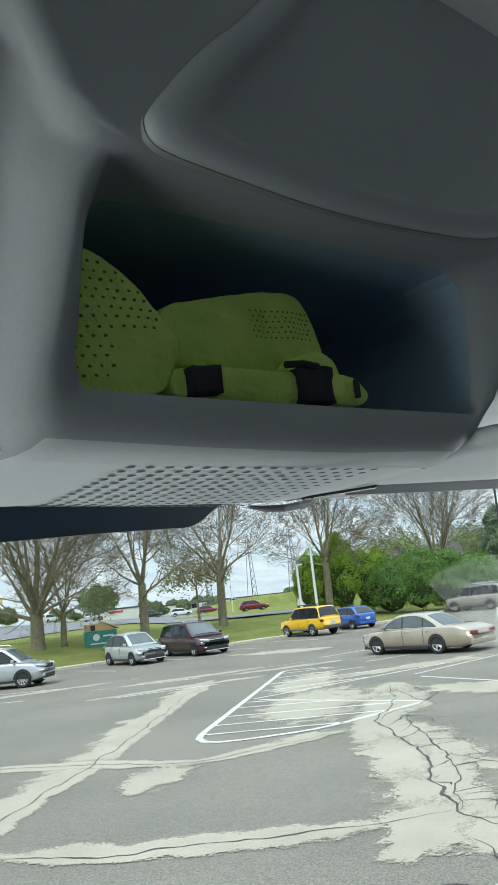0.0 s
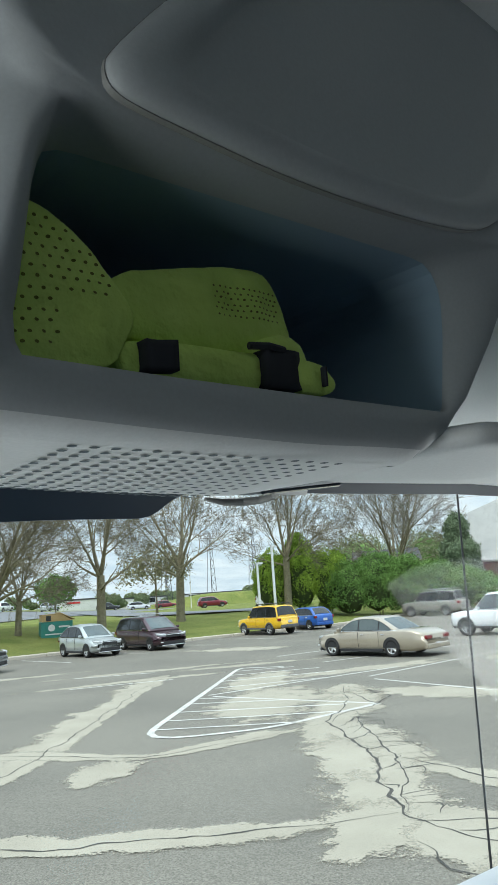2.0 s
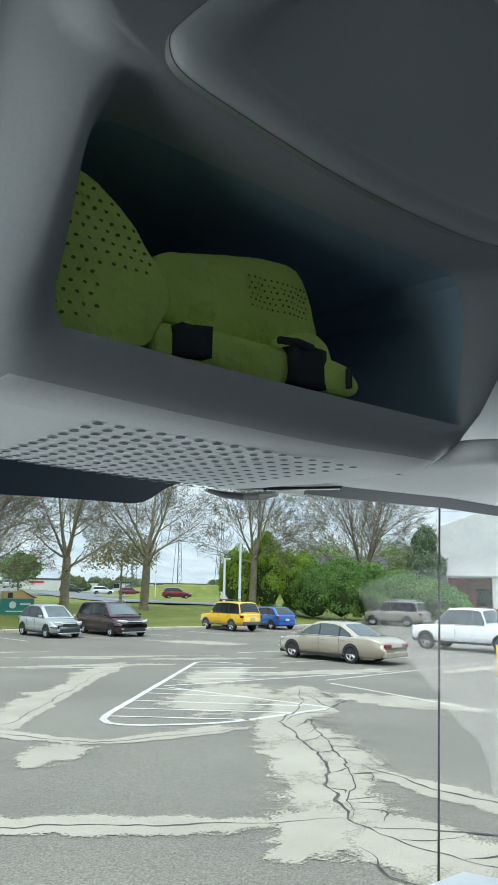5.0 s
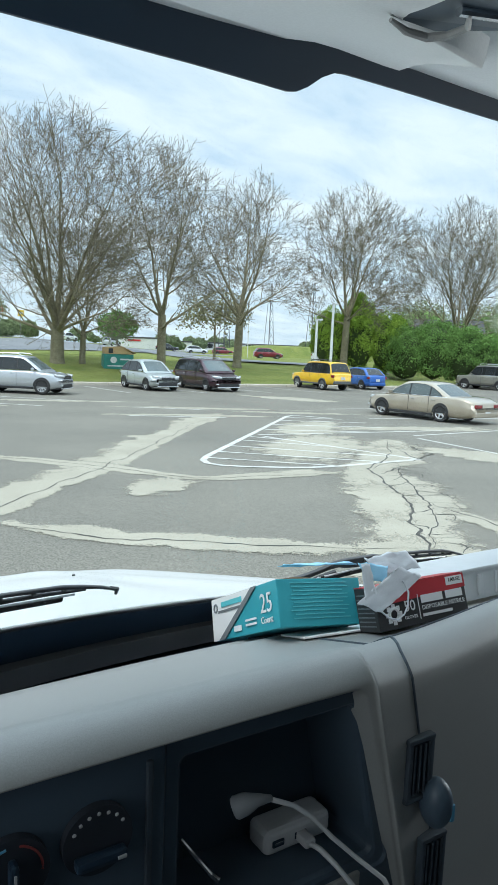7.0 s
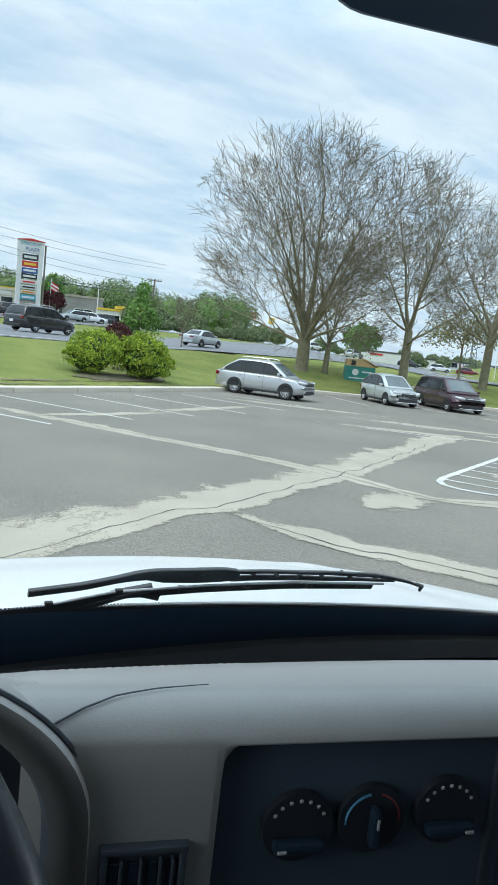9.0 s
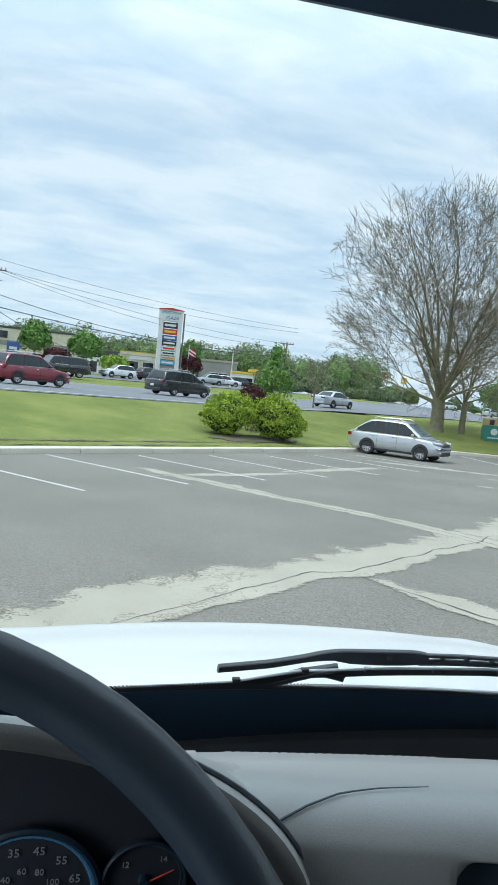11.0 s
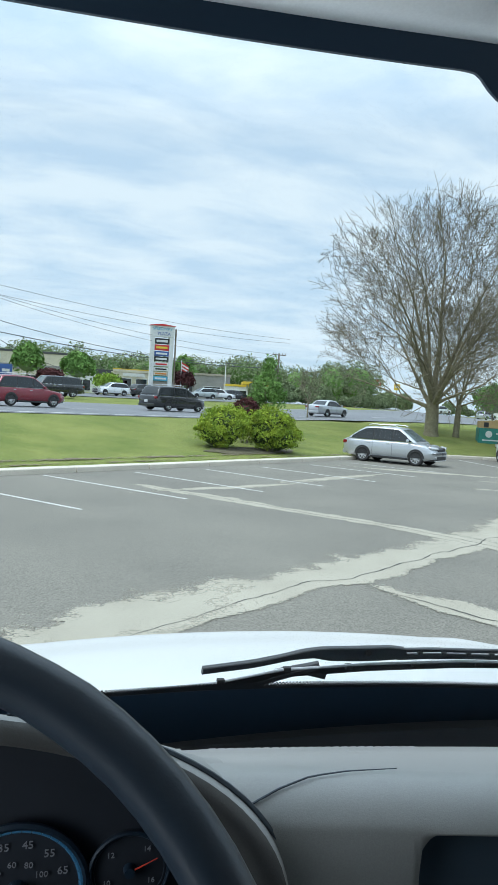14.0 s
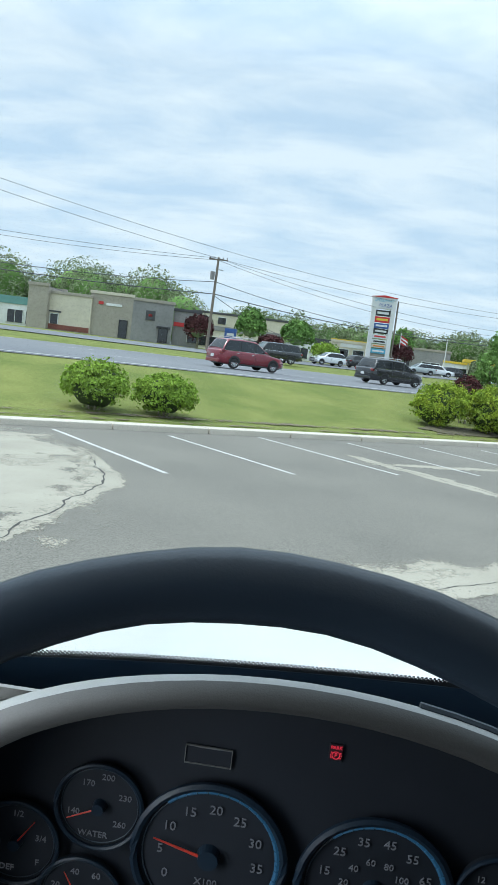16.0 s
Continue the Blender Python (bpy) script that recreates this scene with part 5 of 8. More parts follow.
gauge("oil pressure gauge with red needle", -0.394, 1.936, 0.031, [("40", 105, 0.66), ("60", 60, 0.70), ("20", 160, 0.66), ("80", 15, 0.66)], 120, 0.0085)
gauge("voltmeter with red needle", -0.092, 1.990, 0.031, [("12", 140, 0.66), ("14", 50, 0.70), ("16", -30, 0.68), ("10", 210, 0.68)], 25, 0.0082)
bm = bmesh.new()
for c, s in (((-0.311, GY + 0.003, 2.0665), (0.034, 0.002, 0.0005)), ((-0.311, GY + 0.003, 2.0530), (0.034, 0.002, 0.0005)), ((-0.328, GY + 0.003, 2.0597), (0.0005, 0.002, 0.0142)), ((-0.294, GY + 0.003, 2.0597), (0.0005, 0.002, 0.0142))):
    block(bm, c, s)
lcd = part("display_window", boxed((-0.311, GY + 0.0042, 2.0597), (0.034, 0.002, 0.0135), 0.0005), M["gauge_face"], pod)
part("display_frame", bm, M["dash"], lcd)
part("lettering_bar", boxed((-0.311, GY + 0.0028, 2.0664), (0.016, 0.001, 0.0012)), M["dash"], lcd)
PX, PZ = -0.2205, 2.0775
lamp_ob = part("park_lamp", boxed((PX, GY + 0.0042, PZ), (0.010, 0.002, 0.013), 0.0005), M["gauge_face"], pod, "lit red parking brake lamp")
writing("letters", "PARK", 0.0034, pose(PX, GY + 0.0024, PZ + 0.0042, 90, 0, 0), M["park_glow"], lamp_ob, 0.0003)
writing("letters", "P", 0.0042, pose(PX, GY + 0.0024, PZ - 0.0015, 90, 0, 0), M["park_glow"], lamp_ob, 0.0003)
part("lamp_ring", ring(bmesh.new(), PX, PZ - 0.0015, 0.0027, 0.0003, GY + 0.0024), M["park_glow"], lamp_ob)
bm = bmesh.new()
for a in (150, 180, 210, -30, 0, 30):
    block(bm, (PX + 0.0038 * math.cos(radians(a)), GY + 0.0024, PZ - 0.0015 + 0.0038 * math.sin(radians(a))), (0.0007, 0.0006, 0.0009))
part("lamp_marks", bm, M["park_glow"], lamp_ob)

# ---- steering wheel ----
WC, TILT = Vector((-0.273, 0.509, 2.068)), radians(35.1)
steer = thing("steering_wheel", pose(*WC, 0, 0, 0), "large black steering wheel with a padded rim", "steering wheel")
E2 = Vector((0, math.sin(TILT), math.cos(TILT)))
E3 = Vector((0, -math.cos(TILT), math.sin(TILT)))
rim = []
for k in range(72):
    t = 2 * math.pi * k / 72
    rim.append(Vector((math.cos(t), 0, 0)) * 0.2283 + E2 * 0.2283 * math.sin(t))
bm = tube(bmesh.new(), rim, [0.0155 + 0.0004 * math.sin(k * 1.4) * (1 if 10 < k < 27 else 0) for k in range(72)], 18, True)
part("rim", bm, M["leather"], steer, smooth=True)
part("hub", drum(bmesh.new(), -E3 * 0.05, E3 * 0.012, 0.085, 0.075, 28), M["leather"], steer)
for t in (-0.25, math.pi + 0.25, -math.pi / 2):
    d = Vector((math.cos(t), 0, 0)) + E2 * math.sin(t)
    bm = tube(bmesh.new(), [d * 0.06 - E3 * 0.02, d * 0.14 - E3 * 0.018, d * 0.218], [0.022, 0.016, 0.013], 8)
    part("spoke", bm, M["leather"], steer)
part("column", drum(bmesh.new(), -E3 * 0.04, -E3 * 0.36, 0.055, 0.06, 16), M["dash_dark"], steer)

# ---- overhead console ----
console = thing("overhead_console", pose(0, 0, 0), "grey overhead console with an open cubby and speaker grille", "overhead console")


def cy(x, at=0.42):
    """Depth of an upright plane of the console: it turns a little towards the driver."""
    return at - 0.105 * (x - 0.24)


SIDES = (26, 18, 26, 18)


def four_sides(*sides):
    return [along(p, n) for p, n in zip(sides, SIDES)]


mouth = four_sides([(0.2335, 2.6705), (0.30, 2.672), (0.42, 2.676), (0.537, 2.680)],
                   [(0.5405, 2.683), (0.546, 2.705), (0.554, 2.742), (0.5565, 2.765), (0.555, 2.779), (0.549, 2.789)],
                   [(0.540, 2.7945), (0.525, 2.7955), (0.44, 2.790), (0.346, 2.784), (0.262, 2.7785), (0.252, 2.777)],
                   [(0.2445, 2.773), (0.2405, 2.764), (0.2375, 2.750), (0.232, 2.703), (0.2295, 2.688), (0.2305, 2.676)])
brink = four_sides([(0.222, 2.660), (0.30, 2.658), (0.42, 2.661), (0.510, 2.668)],
                   [(0.536, 2.676), (0.557, 2.694), (0.584, 2.735), (0.606, 2.778), (0.613, 2.798)],
                   [(0.602, 2.813), (0.530, 2.803), (0.437, 2.795), (0.366, 2.791), (0.30, 2.790), (0.256, 2.791)],
                   [(0.240, 2.785), (0.231, 2.765), (0.223, 2.705), (0.2185, 2.68), (0.2185, 2.668)])


def console_ring(stage):
    """One ring of the console's skin: 0 inside the mouth, 2 its brink, then round the edges to the flanks and the underside."""
    ring_pts = []
    for side, (m_pts, b_pts) in enumerate(zip(mouth, brink)):
        for k, ((mx, mz), (bx, bz)) in enumerate(zip(m_pts, b_pts)):
            u = k / (SIDES[side] - 1)
            lean = -0.020 * min(max((bz - 2.67) / 0.115, 0), 1)
            if stage < 2:
                f, dy = ((0.0, 0.007), (0.10, 0.0012))[stage]
                ring_pts.append((mx + (bx - mx) * f, cy(mx) + dy, mz + (bz - mz) * f))
                continue
            x, y, z = bx, cy(bx) + lean, bz
            w = stage - 2
            if side == 0:
                f, dy = ((0, 0), (0.40, 0.0015), (0.70, 0.006), (0.89, 0.013), (0.98, 0.020), (1.02, 0.027))[w]
                x, y = x - 0.004 * w * (1 - u) ** 3, y + dy
                z += (2.6395 + 0.004 * ease(0.60, 1.0, (x - 0.19) / 0.31) - z) * f
            elif side == 1:
                dx, dy = ((0, 0), (0.004, 0.002), (0.008, 0.008), (0.011, 0.018), (0.013, 0.034), (0.02, 0.10))[w]
                low = (1 - u) ** 4
                x, y, z = x + dx, y + dy, z - 0.0185 * low * min(w, 4) / 4 + (0.17 * u ** 3 if w == 5 else 0)
            elif side == 2:
                dz, dy = ((0, 0), (0.004, -0.003), (0.010, -0.005), (0.022, -0.006), (0.06, -0.006), (0.175, -0.004))[w]
                grow = 1 + 0.10 * w
                x = 0.42 + (x - 0.42) * (grow if w else 1)
                y, z = cy(x) + lean + dy, z + dz
            else:
                dx, dy = ((0, 0), (-0.006, 0.0015), (-0.013, 0.007), (-0.019, 0.017), (-0.024, 0.032), (-0.040, 0.12))[w]
                high, low = (1 - u) ** 3, u ** 4
                x, y = x + dx, y + dy
                z += high * (0, 0.004, 0.010, 0.022, 0.06, 0.175)[w] - low * (0, 0.006, 0.010, 0.013, 0.0145, 0.0155)[w]
            ring_pts.append((x, y, z))
    return ring_pts


bm = bmesh.new()
loft(bm, [console_ring(k) for k in range(8)], caps=False)
surround = part("cubby_surround", bm, M["liner_shaded"], console, smooth=True)
# the brightly lit lower edge takes the pale copy of this plastic
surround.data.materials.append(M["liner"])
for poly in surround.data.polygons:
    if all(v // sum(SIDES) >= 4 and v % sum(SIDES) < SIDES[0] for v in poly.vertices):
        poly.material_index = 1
# flap door above the cubby: a broad rolled rim round a sunken middle
flap_o = rounded_line([(0.258, 2.812), (0.256, 2.802), (0.260, 2.7935), (0.272, 2.7905), (0.31, 2.789), (0.366, 2.7875), (0.437, 2.792), (0.53, 2.804), (0.575, 2.818), (0.605, 2.842), (0.645, 2.90), (0.69, 3.03), (0.42, 3.03), (0.335, 2.905), (0.298, 2.868)])
# darker backing plate stands in for the shaded gap round the door
gap = bmesh.new()
plate(gap, [(0.45 + (x - 0.45) * 1.003, cy(x, 0.3922), 2.88 + (z - 2.88) * 1.006) for x, z in flap_o], 0.004, (0.105, 1, 0))
part("flap_gap", gap, M["dash"], console)
bm = bmesh.new()
rows = []
for s, dy in ((1.0, -0.002), (0.994, 0.0015), (0.975, 0.0045), (0.93, 0.0070), (0.87, 0.0080), (0.82, 0.0068), (0.79, 0.0040), (0.76, 0.0024), (0.4, 0.0034)):
    rows.append([(0.45 + (x - 0.45) * s, cy(0.45 + (x - 0.45) * s, 0.3905) - dy, 2.88 + (z - 2.88) * s) for x, z in flap_o])
loft(bm, rows)
part("flap_door", bm, M["liner_shaded"], console, smooth=True)
# underside with the speaker grille, running on to the header; its far corner is cut out round the visor's clip
bm = bmesh.new()
rows = []
left_edge = pick([(0.40, 0.196), (0.60, 0.150), (0.68, 0.140), (0.80, 0.21)])
right_edge = pick([(0.36, 0.500), (0.515, 0.508), (0.535, 0.500), (0.556, 0.496), (0.585, 0.502), (0.60, 0.512), (0.606, 0.53), (0.615, 0.60), (0.62, 0.66), (0.74, 0.70)])
for y0 in (0.455, 0.475, 0.495, 0.513, 0.524, 0.535, 0.546, 0.556, 0.57, 0.585, 0.598, 0.606, 0.615, 0.62, 0.64, 0.67, 0.70, 0.72, 0.735, 0.748):
    u = (y0 - 0.455) / 0.293
    xl, xr = left_edge(y0), right_edge(y0)
    row = [(xl - 0.05, y0, 2.92), (xl - 0.03, y0, 2.74), (xl - 0.012, y0, 2.668)]
    for q in range(17):
        x = xl + (xr - xl) * q / 16
        z = 2.6395 + (head_edge(x) - 2.643) * ease(0.30, 1.0, u)
        z += 0.07 * ease(0.50, 1.0, u) * (1 - min((x - xl) / 0.11, 1)) ** 2
        z += 0.016 * (1 - min((x - xl) / 0.03, 1)) ** 2 + 0.004 * ease(0.60, 1.0, q / 16) * (1 - u)
        y = y0 - (0.105 * (x - 0.24) + 0.012) * (1 - ease(0.0, 0.45, u))
        row.append((x, y, z))
    row += [(xr + 0.003, row[-1][1], row[-1][2] + 0.006), (xr + 0.010, row[-1][1], row[-1][2] + 0.03)]
    rows.append(row)
loft(bm, rows, caps=False, closed=False)
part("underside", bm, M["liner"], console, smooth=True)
# cubby lining
bm = bmesh.new()
hole = [p for side in mouth for p in side]
loft(bm, [[(x, cy(x) + 0.006, z) for x, z in hole], [(x, cy(x) + 0.19, z) for x, z in hole]], caps=False)
bm.faces.new([bm.verts.new((x, cy(x) + 0.19, z)) for x, z in hole])
part("cubby", bm, M["cavity"], console)
# speaker holes in a lozenge
hv, hf = [], []
A, B, Cc, Dd = Vector((0.272, 0.447)), Vector((0.441, 0.416)), Vector((0.290, 0.604)), Vector((0.456, 0.572))
for i in range(16):
    for j in range(15):
        a, b = i / 15, j / 14
        q = (A * (1 - a) + B * a) * (1 - b) + (Cc * (1 - a) + Dd * a) * b
        s = len(hv)
        u = (q.y - 0.455) / 0.293
        z = 2.6395 + (head_edge(q.x) - 2.643) * ease(0.30, 1.0, u) - 0.0007
        for k in range(10):
            a = math.pi * k / 5
            hv.append((q.x + 0.0027 * math.cos(a), q.y + 0.0027 * math.sin(a), z))
        hf.append(tuple(range(s, s + 10)))
tagged(raw("speaker_perforation", hv, hf, M["speaker_hole"], console), kind="stuff")

# sun visor with its clip
visor = thing("sun_visor", pose(0, 0, 0), "grey padded sun visor folded against the headliner", "sun visor")
vis_z = lambda x: 2.652 + 0.056 * (x - 0.515)
vis_o = rounded_line([(0.565, 0.36), (0.538, 0.385), (0.530, 0.49), (0.545, 0.522), (0.582, 0.547), (0.62, 0.551), (0.90, 0.548), (1.17, 0.542), (1.20, 0.52), (1.20, 0.40), (1.17, 0.36), (0.90, 0.36)])
bm = bmesh.new()
loft(bm, [[(0.85 + (x - 0.85) * s, 0.455 + (y - 0.455) * t, vis_z(x) + dz) for x, y in vis_o] for s, t, dz in ((0.5, 0.3, 0.001), (0.95, 0.86, 0.0), (0.98, 0.955, 0.0012), (0.995, 0.99, 0.004), (1.0, 1.0, 0.009), (0.995, 0.99, 0.014), (0.97, 0.95, 0.018), (0.5, 0.3, 0.019))])
part("pad", bm, M["liner"], visor, smooth=True)
part("rod", drum(bmesh.new(), (0.528, 0.560, 2.6490), (0.602, 0.536, 2.6570), 0.0042, n=10), M["chrome"], visor)
# the clip's plate is a dark sheet for the shaded recess by the visor
clip = part("clip", plate(bmesh.new(), [(0.500, 0.601, 2.649), (0.548, 0.594, 2.6505), (0.603, 0.556, 2.657), (0.552, 0.520, 2.655), (0.508, 0.508, 2.650), (0.490, 0.556, 2.647)], 0.004, (0, 0, 1)), M["panel_black"], visor)
part("clip_hook", tube(bmesh.new(), [(0.499, 0.600, 2.6455), (0.520, 0.601, 2.644), (0.540, 0.596, 2.644), (0.549, 0.583, 2.6445), (0.550, 0.566, 2.646), (0.536, 0.556, 2.647)], [0.0016, 0.003, 0.0035, 0.0035, 0.003, 0.002], 8), M["dash"], clip)


# ---- loose things ----
def reach(outline, mx, mz, x, z):
    """How far a point lies from the middle towards a rounded outline, 1 on its border."""
    dx, dz = x - mx, z - mz
    for (ax, az_), (bx, bz) in zip(outline, outline[1:] + outline[:1]):
        ex, ez = bx - ax, bz - az_
        det = dx * ez - dz * ex
        if abs(det) < 1e-12:
            continue
        t = ((ax - mx) * ez - (az_ - mz) * ex) / det
        k = ((ax - mx) * dz - (az_ - mz) * dx) / det
        if t > 0 and -1e-6 <= k <= 1 + 1e-6:
            return 1 / t
    return 2.0


def fold_depth(x, z, s, at, bulge, seed):
    """Depth of a soft fold: plump in the middle, creased all over."""
    crease = 0.0042 * noise.noise((x * 42 + z * 30 + seed, z * 26 - x * 20, seed)) + 0.0022 * abs(noise.noise((x * 95 + seed, z * 70, 3.0))) + 0.0010 * noise.noise((x * 230, z * 200, seed))
    return cy(x, at) - bulge * (1 - s ** 4) * (1 - 0.35 * s) + crease * (1 - 0.5 * s ** 3)


def soft_fold(outline, at, bulge, seed, back=0.035):
    """A soft piece of cloth seen from the front, closed behind."""
    k = len(outline)
    mx, mz = sum(p[0] for p in outline) / k, sum(p[1] for p in outline) / k
    rows = [[(x, cy(x, at) + back, z) for x, z in outline], [(mx + (x - mx) * 1.01, cy(x, at) + 0.008, mz + (z - mz) * 1.01) for x, z in outline]]
    for s in (1.0, 0.97, 0.92, 0.85, 0.76, 0.66, 0.55, 0.44, 0.33, 0.22, 0.11, 0.03):
        rows.append([(mx + (x - mx) * s, fold_depth(mx + (x - mx) * s, mz + (z - mz) * s, s, at, bulge, seed), mz + (z - mz) * s) for x, z in outline])
    return loft(bmesh.new(), rows)


vest = thing("safety_vest", pose(0, 0, 0), "crumpled lime-yellow safety vest stuffed in the cubby", "safety vest")
panel_o = rounded_line([(0.240, 2.752), (0.258, 2.744), (0.272, 2.734), (0.283, 2.722), (0.291, 2.712), (0.296, 2.703), (0.291, 2.690), (0.284, 2.674), (0.247, 2.671), (0.226, 2.672), (0.222, 2.70), (0.226, 2.745)])
part("folded_panel", soft_fold(panel_o, 0.432, 0.006, 1), M["vest"], vest, smooth=True)
part("folded_panel", soft_fold(rounded_line([(0.262, 2.744), (0.283, 2.736), (0.301, 2.724), (0.306, 2.708), (0.295, 2.690), (0.265, 2.690), (0.255, 2.72)]), 0.452, 0.006, 14), M["vest"], vest, smooth=True)
back_o = rounded_line([(0.292, 2.732), (0.322, 2.740), (0.345, 2.748), (0.375, 2.755), (0.396, 2.757), (0.406, 2.747), (0.412, 2.731), (0.418, 2.716), (0.405, 2.704), (0.358, 2.700), (0.300, 2.695), (0.285, 2.70)])
part("folded_back", soft_fold(back_o, 0.444, 0.008, 2), M["vest"], vest, smooth=True)
part("rolled_edge", soft_fold(rounded_line([(0.370, 2.703), (0.392, 2.713), (0.407, 2.717), (0.418, 2.714), (0.423, 2.703), (0.420, 2.690), (0.385, 2.690)]), 0.438, 0.005, 31, 0.02), M["vest"], vest, smooth=True)
part("waist_band", soft_fold(rounded_line([(0.286, 2.690), (0.318, 2.695), (0.350, 2.697), (0.384, 2.699), (0.390, 2.688), (0.386, 2.676), (0.340, 2.674), (0.292, 2.672)], 1), 0.435, 0.005, 3, 0.02), M["vest"], vest, smooth=True)
part("buckle_tab", soft_fold(rounded_line([(0.398, 2.698), (0.422, 2.699), (0.431, 2.694), (0.4355, 2.688), (0.434, 2.683), (0.427, 2.679), (0.398, 2.677)], 1), 0.428, 0.003, 6, 0.012), M["vest"], vest, smooth=True)
for x0, x1, z0, z1 in ((0.2985, 0.3165, 2.6745, 2.691), (0.378, 0.4045, 2.6765, 2.700)):
    bm = bmesh.new()
    loft(bm, [[(x, cy(x, 0.4265) + dy + 0.0012 * math.sin((x - x0) * 260), z + 0.002 * (x - x0) / (x1 - x0)) for x in [x0 + (x1 - x0) * q / 5 for q in range(6)] for dy in (0.0,)] + [(x, cy(x, 0.4265) + 0.014, z + 0.002 * (x - x0) / (x1 - x0)) for x in [x1 - (x1 - x0) * q / 5 for q in range(6)]] for z in [z0 + (z1 - z0) * q / 6 for q in range(7)]])
    part("strap", bm, M["strap"], vest, smooth=True)
part("strap_loop", tube(bmesh.new(), [(0.368, cy(0.368, 0.430), 2.7005), (0.380, cy(0.38, 0.427), 2.7015), (0.392, cy(0.392, 0.427), 2.701)], 0.0022, 6), M["strap"], vest)
part("buckle_slot", boxed((0.4205, cy(0.4205, 0.4240), 2.6885), (0.0022, 0.004, 0.0125), 0.0008), M["strap"], vest)
hv, hf = [], []
for outline, at, bulge, seed, x0, z0, nx, nz, dx, dz, rad, keep in (
        (panel_o, 0.432, 0.006, 1, 0.224, 2.750, 14, 16, 0.0062, -0.0052, 0.00105, lambda x, z: not (x > 0.254 and z < 2.703 + 0.25 * (x - 0.254))),
        (back_o, 0.444, 0.008, 2, 0.352, 2.736, 12, 6, 0.0044, -0.0034, 0.0008, lambda x, z: z > 2.709)):
    k = len(outline)
    mx, mz = sum(p[0] for p in outline) / k, sum(p[1] for p in outline) / k
    for i in range(nx):
        for j in range(nz):
            x, z = x0 + dx * i + (dx / 2 if j % 2 else 0), z0 + dz * j + 0.12 * dx * i
            sr = reach(outline, mx, mz, x, z)
            if sr > 0.90 or not keep(x, z):
                continue
            s = len(hv)
            for q in range(8):
                a = math.pi * q / 4
                px, pz = x + rad * math.cos(a), z + rad * 0.8 * math.sin(a)
                hv.append((px, fold_depth(px, pz, sr, at, bulge, seed) - 0.0007, pz))
            hf.append(tuple(range(s, s + 8)))
tagged(raw("mesh_perforation", hv, hf, M["vest_dot"], vest), kind="stuff")


def framed(origin, u, v, w):
    """Axes of a box from its three edges (u along the front, v backwards, w up)."""
    m = Matrix.Identity(4)
    for k, a in enumerate((u, v, w)):
        a = Vector(a).normalized()
        for q in range(3):
            m[q][k] = a[q]
    m.translation = origin
    return m


# teal carton of gloves, its open top to the glass
m = framed((0.6937, 0.8806, 2.0286), (0.956, -0.279, -0.088), (0.213, 0.871, -0.444), (0.200, 0.406, 0.892))
teal = thing("glove_carton", m, "open teal and white carton of disposable gloves", "glove box")
FW, FD, FH = 0.136, 0.222, 0.065
part("carton", boxed((FW / 2, FD / 2, FH / 2), (FW, FD, FH), 0.0015), M["teal_card"], teal)
bm = bmesh.new()
plate(bm, [(-0.0006, FD, 0.0), (-0.0006, FD, FH), (-0.0006, FD * 0.34, FH), (-0.0006, FD * 0.90, 0.0)], 0.0006, (-1, 0, 0))
part("white_side", bm, M["white_card"], teal)
bm = bmesh.new()
plate(bm, [(-0.0014, FD * 0.90, 0.0), (-0.0014, FD * 0.34, FH), (-0.0014, FD * 0.26, FH), (-0.0014, FD * 0.80, 0.0)], 0.0006, (-1, 0, 0))
part("grey_band", bm, M["grey_card"], teal)
side_pose = lambda y, z: Matrix.Translation((-0.0016, y, z)) @ Matrix(((0, 0, -1, 0), (-1, 0, 0, 0), (0, 1, 0, 0), (0, 0, 0, 1)))
writing("letters", "25", 0.038, side_pose(0.032, 0.036), M["print_white"], teal, 0.0004)
writing("letters", "Count", 0.014, side_pose(0.033, 0.014), M["print_white"], teal, 0.0004)
for y, z, w, h, mm in ((0.146, 0.053, 0.074, 0.008, "print_teal"), (0.155, 0.043, 0.080, 0.0035, "grey_card"), (0.082, 0.020, 0.036, 0.003, "print_white"), (0.082, 0.0135, 0.036, 0.003, "print_white"), (0.128, 0.012, 0.026, 0.008, "print_white")):
    part("lettering_bar", boxed((-0.0022, y, z), (0.0006, w, h)), M[mm], teal)
part("round_mark", ring(bmesh.new(), 0, 0, 0.006, 0.0014, 0), M["grey_card"], teal).matrix_basis = Matrix.Translation((-0.002, 0.205, 0.050)) @ Matrix.Rotation(radians(90), 4, "Z")
for k in range(10):
    part("lettering_bar", boxed((0.066 + 0.002 * math.sin(k * 2.3), -0.0006, 0.059 - 0.0053 * k), (0.092 - 0.012 * (k % 3 == 2), 0.0006, 0.0014)), M["print_teal"], teal)
bm = bmesh.new()
plate(bm, [(0.008 + 0.112 * k / 12, 0.05, FH + 0.010 * math.sin(math.pi * k / 12)) for k in range(13)], 0.10, (0, 1, 0.02))
part("lifted_flap", bm, M["kraft"], teal)

# black and red carton of nitrile gloves
m = framed((0.7997, 0.7956, 2.0242), (0.975, -0.221, 0.017), (0.214, 0.915, -0.341), (0.060, 0.337, 0.940))
red = thing("glove_carton", m, "black and red carton of disposable nitrile gloves", "glove box")
RW, RD, RH = 0.164, 0.046, 0.0595
part("carton", boxed((RW / 2, RD / 2, RH / 2), (RW, RD, RH), 0.0015), M["black_card"], red)
bm = bmesh.new()
plate(bm, [(0.0, -0.0006, 0.034), (RW, -0.0006, 0.040), (RW, -0.0006, RH), (0.0, -0.0006, RH)], 0.0006, (0, -1, 0))
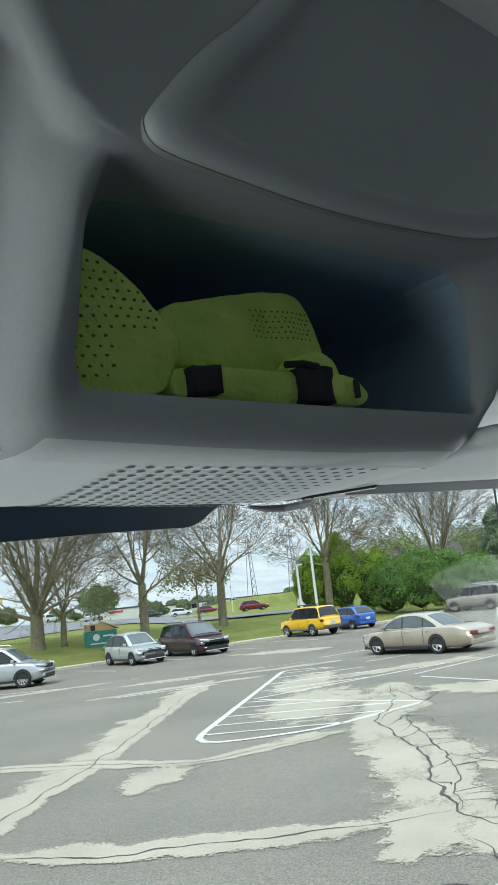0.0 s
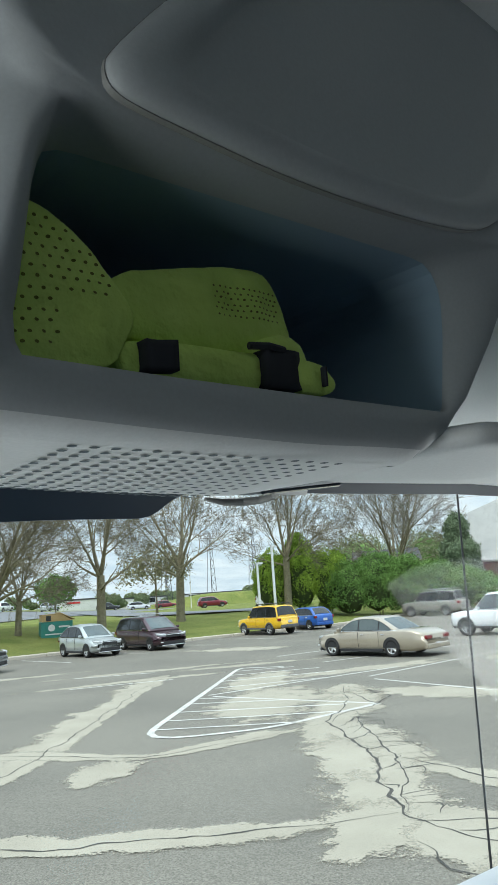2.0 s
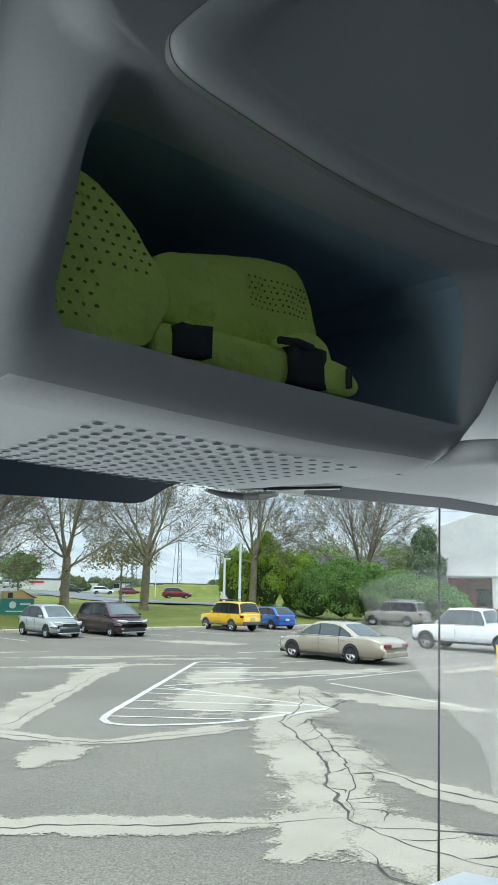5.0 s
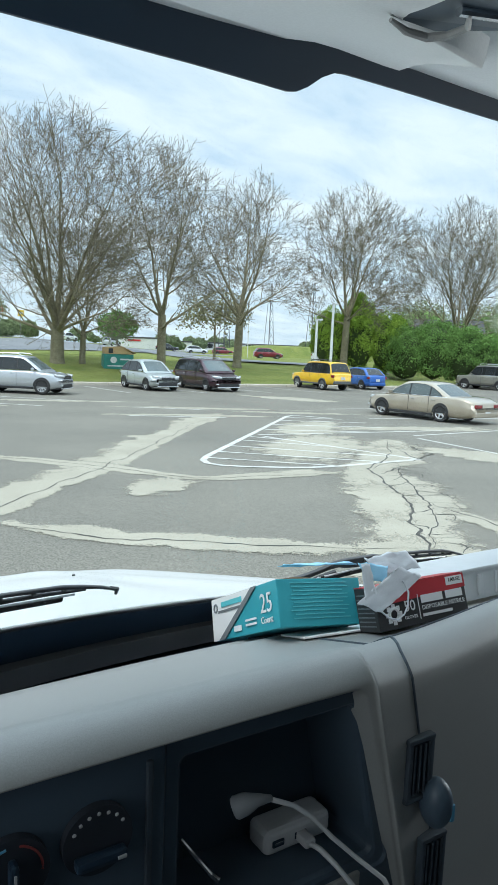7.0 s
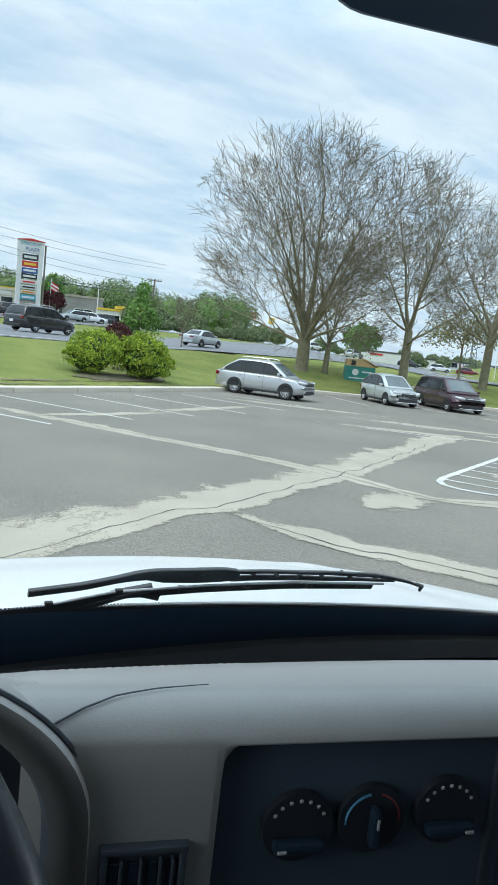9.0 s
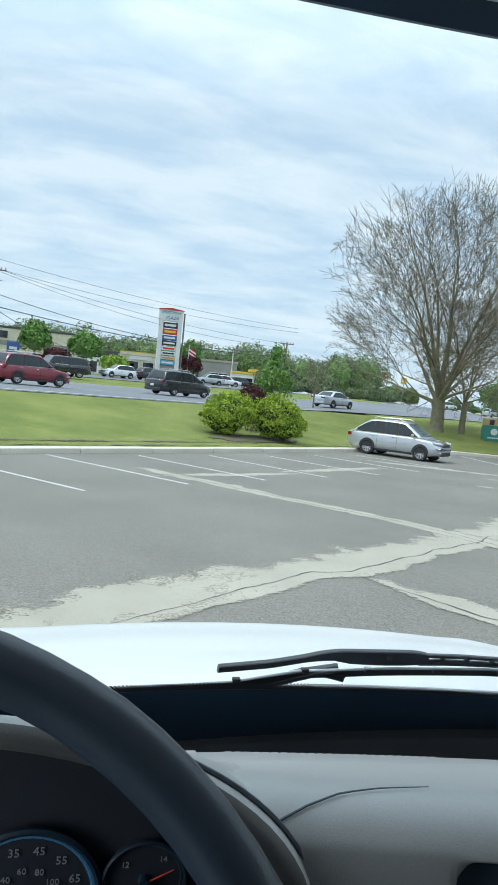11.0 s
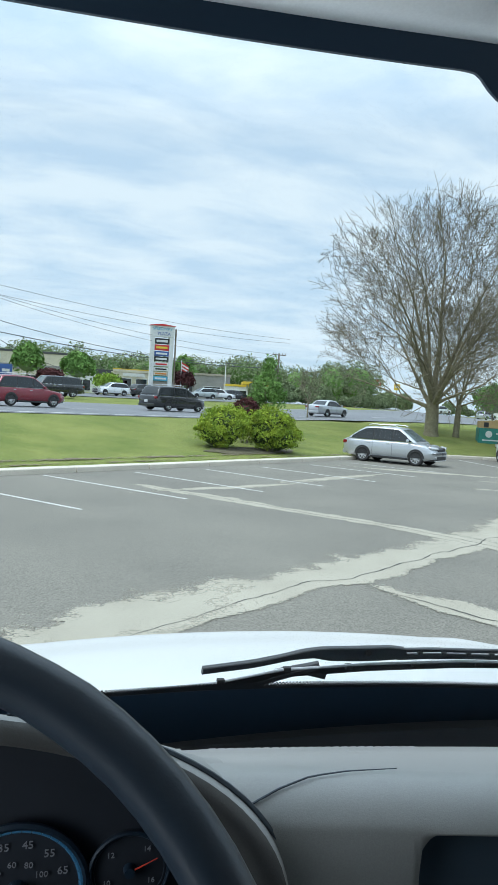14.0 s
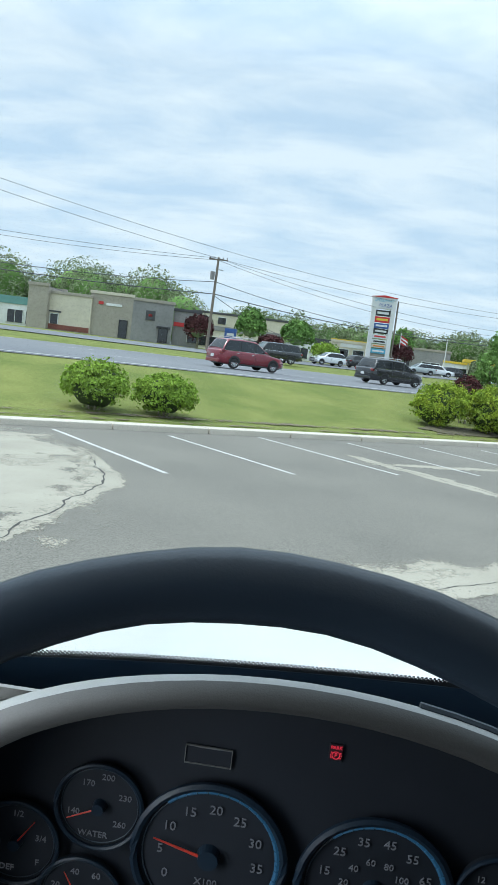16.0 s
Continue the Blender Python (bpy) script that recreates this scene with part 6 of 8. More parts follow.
part("red_band", bm, M["red_card"], red)
part("red_top", boxed((RW / 2, RD / 2, RH + 0.0008), (RW, RD, 0.001)), M["red_card"], red)
part("tag", boxed((0.144, -0.0018, 0.0515), (0.032, 0.0008, 0.012), 0.0003), M["print_white"], red)
writing("letters", "LARGE", 0.0075, pose(0.144, -0.0026, 0.0525, 90, 0, 0), M["black_card"], red, 0.0003)
writing("letters", "DISPOSABLE NITRILE", 0.0088, pose(0.118, -0.0014, 0.0215, 90, 0, 0), M["print_white"], red, 0.0003)
writing("letters", "50", 0.021, pose(0.056, -0.0014, 0.027, 90, 0, 0), M["print_white"], red, 0.0003)
writing("letters", "GLOVES", 0.0065, pose(0.056, -0.0014, 0.0125, 90, 0, 0), M["print_white"], red, 0.0003)
part("lettering_bar", boxed((0.098, -0.0012, 0.0335), (0.040, 0.0006, 0.011)), M["print_white"], red)
part("lettering_bar", boxed((0.140, -0.0012, 0.0335), (0.032, 0.0006, 0.011)), M["print_white"], red)
part("divider", boxed((0.0725, -0.0012, 0.024), (0.0012, 0.0006, 0.034)), M["print_white"], red)
part("lettering_bar", boxed((0.105, -0.0012, 0.0115), (0.055, 0.0006, 0.004)), M["print_white"], red)
cog = bmesh.new()
for k in range(8):
    block(cog, (0.027 + 0.011 * math.cos(k * math.pi / 4), -0.0012, 0.020 + 0.011 * math.sin(k * math.pi / 4)), (0.006, 0.0008, 0.006))
part("cog_mark", tube(cog, [(0.027 + 0.008 * math.cos(k * 0.3927), -0.0012, 0.020 + 0.008 * math.sin(k * 0.3927)) for k in range(16)], 0.0022, 5, True), M["print_white"], red)
for k in range(8):
    part("lettering_bar", boxed((-0.0006, 0.024, 0.008 + 0.006 * k), (0.0006, 0.036, 0.0018)), M["grey_card"], red)


def cloth(name, corners, nu, nv, ripple, seed, material, parent, thick=0.0012):
    """A crumpled sheet between four corners, with thickness."""
    a, b, c, d = [Vector(p) for p in corners]
    top, low = [], []
    for i in range(nu):
        for j in range(nv):
            u, v = i / (nu - 1), j / (nv - 1)
            p = (a * (1 - u) + b * u) * (1 - v) + (d * (1 - u) + c * u) * v
            w = Vector((noise.noise((u * 5 + seed, v * 5, 0)), noise.noise((u * 5, v * 5 + seed, 3)), noise.noise((u * 6, v * 6, seed)))) * ripple
            w += Vector((0, 0, 1)) * ripple * 0.6 * math.sin(u * 9 + seed + v * 4)
            top.append(tuple(p + w + Vector((0, 0, thick))))
            low.append(tuple(p + w))
    n = nu * nv
    f = []
    for i in range(nu - 1):
        for j in range(nv - 1):
            q = (i * nv + j, (i + 1) * nv + j, (i + 1) * nv + j + 1, i * nv + j + 1)
            f.append(q)
            f.append(tuple(n + k for k in q[::-1]))
    edge = [i * nv for i in range(nu)] + [(nu - 1) * nv + j for j in range(1, nv)] + [i * nv + nv - 1 for i in range(nu - 2, -1, -1)] + [j for j in range(nv - 2, 0, -1)]
    for p, q in zip(edge, edge[1:] + edge[:1]):
        f.append((q, p, n + p, n + q))
    return raw(name, top + low, f, material, parent, smooth=True)


mask = thing("face_mask", pose(0, 0, 0), "crumpled light-blue and white face mask on the cartons", "face mask")
cloth("blue_pleats", [(0.735, 0.915, 2.098), (0.835, 0.872, 2.094), (0.840, 0.892, 2.090), (0.742, 0.940, 2.090)], 18, 8, 0.0019, 1, M["mask_blue"], mask)
cloth("blue_pleats", [(0.770, 0.818, 2.121), (0.828, 0.812, 2.107), (0.814, 0.802, 2.089), (0.780, 0.808, 2.100)], 12, 8, 0.0017, 4, M["mask_blue"], mask)
cloth("white_lining", [(0.803, 0.834, 2.117), (0.872, 0.816, 2.122), (0.882, 0.796, 2.099), (0.812, 0.812, 2.098)], 14, 10, 0.0025, 9, M["mask_white"], mask)
cloth("white_lining", [(0.838, 0.800, 2.107), (0.877, 0.790, 2.090), (0.790, 0.789, 2.056), (0.753, 0.801, 2.074)], 10, 18, 0.0017, 7, M["mask_white"], mask)
cloth("white_lining", [(0.772, 0.814, 2.119), (0.787, 0.811, 2.118), (0.789, 0.794, 2.066), (0.767, 0.798, 2.070)], 7, 14, 0.0014, 3, M["mask_white"], mask)
loop = [(0.839, 0.794, 2.090), (0.846, 0.788, 2.074), (0.844, 0.786, 2.056), (0.834, 0.784, 2.046), (0.820, 0.784, 2.042), (0.804, 0.787, 2.047), (0.791, 0.790, 2.058)]
part("ear_loop", tube(bmesh.new(), loop, 0.0013, 6), M["mask_white"], mask)

card = thing("paper_card", framed((0.71, 0.872, 2.010), (0.95, -0.30, -0.01), (0.25, 0.93, -0.30), (0.1, 0.30, 0.95)), "white folded card under the cartons", "card")
part("sheet", boxed((0.08, 0.03, 0.001), (0.13, 0.07, 0.003), 0.001), M["white_card"], card)

# ribbed plastic tray along the passenger side of the dash
m = framed((0.965, 0.842, 2.000), (0.978, -0.205, 0.012), (0.20, 0.965, -0.14), (0, 0.15, 0.99))
tray = thing("plastic_tray", m, "long pale ribbed plastic tray lying on the dash", "tray")
part("body", boxed((0.24, 0.045, 0.026), (0.48, 0.09, 0.050), 0.006), M["tray"], tray)
for k in range(11):
    part("rib", boxed((0.045 + 0.041 * k, -0.001, 0.026), (0.012, 0.006, 0.036), 0.003), M["tray"], tray)
part("lip", boxed((0.24, 0.045, 0.053), (0.488, 0.098, 0.006), 0.002), M["tray"], tray)

# power bank and charging leads in the bin
bank = thing("power_bank", PAN @ pose(0.428, 0.056, 1.8495), "white power bank with two sockets lying in the bin", "power bank")
part("body", boxed((0.045, 0.019, 0.0145), (0.090, 0.038, 0.029), 0.010, None, 4), M["cable"], bank)
for px in (0.016, 0.046):
    sock = part("socket", boxed((px, -0.0005, 0.0150), (0.015, 0.003, 0.0075), 0.001), M["frit"], bank)
    part("socket_tongue", boxed((px, -0.0022, 0.0165), (0.012, 0.002, 0.002)), M["chrome"], sock)
lead = thing("charging_lead", PAN @ pose(0.376, 0.030, 1.946), "white charging lead with a round plug", "charging cable")
plug = part("plug", tube(bmesh.new(), [(-0.006, 0.004, -0.003), (-0.004, 0.003, -0.002), (0.006, 0.0, 0.001), (0.018, -0.002, 0.002), (0.034, -0.004, 0.0)], [0.0095, 0.0115, 0.0110, 0.0065, 0.0034], 16), M["bank"], lead, smooth=True)
part("tip", drum(bmesh.new(), (-0.0075, 0.0048, -0.0035), (-0.0055, 0.0038, -0.0028), 0.0060, n=14), M["frit"], plug)
part("cord", tube(bmesh.new(), [(0.030, -0.004, 0.001), (0.060, -0.009, -0.014), (0.080, -0.014, -0.030), (0.102, -0.022, -0.056), (0.128, -0.036, -0.082), (0.152, -0.052, -0.104), (0.185, -0.066, -0.170), (0.20, -0.07, -0.26)], 0.0027, 8), M["cable"], lead, smooth=True)
lead = thing("charging_lead", PAN @ pose(0.474, 0.046, 1.8645), "white charging lead plugged into the power bank", "charging cable")
part("plug", boxed((0.0, 0.0, 0.0), (0.014, 0.020, 0.010), 0.003), M["cable"], lead)
part("cord", tube(bmesh.new(), [(0.0, -0.008, 0.0), (0.003, -0.022, 0.001), (0.012, -0.038, -0.010), (0.030, -0.050, -0.036), (0.052, -0.062, -0.056), (0.085, -0.075, -0.075), (0.10, -0.085, -0.15)], 0.0030, 8), M["cable"], lead, smooth=True)
pen = thing("pen", PAN @ pose(0.356, 0.060, 1.8495), "silver pen leaning in the bin", "pen")
part("barrel", drum(bmesh.new(), (-0.014, 0.030, 0.034), (0.006, -0.002, 0.007), 0.0032, n=10), M["chrome"], pen)
part("clip", drum(bmesh.new(), (0.006, -0.002, 0.007), (0.011, -0.008, 0.003), 0.0045, n=10), M["chrome"], pen)


# ---- vehicles ----
def wheel(parent, x, y, r, w, spokes, rim_mat, side):
    """One wheel: tyre, rim with spokes."""
    hub = new("wheel")
    hub.parent = parent
    hub.matrix_basis = pose(x, y, r)
    bm = bmesh.new()
    prof = [(r * 0.66, -w / 2), (r * 0.93, -w / 2), (r, -w * 0.36), (r, w * 0.36), (r * 0.93, w / 2), (r * 0.66, w / 2)]
    n = 28
    ring = [[bm.verts.new((q * math.cos(2 * math.pi * k / n), s, q * math.sin(2 * math.pi * k / n))) for q, s in prof] for k in range(n)]
    for k in range(n):
        a, b = ring[k], ring[(k + 1) % n]
        for p in range(len(prof)):
            bm.faces.new((a[p], b[p], b[(p + 1) % 6], a[(p + 1) % 6]))
    bmesh.ops.recalc_face_normals(bm, faces=bm.faces)
    part("tyre", bm, M["rubber"], hub, smooth=True)
    bm = bmesh.new()
    out = side * w * 0.36
    drum(bm, (0, out - side * 0.10, 0), (0, out - side * 0.08, 0), r * 0.67, n=24)
    part("brake_disc", bm, M["black_trim"], hub)
    bm = bmesh.new()
    drum(bm, (0, out - side * 0.03, 0), (0, out + side * 0.01, 0), r * 0.17, n=14)
    for k in range(spokes):
        a = 2 * math.pi * k / spokes
        block(bm, (r * 0.40, 0, 0), (r * 0.54, 0.03, r * (0.80 / spokes + 0.04)), 0.008, Matrix.Translation((0, out, 0)) @ Matrix.Rotation(a, 4, "Y"), 1)
    tube(bm, [(r * 0.65 * math.cos(2 * math.pi * k / 24), out, r * 0.65 * math.sin(2 * math.pi * k / 24)) for k in range(24)], 0.018, 5, True)
    part("rim", bm, rim_mat, hub)
    return hub


def car(name, label, x, y, az, paint, length, width, roof, base, r, top, cabin, category="car", belt=0.95, clear=0.22, front=0.88, cladding=None, glass="tint", rails=False, spokes=5, z=0.0, hatch=True, doors=(0.35, -0.75), taller=0.0, nose=0.72, rack=False, bed=None, rim="alloy"):
    """A parked car. top: outline of bonnet, belt and deck as (x, z); cabin: x of windscreen foot, roof front, roof back, rear glass foot."""
    car_ob = thing(name, pose(x, y, z, 0, 0, 90 - az), label, category)
    P = M[paint]
    xf = base / 2 + front
    xr = xf - length
    hw = width / 2
    pts = [(-9.0, top[0][1])] + top + [(9.0, top[-1][1])]

    def lid(q):
        for (ax, az_), (bx, bz) in zip(pts, pts[1:]):
            if ax <= q <= bx:
                return az_ + (bz - az_) * (q - ax) / max(bx - ax, 1e-6)
        return pts[-1][1]

    bm = bmesh.new()
    rows = []
    xs = [xr, xr + 0.05, xr + 0.18] + [xr + 0.18 + (length - 0.4) * k / 16 for k in range(1, 16)] + [xf - 0.22, xf - 0.08, xf]
    for q in xs:
        e = min((q - xr), (xf - q))
        s = 1 - 0.28 * (1 - min(e / 0.50, 1)) ** 2
        h = lid(q) - (0.10 * (1 - min(e / 0.12, 1)) ** 2)
        b = clear + 0.12 * (1 - min(e / 0.5, 1))
        w = hw * s
        sect = [(w * 0.86, b), (w * 0.97, b + 0.10), (w, b + 0.30), (w * 0.995, b + 0.55 * (h - b)), (w * 0.985, h - 0.09), (w * 0.94, h - 0.025), (w * 0.78, h)]
        rows.append([(q, a, c) for a, c in sect] + [(q, -a, c) for a, c in sect[::-1]])
    loft(bm, rows)
    part("body", bm, P, car_ob, smooth=True)
    x0, x1, x2, x3 = cabin
    zb, zr = belt - 0.03, roof
    wb, wr = hw * 0.93, hw * 0.74
    xm, xh = (x1 + x2) / 2, (x1 - x2) / 2

    def crest(q):
        """Height of the cabin's middle line at q."""
        if q > x1:
            return zb + (zr - 0.035 - zb) * (max(x0 - q, 0) / (x0 - x1)) ** 0.90
        if q < x2:
            return zb + (zr - 0.045 - zb) * (max(q - x3, 0) / max(x2 - x3, 1e-6)) ** (0.75 if hatch else 0.95)
        return zr - (0.035 if q > xm else 0.045) * ((q - xm) / xh) ** 2

    def flank(z):
        """Half width of the cabin at a height."""
        u = min(max((z - zb) / (zr - zb), 0), 1)
        return wb + (wr - wb) * u ** 1.25

    bm = bmesh.new()
    rows = []
    for q in [x3 + (x2 - x3) * k / 5 for k in range(5)] + [x2 + (x1 - x2) * k / 8 for k in range(9)] + [x1 + (x0 - x1) * k / 6 for k in range(1, 7)]:
        zt = crest(q)
        shoulder = max(zt - 0.10, zb + 0.001)
        half = [(wb * 0.985, zb - 0.12), (wb, zb)] + [(flank(zb + (shoulder - zb) * f), zb + (shoulder - zb) * f) for f in (0.35, 0.7, 1.0)]
        w = half[-1][0]
        half += [(w * 0.955, shoulder + (zt - shoulder) * 0.62), (w * 0.80, shoulder + (zt - shoulder) * 0.92), (w * 0.45, zt + 0.008), (0.0, zt + 0.014)]
        rows.append([(q, a, c) for a, c in half] + [(q, -a, c) for a, c in half[-2::-1]])
    loft(bm, rows)
    part("cabin_shell", bm, P, car_ob, smooth=True)
    G = M[glass]

    def band(lo, hi, inset, out, low_z):
        """Outline of the side glass between two stations, following the roofline."""
        up = []
        for k in range(9):
            q = lo + (hi - lo) * k / 8
            z = crest(q) - 0.105 - inset
            if z > low_z + 0.03:
                up.append((q, flank(z) + out, z))
        foot = [(hi, flank(low_z) + out, low_z), (lo, flank(low_z) + out, low_z)]
        if up and up[-1][0] < hi - 0.02:
            foot[0] = (min(up[-1][0] + 0.10, hi), foot[0][1], low_z)
        if up and up[0][0] > lo + 0.02:
            foot[1] = (max(up[0][0] - 0.10, lo), foot[1][1], low_z)
        return up + foot

    cuts = [x0 - 0.10] + list(doors) + [x3 + 0.12]
    for s in (1, -1):
        rim_pts = band(cuts[-1] - 0.03, cuts[0] + 0.03, -0.02, 0.002, zb + 0.03)
        part("window_trim", plate(bmesh.new(), [(a, s * b, c) for a, b, c in rim_pts], 0.006, (0, s, 0.2)), M["black_trim"], car_ob)
        for a, b in zip(cuts, cuts[1:]):
            pts_w = band(b + 0.03, a - 0.03, 0.0, 0.007, zb + 0.055)
            if len(pts_w) > 3:
                part("side_window", plate(bmesh.new(), [(p, s * q, r_) for p, q, r_ in pts_w], 0.008, (0, s, 0.2)), G, car_ob)
        part("belt_strip", tube(bmesh.new(), [(cuts[-1], s * (flank(zb) + 0.012), zb + 0.03), (cuts[0] - 0.05, s * (flank(zb) + 0.012), zb + 0.03)], 0.010, 5), M["chrome"], car_ob)
    for a, b, nm, out in ((x0, x1, "windscreen", 1), (x3, x2, "rear_window", -1)):
        bm = bmesh.new()
        rows = []
        for f in (0.10, 0.35, 0.60, 0.88):
            q = a + (b - a) * f
            zt = crest(q)
            w = flank(max(zt - 0.10, zb)) * 0.90
            rows.append([(q + out * 0.018, w * g, zt - 0.030 * g * g - (0.05 if abs(g) > 0.99 else 0.0) + 0.026) for g in (-1.0, -0.75, -0.4, 0, 0.4, 0.75, 1.0)])
        loft(bm, rows, caps=False, closed=False)
        part(nm, bm, M["car_glass"] if nm == "windscreen" else G, car_ob, smooth=True)
    # wheels and arches
    for wx in (base / 2, -base / 2):
        for s in (1, -1):
            bm = bmesh.new()
            arc = [(wx + (r + 0.045) * math.cos(math.pi * k / 14), s * (hw - 0.004), r + (r + 0.045) * math.sin(math.pi * k / 14)) for k in range(15)]
            arc = [(p[0], p[1], max(p[2], clear - 0.02)) for p in arc]
            plate(bm, arc, 0.012, (0, s, 0))
            part("wheel_arch", bm, M["black_trim"] if not cladding else M[cladding], car_ob)
            wheel(car_ob, wx, s * (hw - 0.10), r, 0.22, spokes, M[rim], s)
    # lamps, grille, bumpers, plate
    hz = nose
    nose_x = lambda yy, e=0.0: xf - 0.50 * max(1 - math.sqrt(max(1 - abs(yy) / hw, 0) / 0.28), 0) + e
    for s in (1, -1):
        bm = bmesh.new()
        ys = [hw * f for f in (0.46, 0.58, 0.70, 0.81, 0.90)]
        rows = []
        for n, yy in enumerate(ys):
            f = n / 4
            rows.append([(nose_x(yy, -0.10), s * yy, hz - 0.035 + 0.05 * f), (nose_x(yy, 0.018 - 0.03 * f), s * yy, hz - 0.045 + 0.055 * f), (nose_x(yy, 0.006 - 0.05 * f), s * yy, hz + 0.055 + 0.045 * f), (nose_x(yy, -0.14 - 0.05 * f), s * yy, hz + 0.070 + 0.05 * f)])
        part("headlight", loft(bm, rows), M["lamp"], car_ob, smooth=True)
        part("tail_light", boxed((xr + (0.16 if hatch else 0.10), s * hw * (0.76 if hatch else 0.58), min(belt - 0.10 + taller, lid(xr + 0.10) - 0.17)), (0.24, hw * (0.30 if hatch else 0.42), 0.18 if hatch else 0.15), 0.05), M["tail"], car_ob)
        part("mirror", boxed((x0 - 0.36, s * (hw + 0.07), belt + 0.07), (0.12, 0.17, 0.13), 0.045), P, car_ob)
        part("mirror_foot", boxed((x0 - 0.34, s * (hw - 0.02), belt + 0.02), (0.05, 0.10, 0.03), 0.01), M["black_trim"], car_ob)
        for q in doors:
            part("door_handle", boxed((q - 0.20, s * (hw - 0.0), belt - 0.13), (0.17, 0.03, 0.03), 0.01), M["chrome"], car_ob)
            part("door_gap", boxed((q, s * (hw - 0.004), (belt + clear) / 2 + 0.06), (0.010, 0.012, (belt - clear) * 0.78), 0.002), M["black_trim"], car_ob)
        part("sill", boxed((0, s * (hw - 0.035), clear + 0.04), (base - 2 * r - 0.1, 0.09, 0.10), 0.02), M[cladding or "black_trim"], car_ob)
        part("fog_lamp", boxed((nose_x(hw * 0.72, -0.01), s * hw * 0.72, clear + 0.20), (0.05, 0.16, 0.05), 0.015), M["lamp"], car_ob)

    def face(name, half, z0, z1, proud, material):
        """A plate that follows the rounded nose."""
        bm = bmesh.new()
        rows = [[(nose_x(half * g, -0.06), half * g, z0), (nose_x(half * g, proud), half * g, z0 + 0.01), (nose_x(half * g, proud - 0.012), half * g, z1 - 0.01), (nose_x(half * g, -0.08), half * g, z1)] for g in (-1, -0.75, -0.5, -0.25, 0, 0.25, 0.5, 0.75, 1)]
        return part(name, loft(bm, rows), material, car_ob)

    face("grille", hw * 0.46, hz - 0.12, hz + 0.05, 0.012, M["black_trim"])
    face("grille_bar", hw * 0.46, hz - 0.005, hz + 0.028, 0.022, M["chrome"])
    face("lower_intake", hw * 0.62, clear + 0.06, clear + 0.24, 0.012, M[cladding or "black_trim"])
    face("bumper_trim", hw * 0.70, clear + 0.02, clear + 0.06, 0.025, M[cladding] if cladding else M["alloy"])
    part("rear_bumper", boxed((xr + 0.07, 0, clear + 0.16), (0.18, hw * 1.55, 0.20), 0.05), M[cladding] if cladding else P, car_ob)
    part("number_plate", boxed((xr - 0.005, 0, clear + (0.19 if not hatch else 0.42)), (0.02, 0.32, 0.16), 0.005), M["plate"], car_ob)
    part("underbody", boxed((0, 0, clear + 0.05), (length - 0.7, width - 0.35, 0.12), 0.03), M["black_trim"], car_ob)
    if rails or rack:
        for s in (1, -1):
            bm = tube(bmesh.new(), [(x1 - 0.15, s * wr * 0.9, zr + 0.03), (x1 - 0.3, s * wr * 0.9, zr + 0.09), (x2 + 0.3, s * wr * 0.9, zr + 0.09), (x2 + 0.15, s * wr * 0.9, zr + 0.03)], 0.02, 6)
            part("roof_rail", bm, M["black_trim"] if rack else M["alloy"], car_ob)
    if rack:
        for q in (0.8, 0.25, -0.3, -0.85):
            part("rack_bar", drum(bmesh.new(), (x2 + (x1 - x2) * (q + 1) / 2, -wr * 0.9, zr + 0.10), (x2 + (x1 - x2) * (q + 1) / 2, wr * 0.9, zr + 0.10), 0.017, n=6), M["black_trim"], car_ob)
    return car_ob


SUV = [(-2.3, 1.02), (0.75, 1.0), (1.0, 0.97), (1.75, 0.86), (2.05, 0.70)]
car("silver_suv", "silver sport utility car parked at the kerb with alloy wheels", 14.05, 31.75, 138, "paint_silver", 4.70, 1.80, 1.70, 2.67, 0.365, [(-2.3, 1.06), (0.75, 1.06), (1.1, 1.03), (1.75, 0.95), (2.05, 0.80)], (1.30, 0.40, -1.35, -2.20), belt=1.06, rails=True, spokes=10, doors=(0.15, -0.85), nose=0.82, clear=0.25)
car("grey_crossover", "small grey-green crossover parked beside a dark van", 22.05, 33.3, 186, "paint_grey", 4.30, 1.77, 1.60, 2.61, 0.33, [(-2.1, 1.0), (0.7, 0.97), (1.0, 0.93), (1.7, 0.82), (1.95, 0.66)], (1.15, 0.2, -1.1, -1.98), belt=0.97, doors=(0.05, -0.85), nose=0.72)
car("plum_minivan", "dark plum minivan parked beside a small crossover", 25.6, 32.6, 189, "paint_plum", 5.10, 1.98, 1.75, 3.06, 0.345, [(-2.6, 1.06), (1.0, 1.03), (1.35, 0.98), (1.95, 0.86), (2.3, 0.70)], (1.45, 0.35, -2.15, -2.50), belt=1.04, rails=True, doors=(0.35, -0.85), nose=0.78)
car("yellow_suv", "bright yellow boxy off-road car with a black roof rack", 34.65, 32.2, 9, "paint_yellow", 4.53, 1.79, 1.80, 2.65, 0.37, [(-2.2, 1.08), (0.85, 1.06), (1.0, 1.05), (1.8, 0.98), (2.05, 0.86)], (0.98, 0.45, -1.80, -2.10), belt=1.07, rack=True, cladding="cladding", doors=(0.0, -0.92), nose=0.82, clear=0.36, rim="alloy")
car("blue_hatchback", "bright blue compact hatchback parked nose to the grass", 38.7, 32.2, 14, "paint_blue", 4.20, 1.70, 1.46, 2.62, 0.31, [(-1.95, 0.98), (0.8, 0.93), (1.1, 0.88), (1.8, 0.76), (2.0, 0.62)], (1.1, 0.25, -1.25, -1.85), belt=0.93, doors=(0.05, -0.85), nose=0.66)
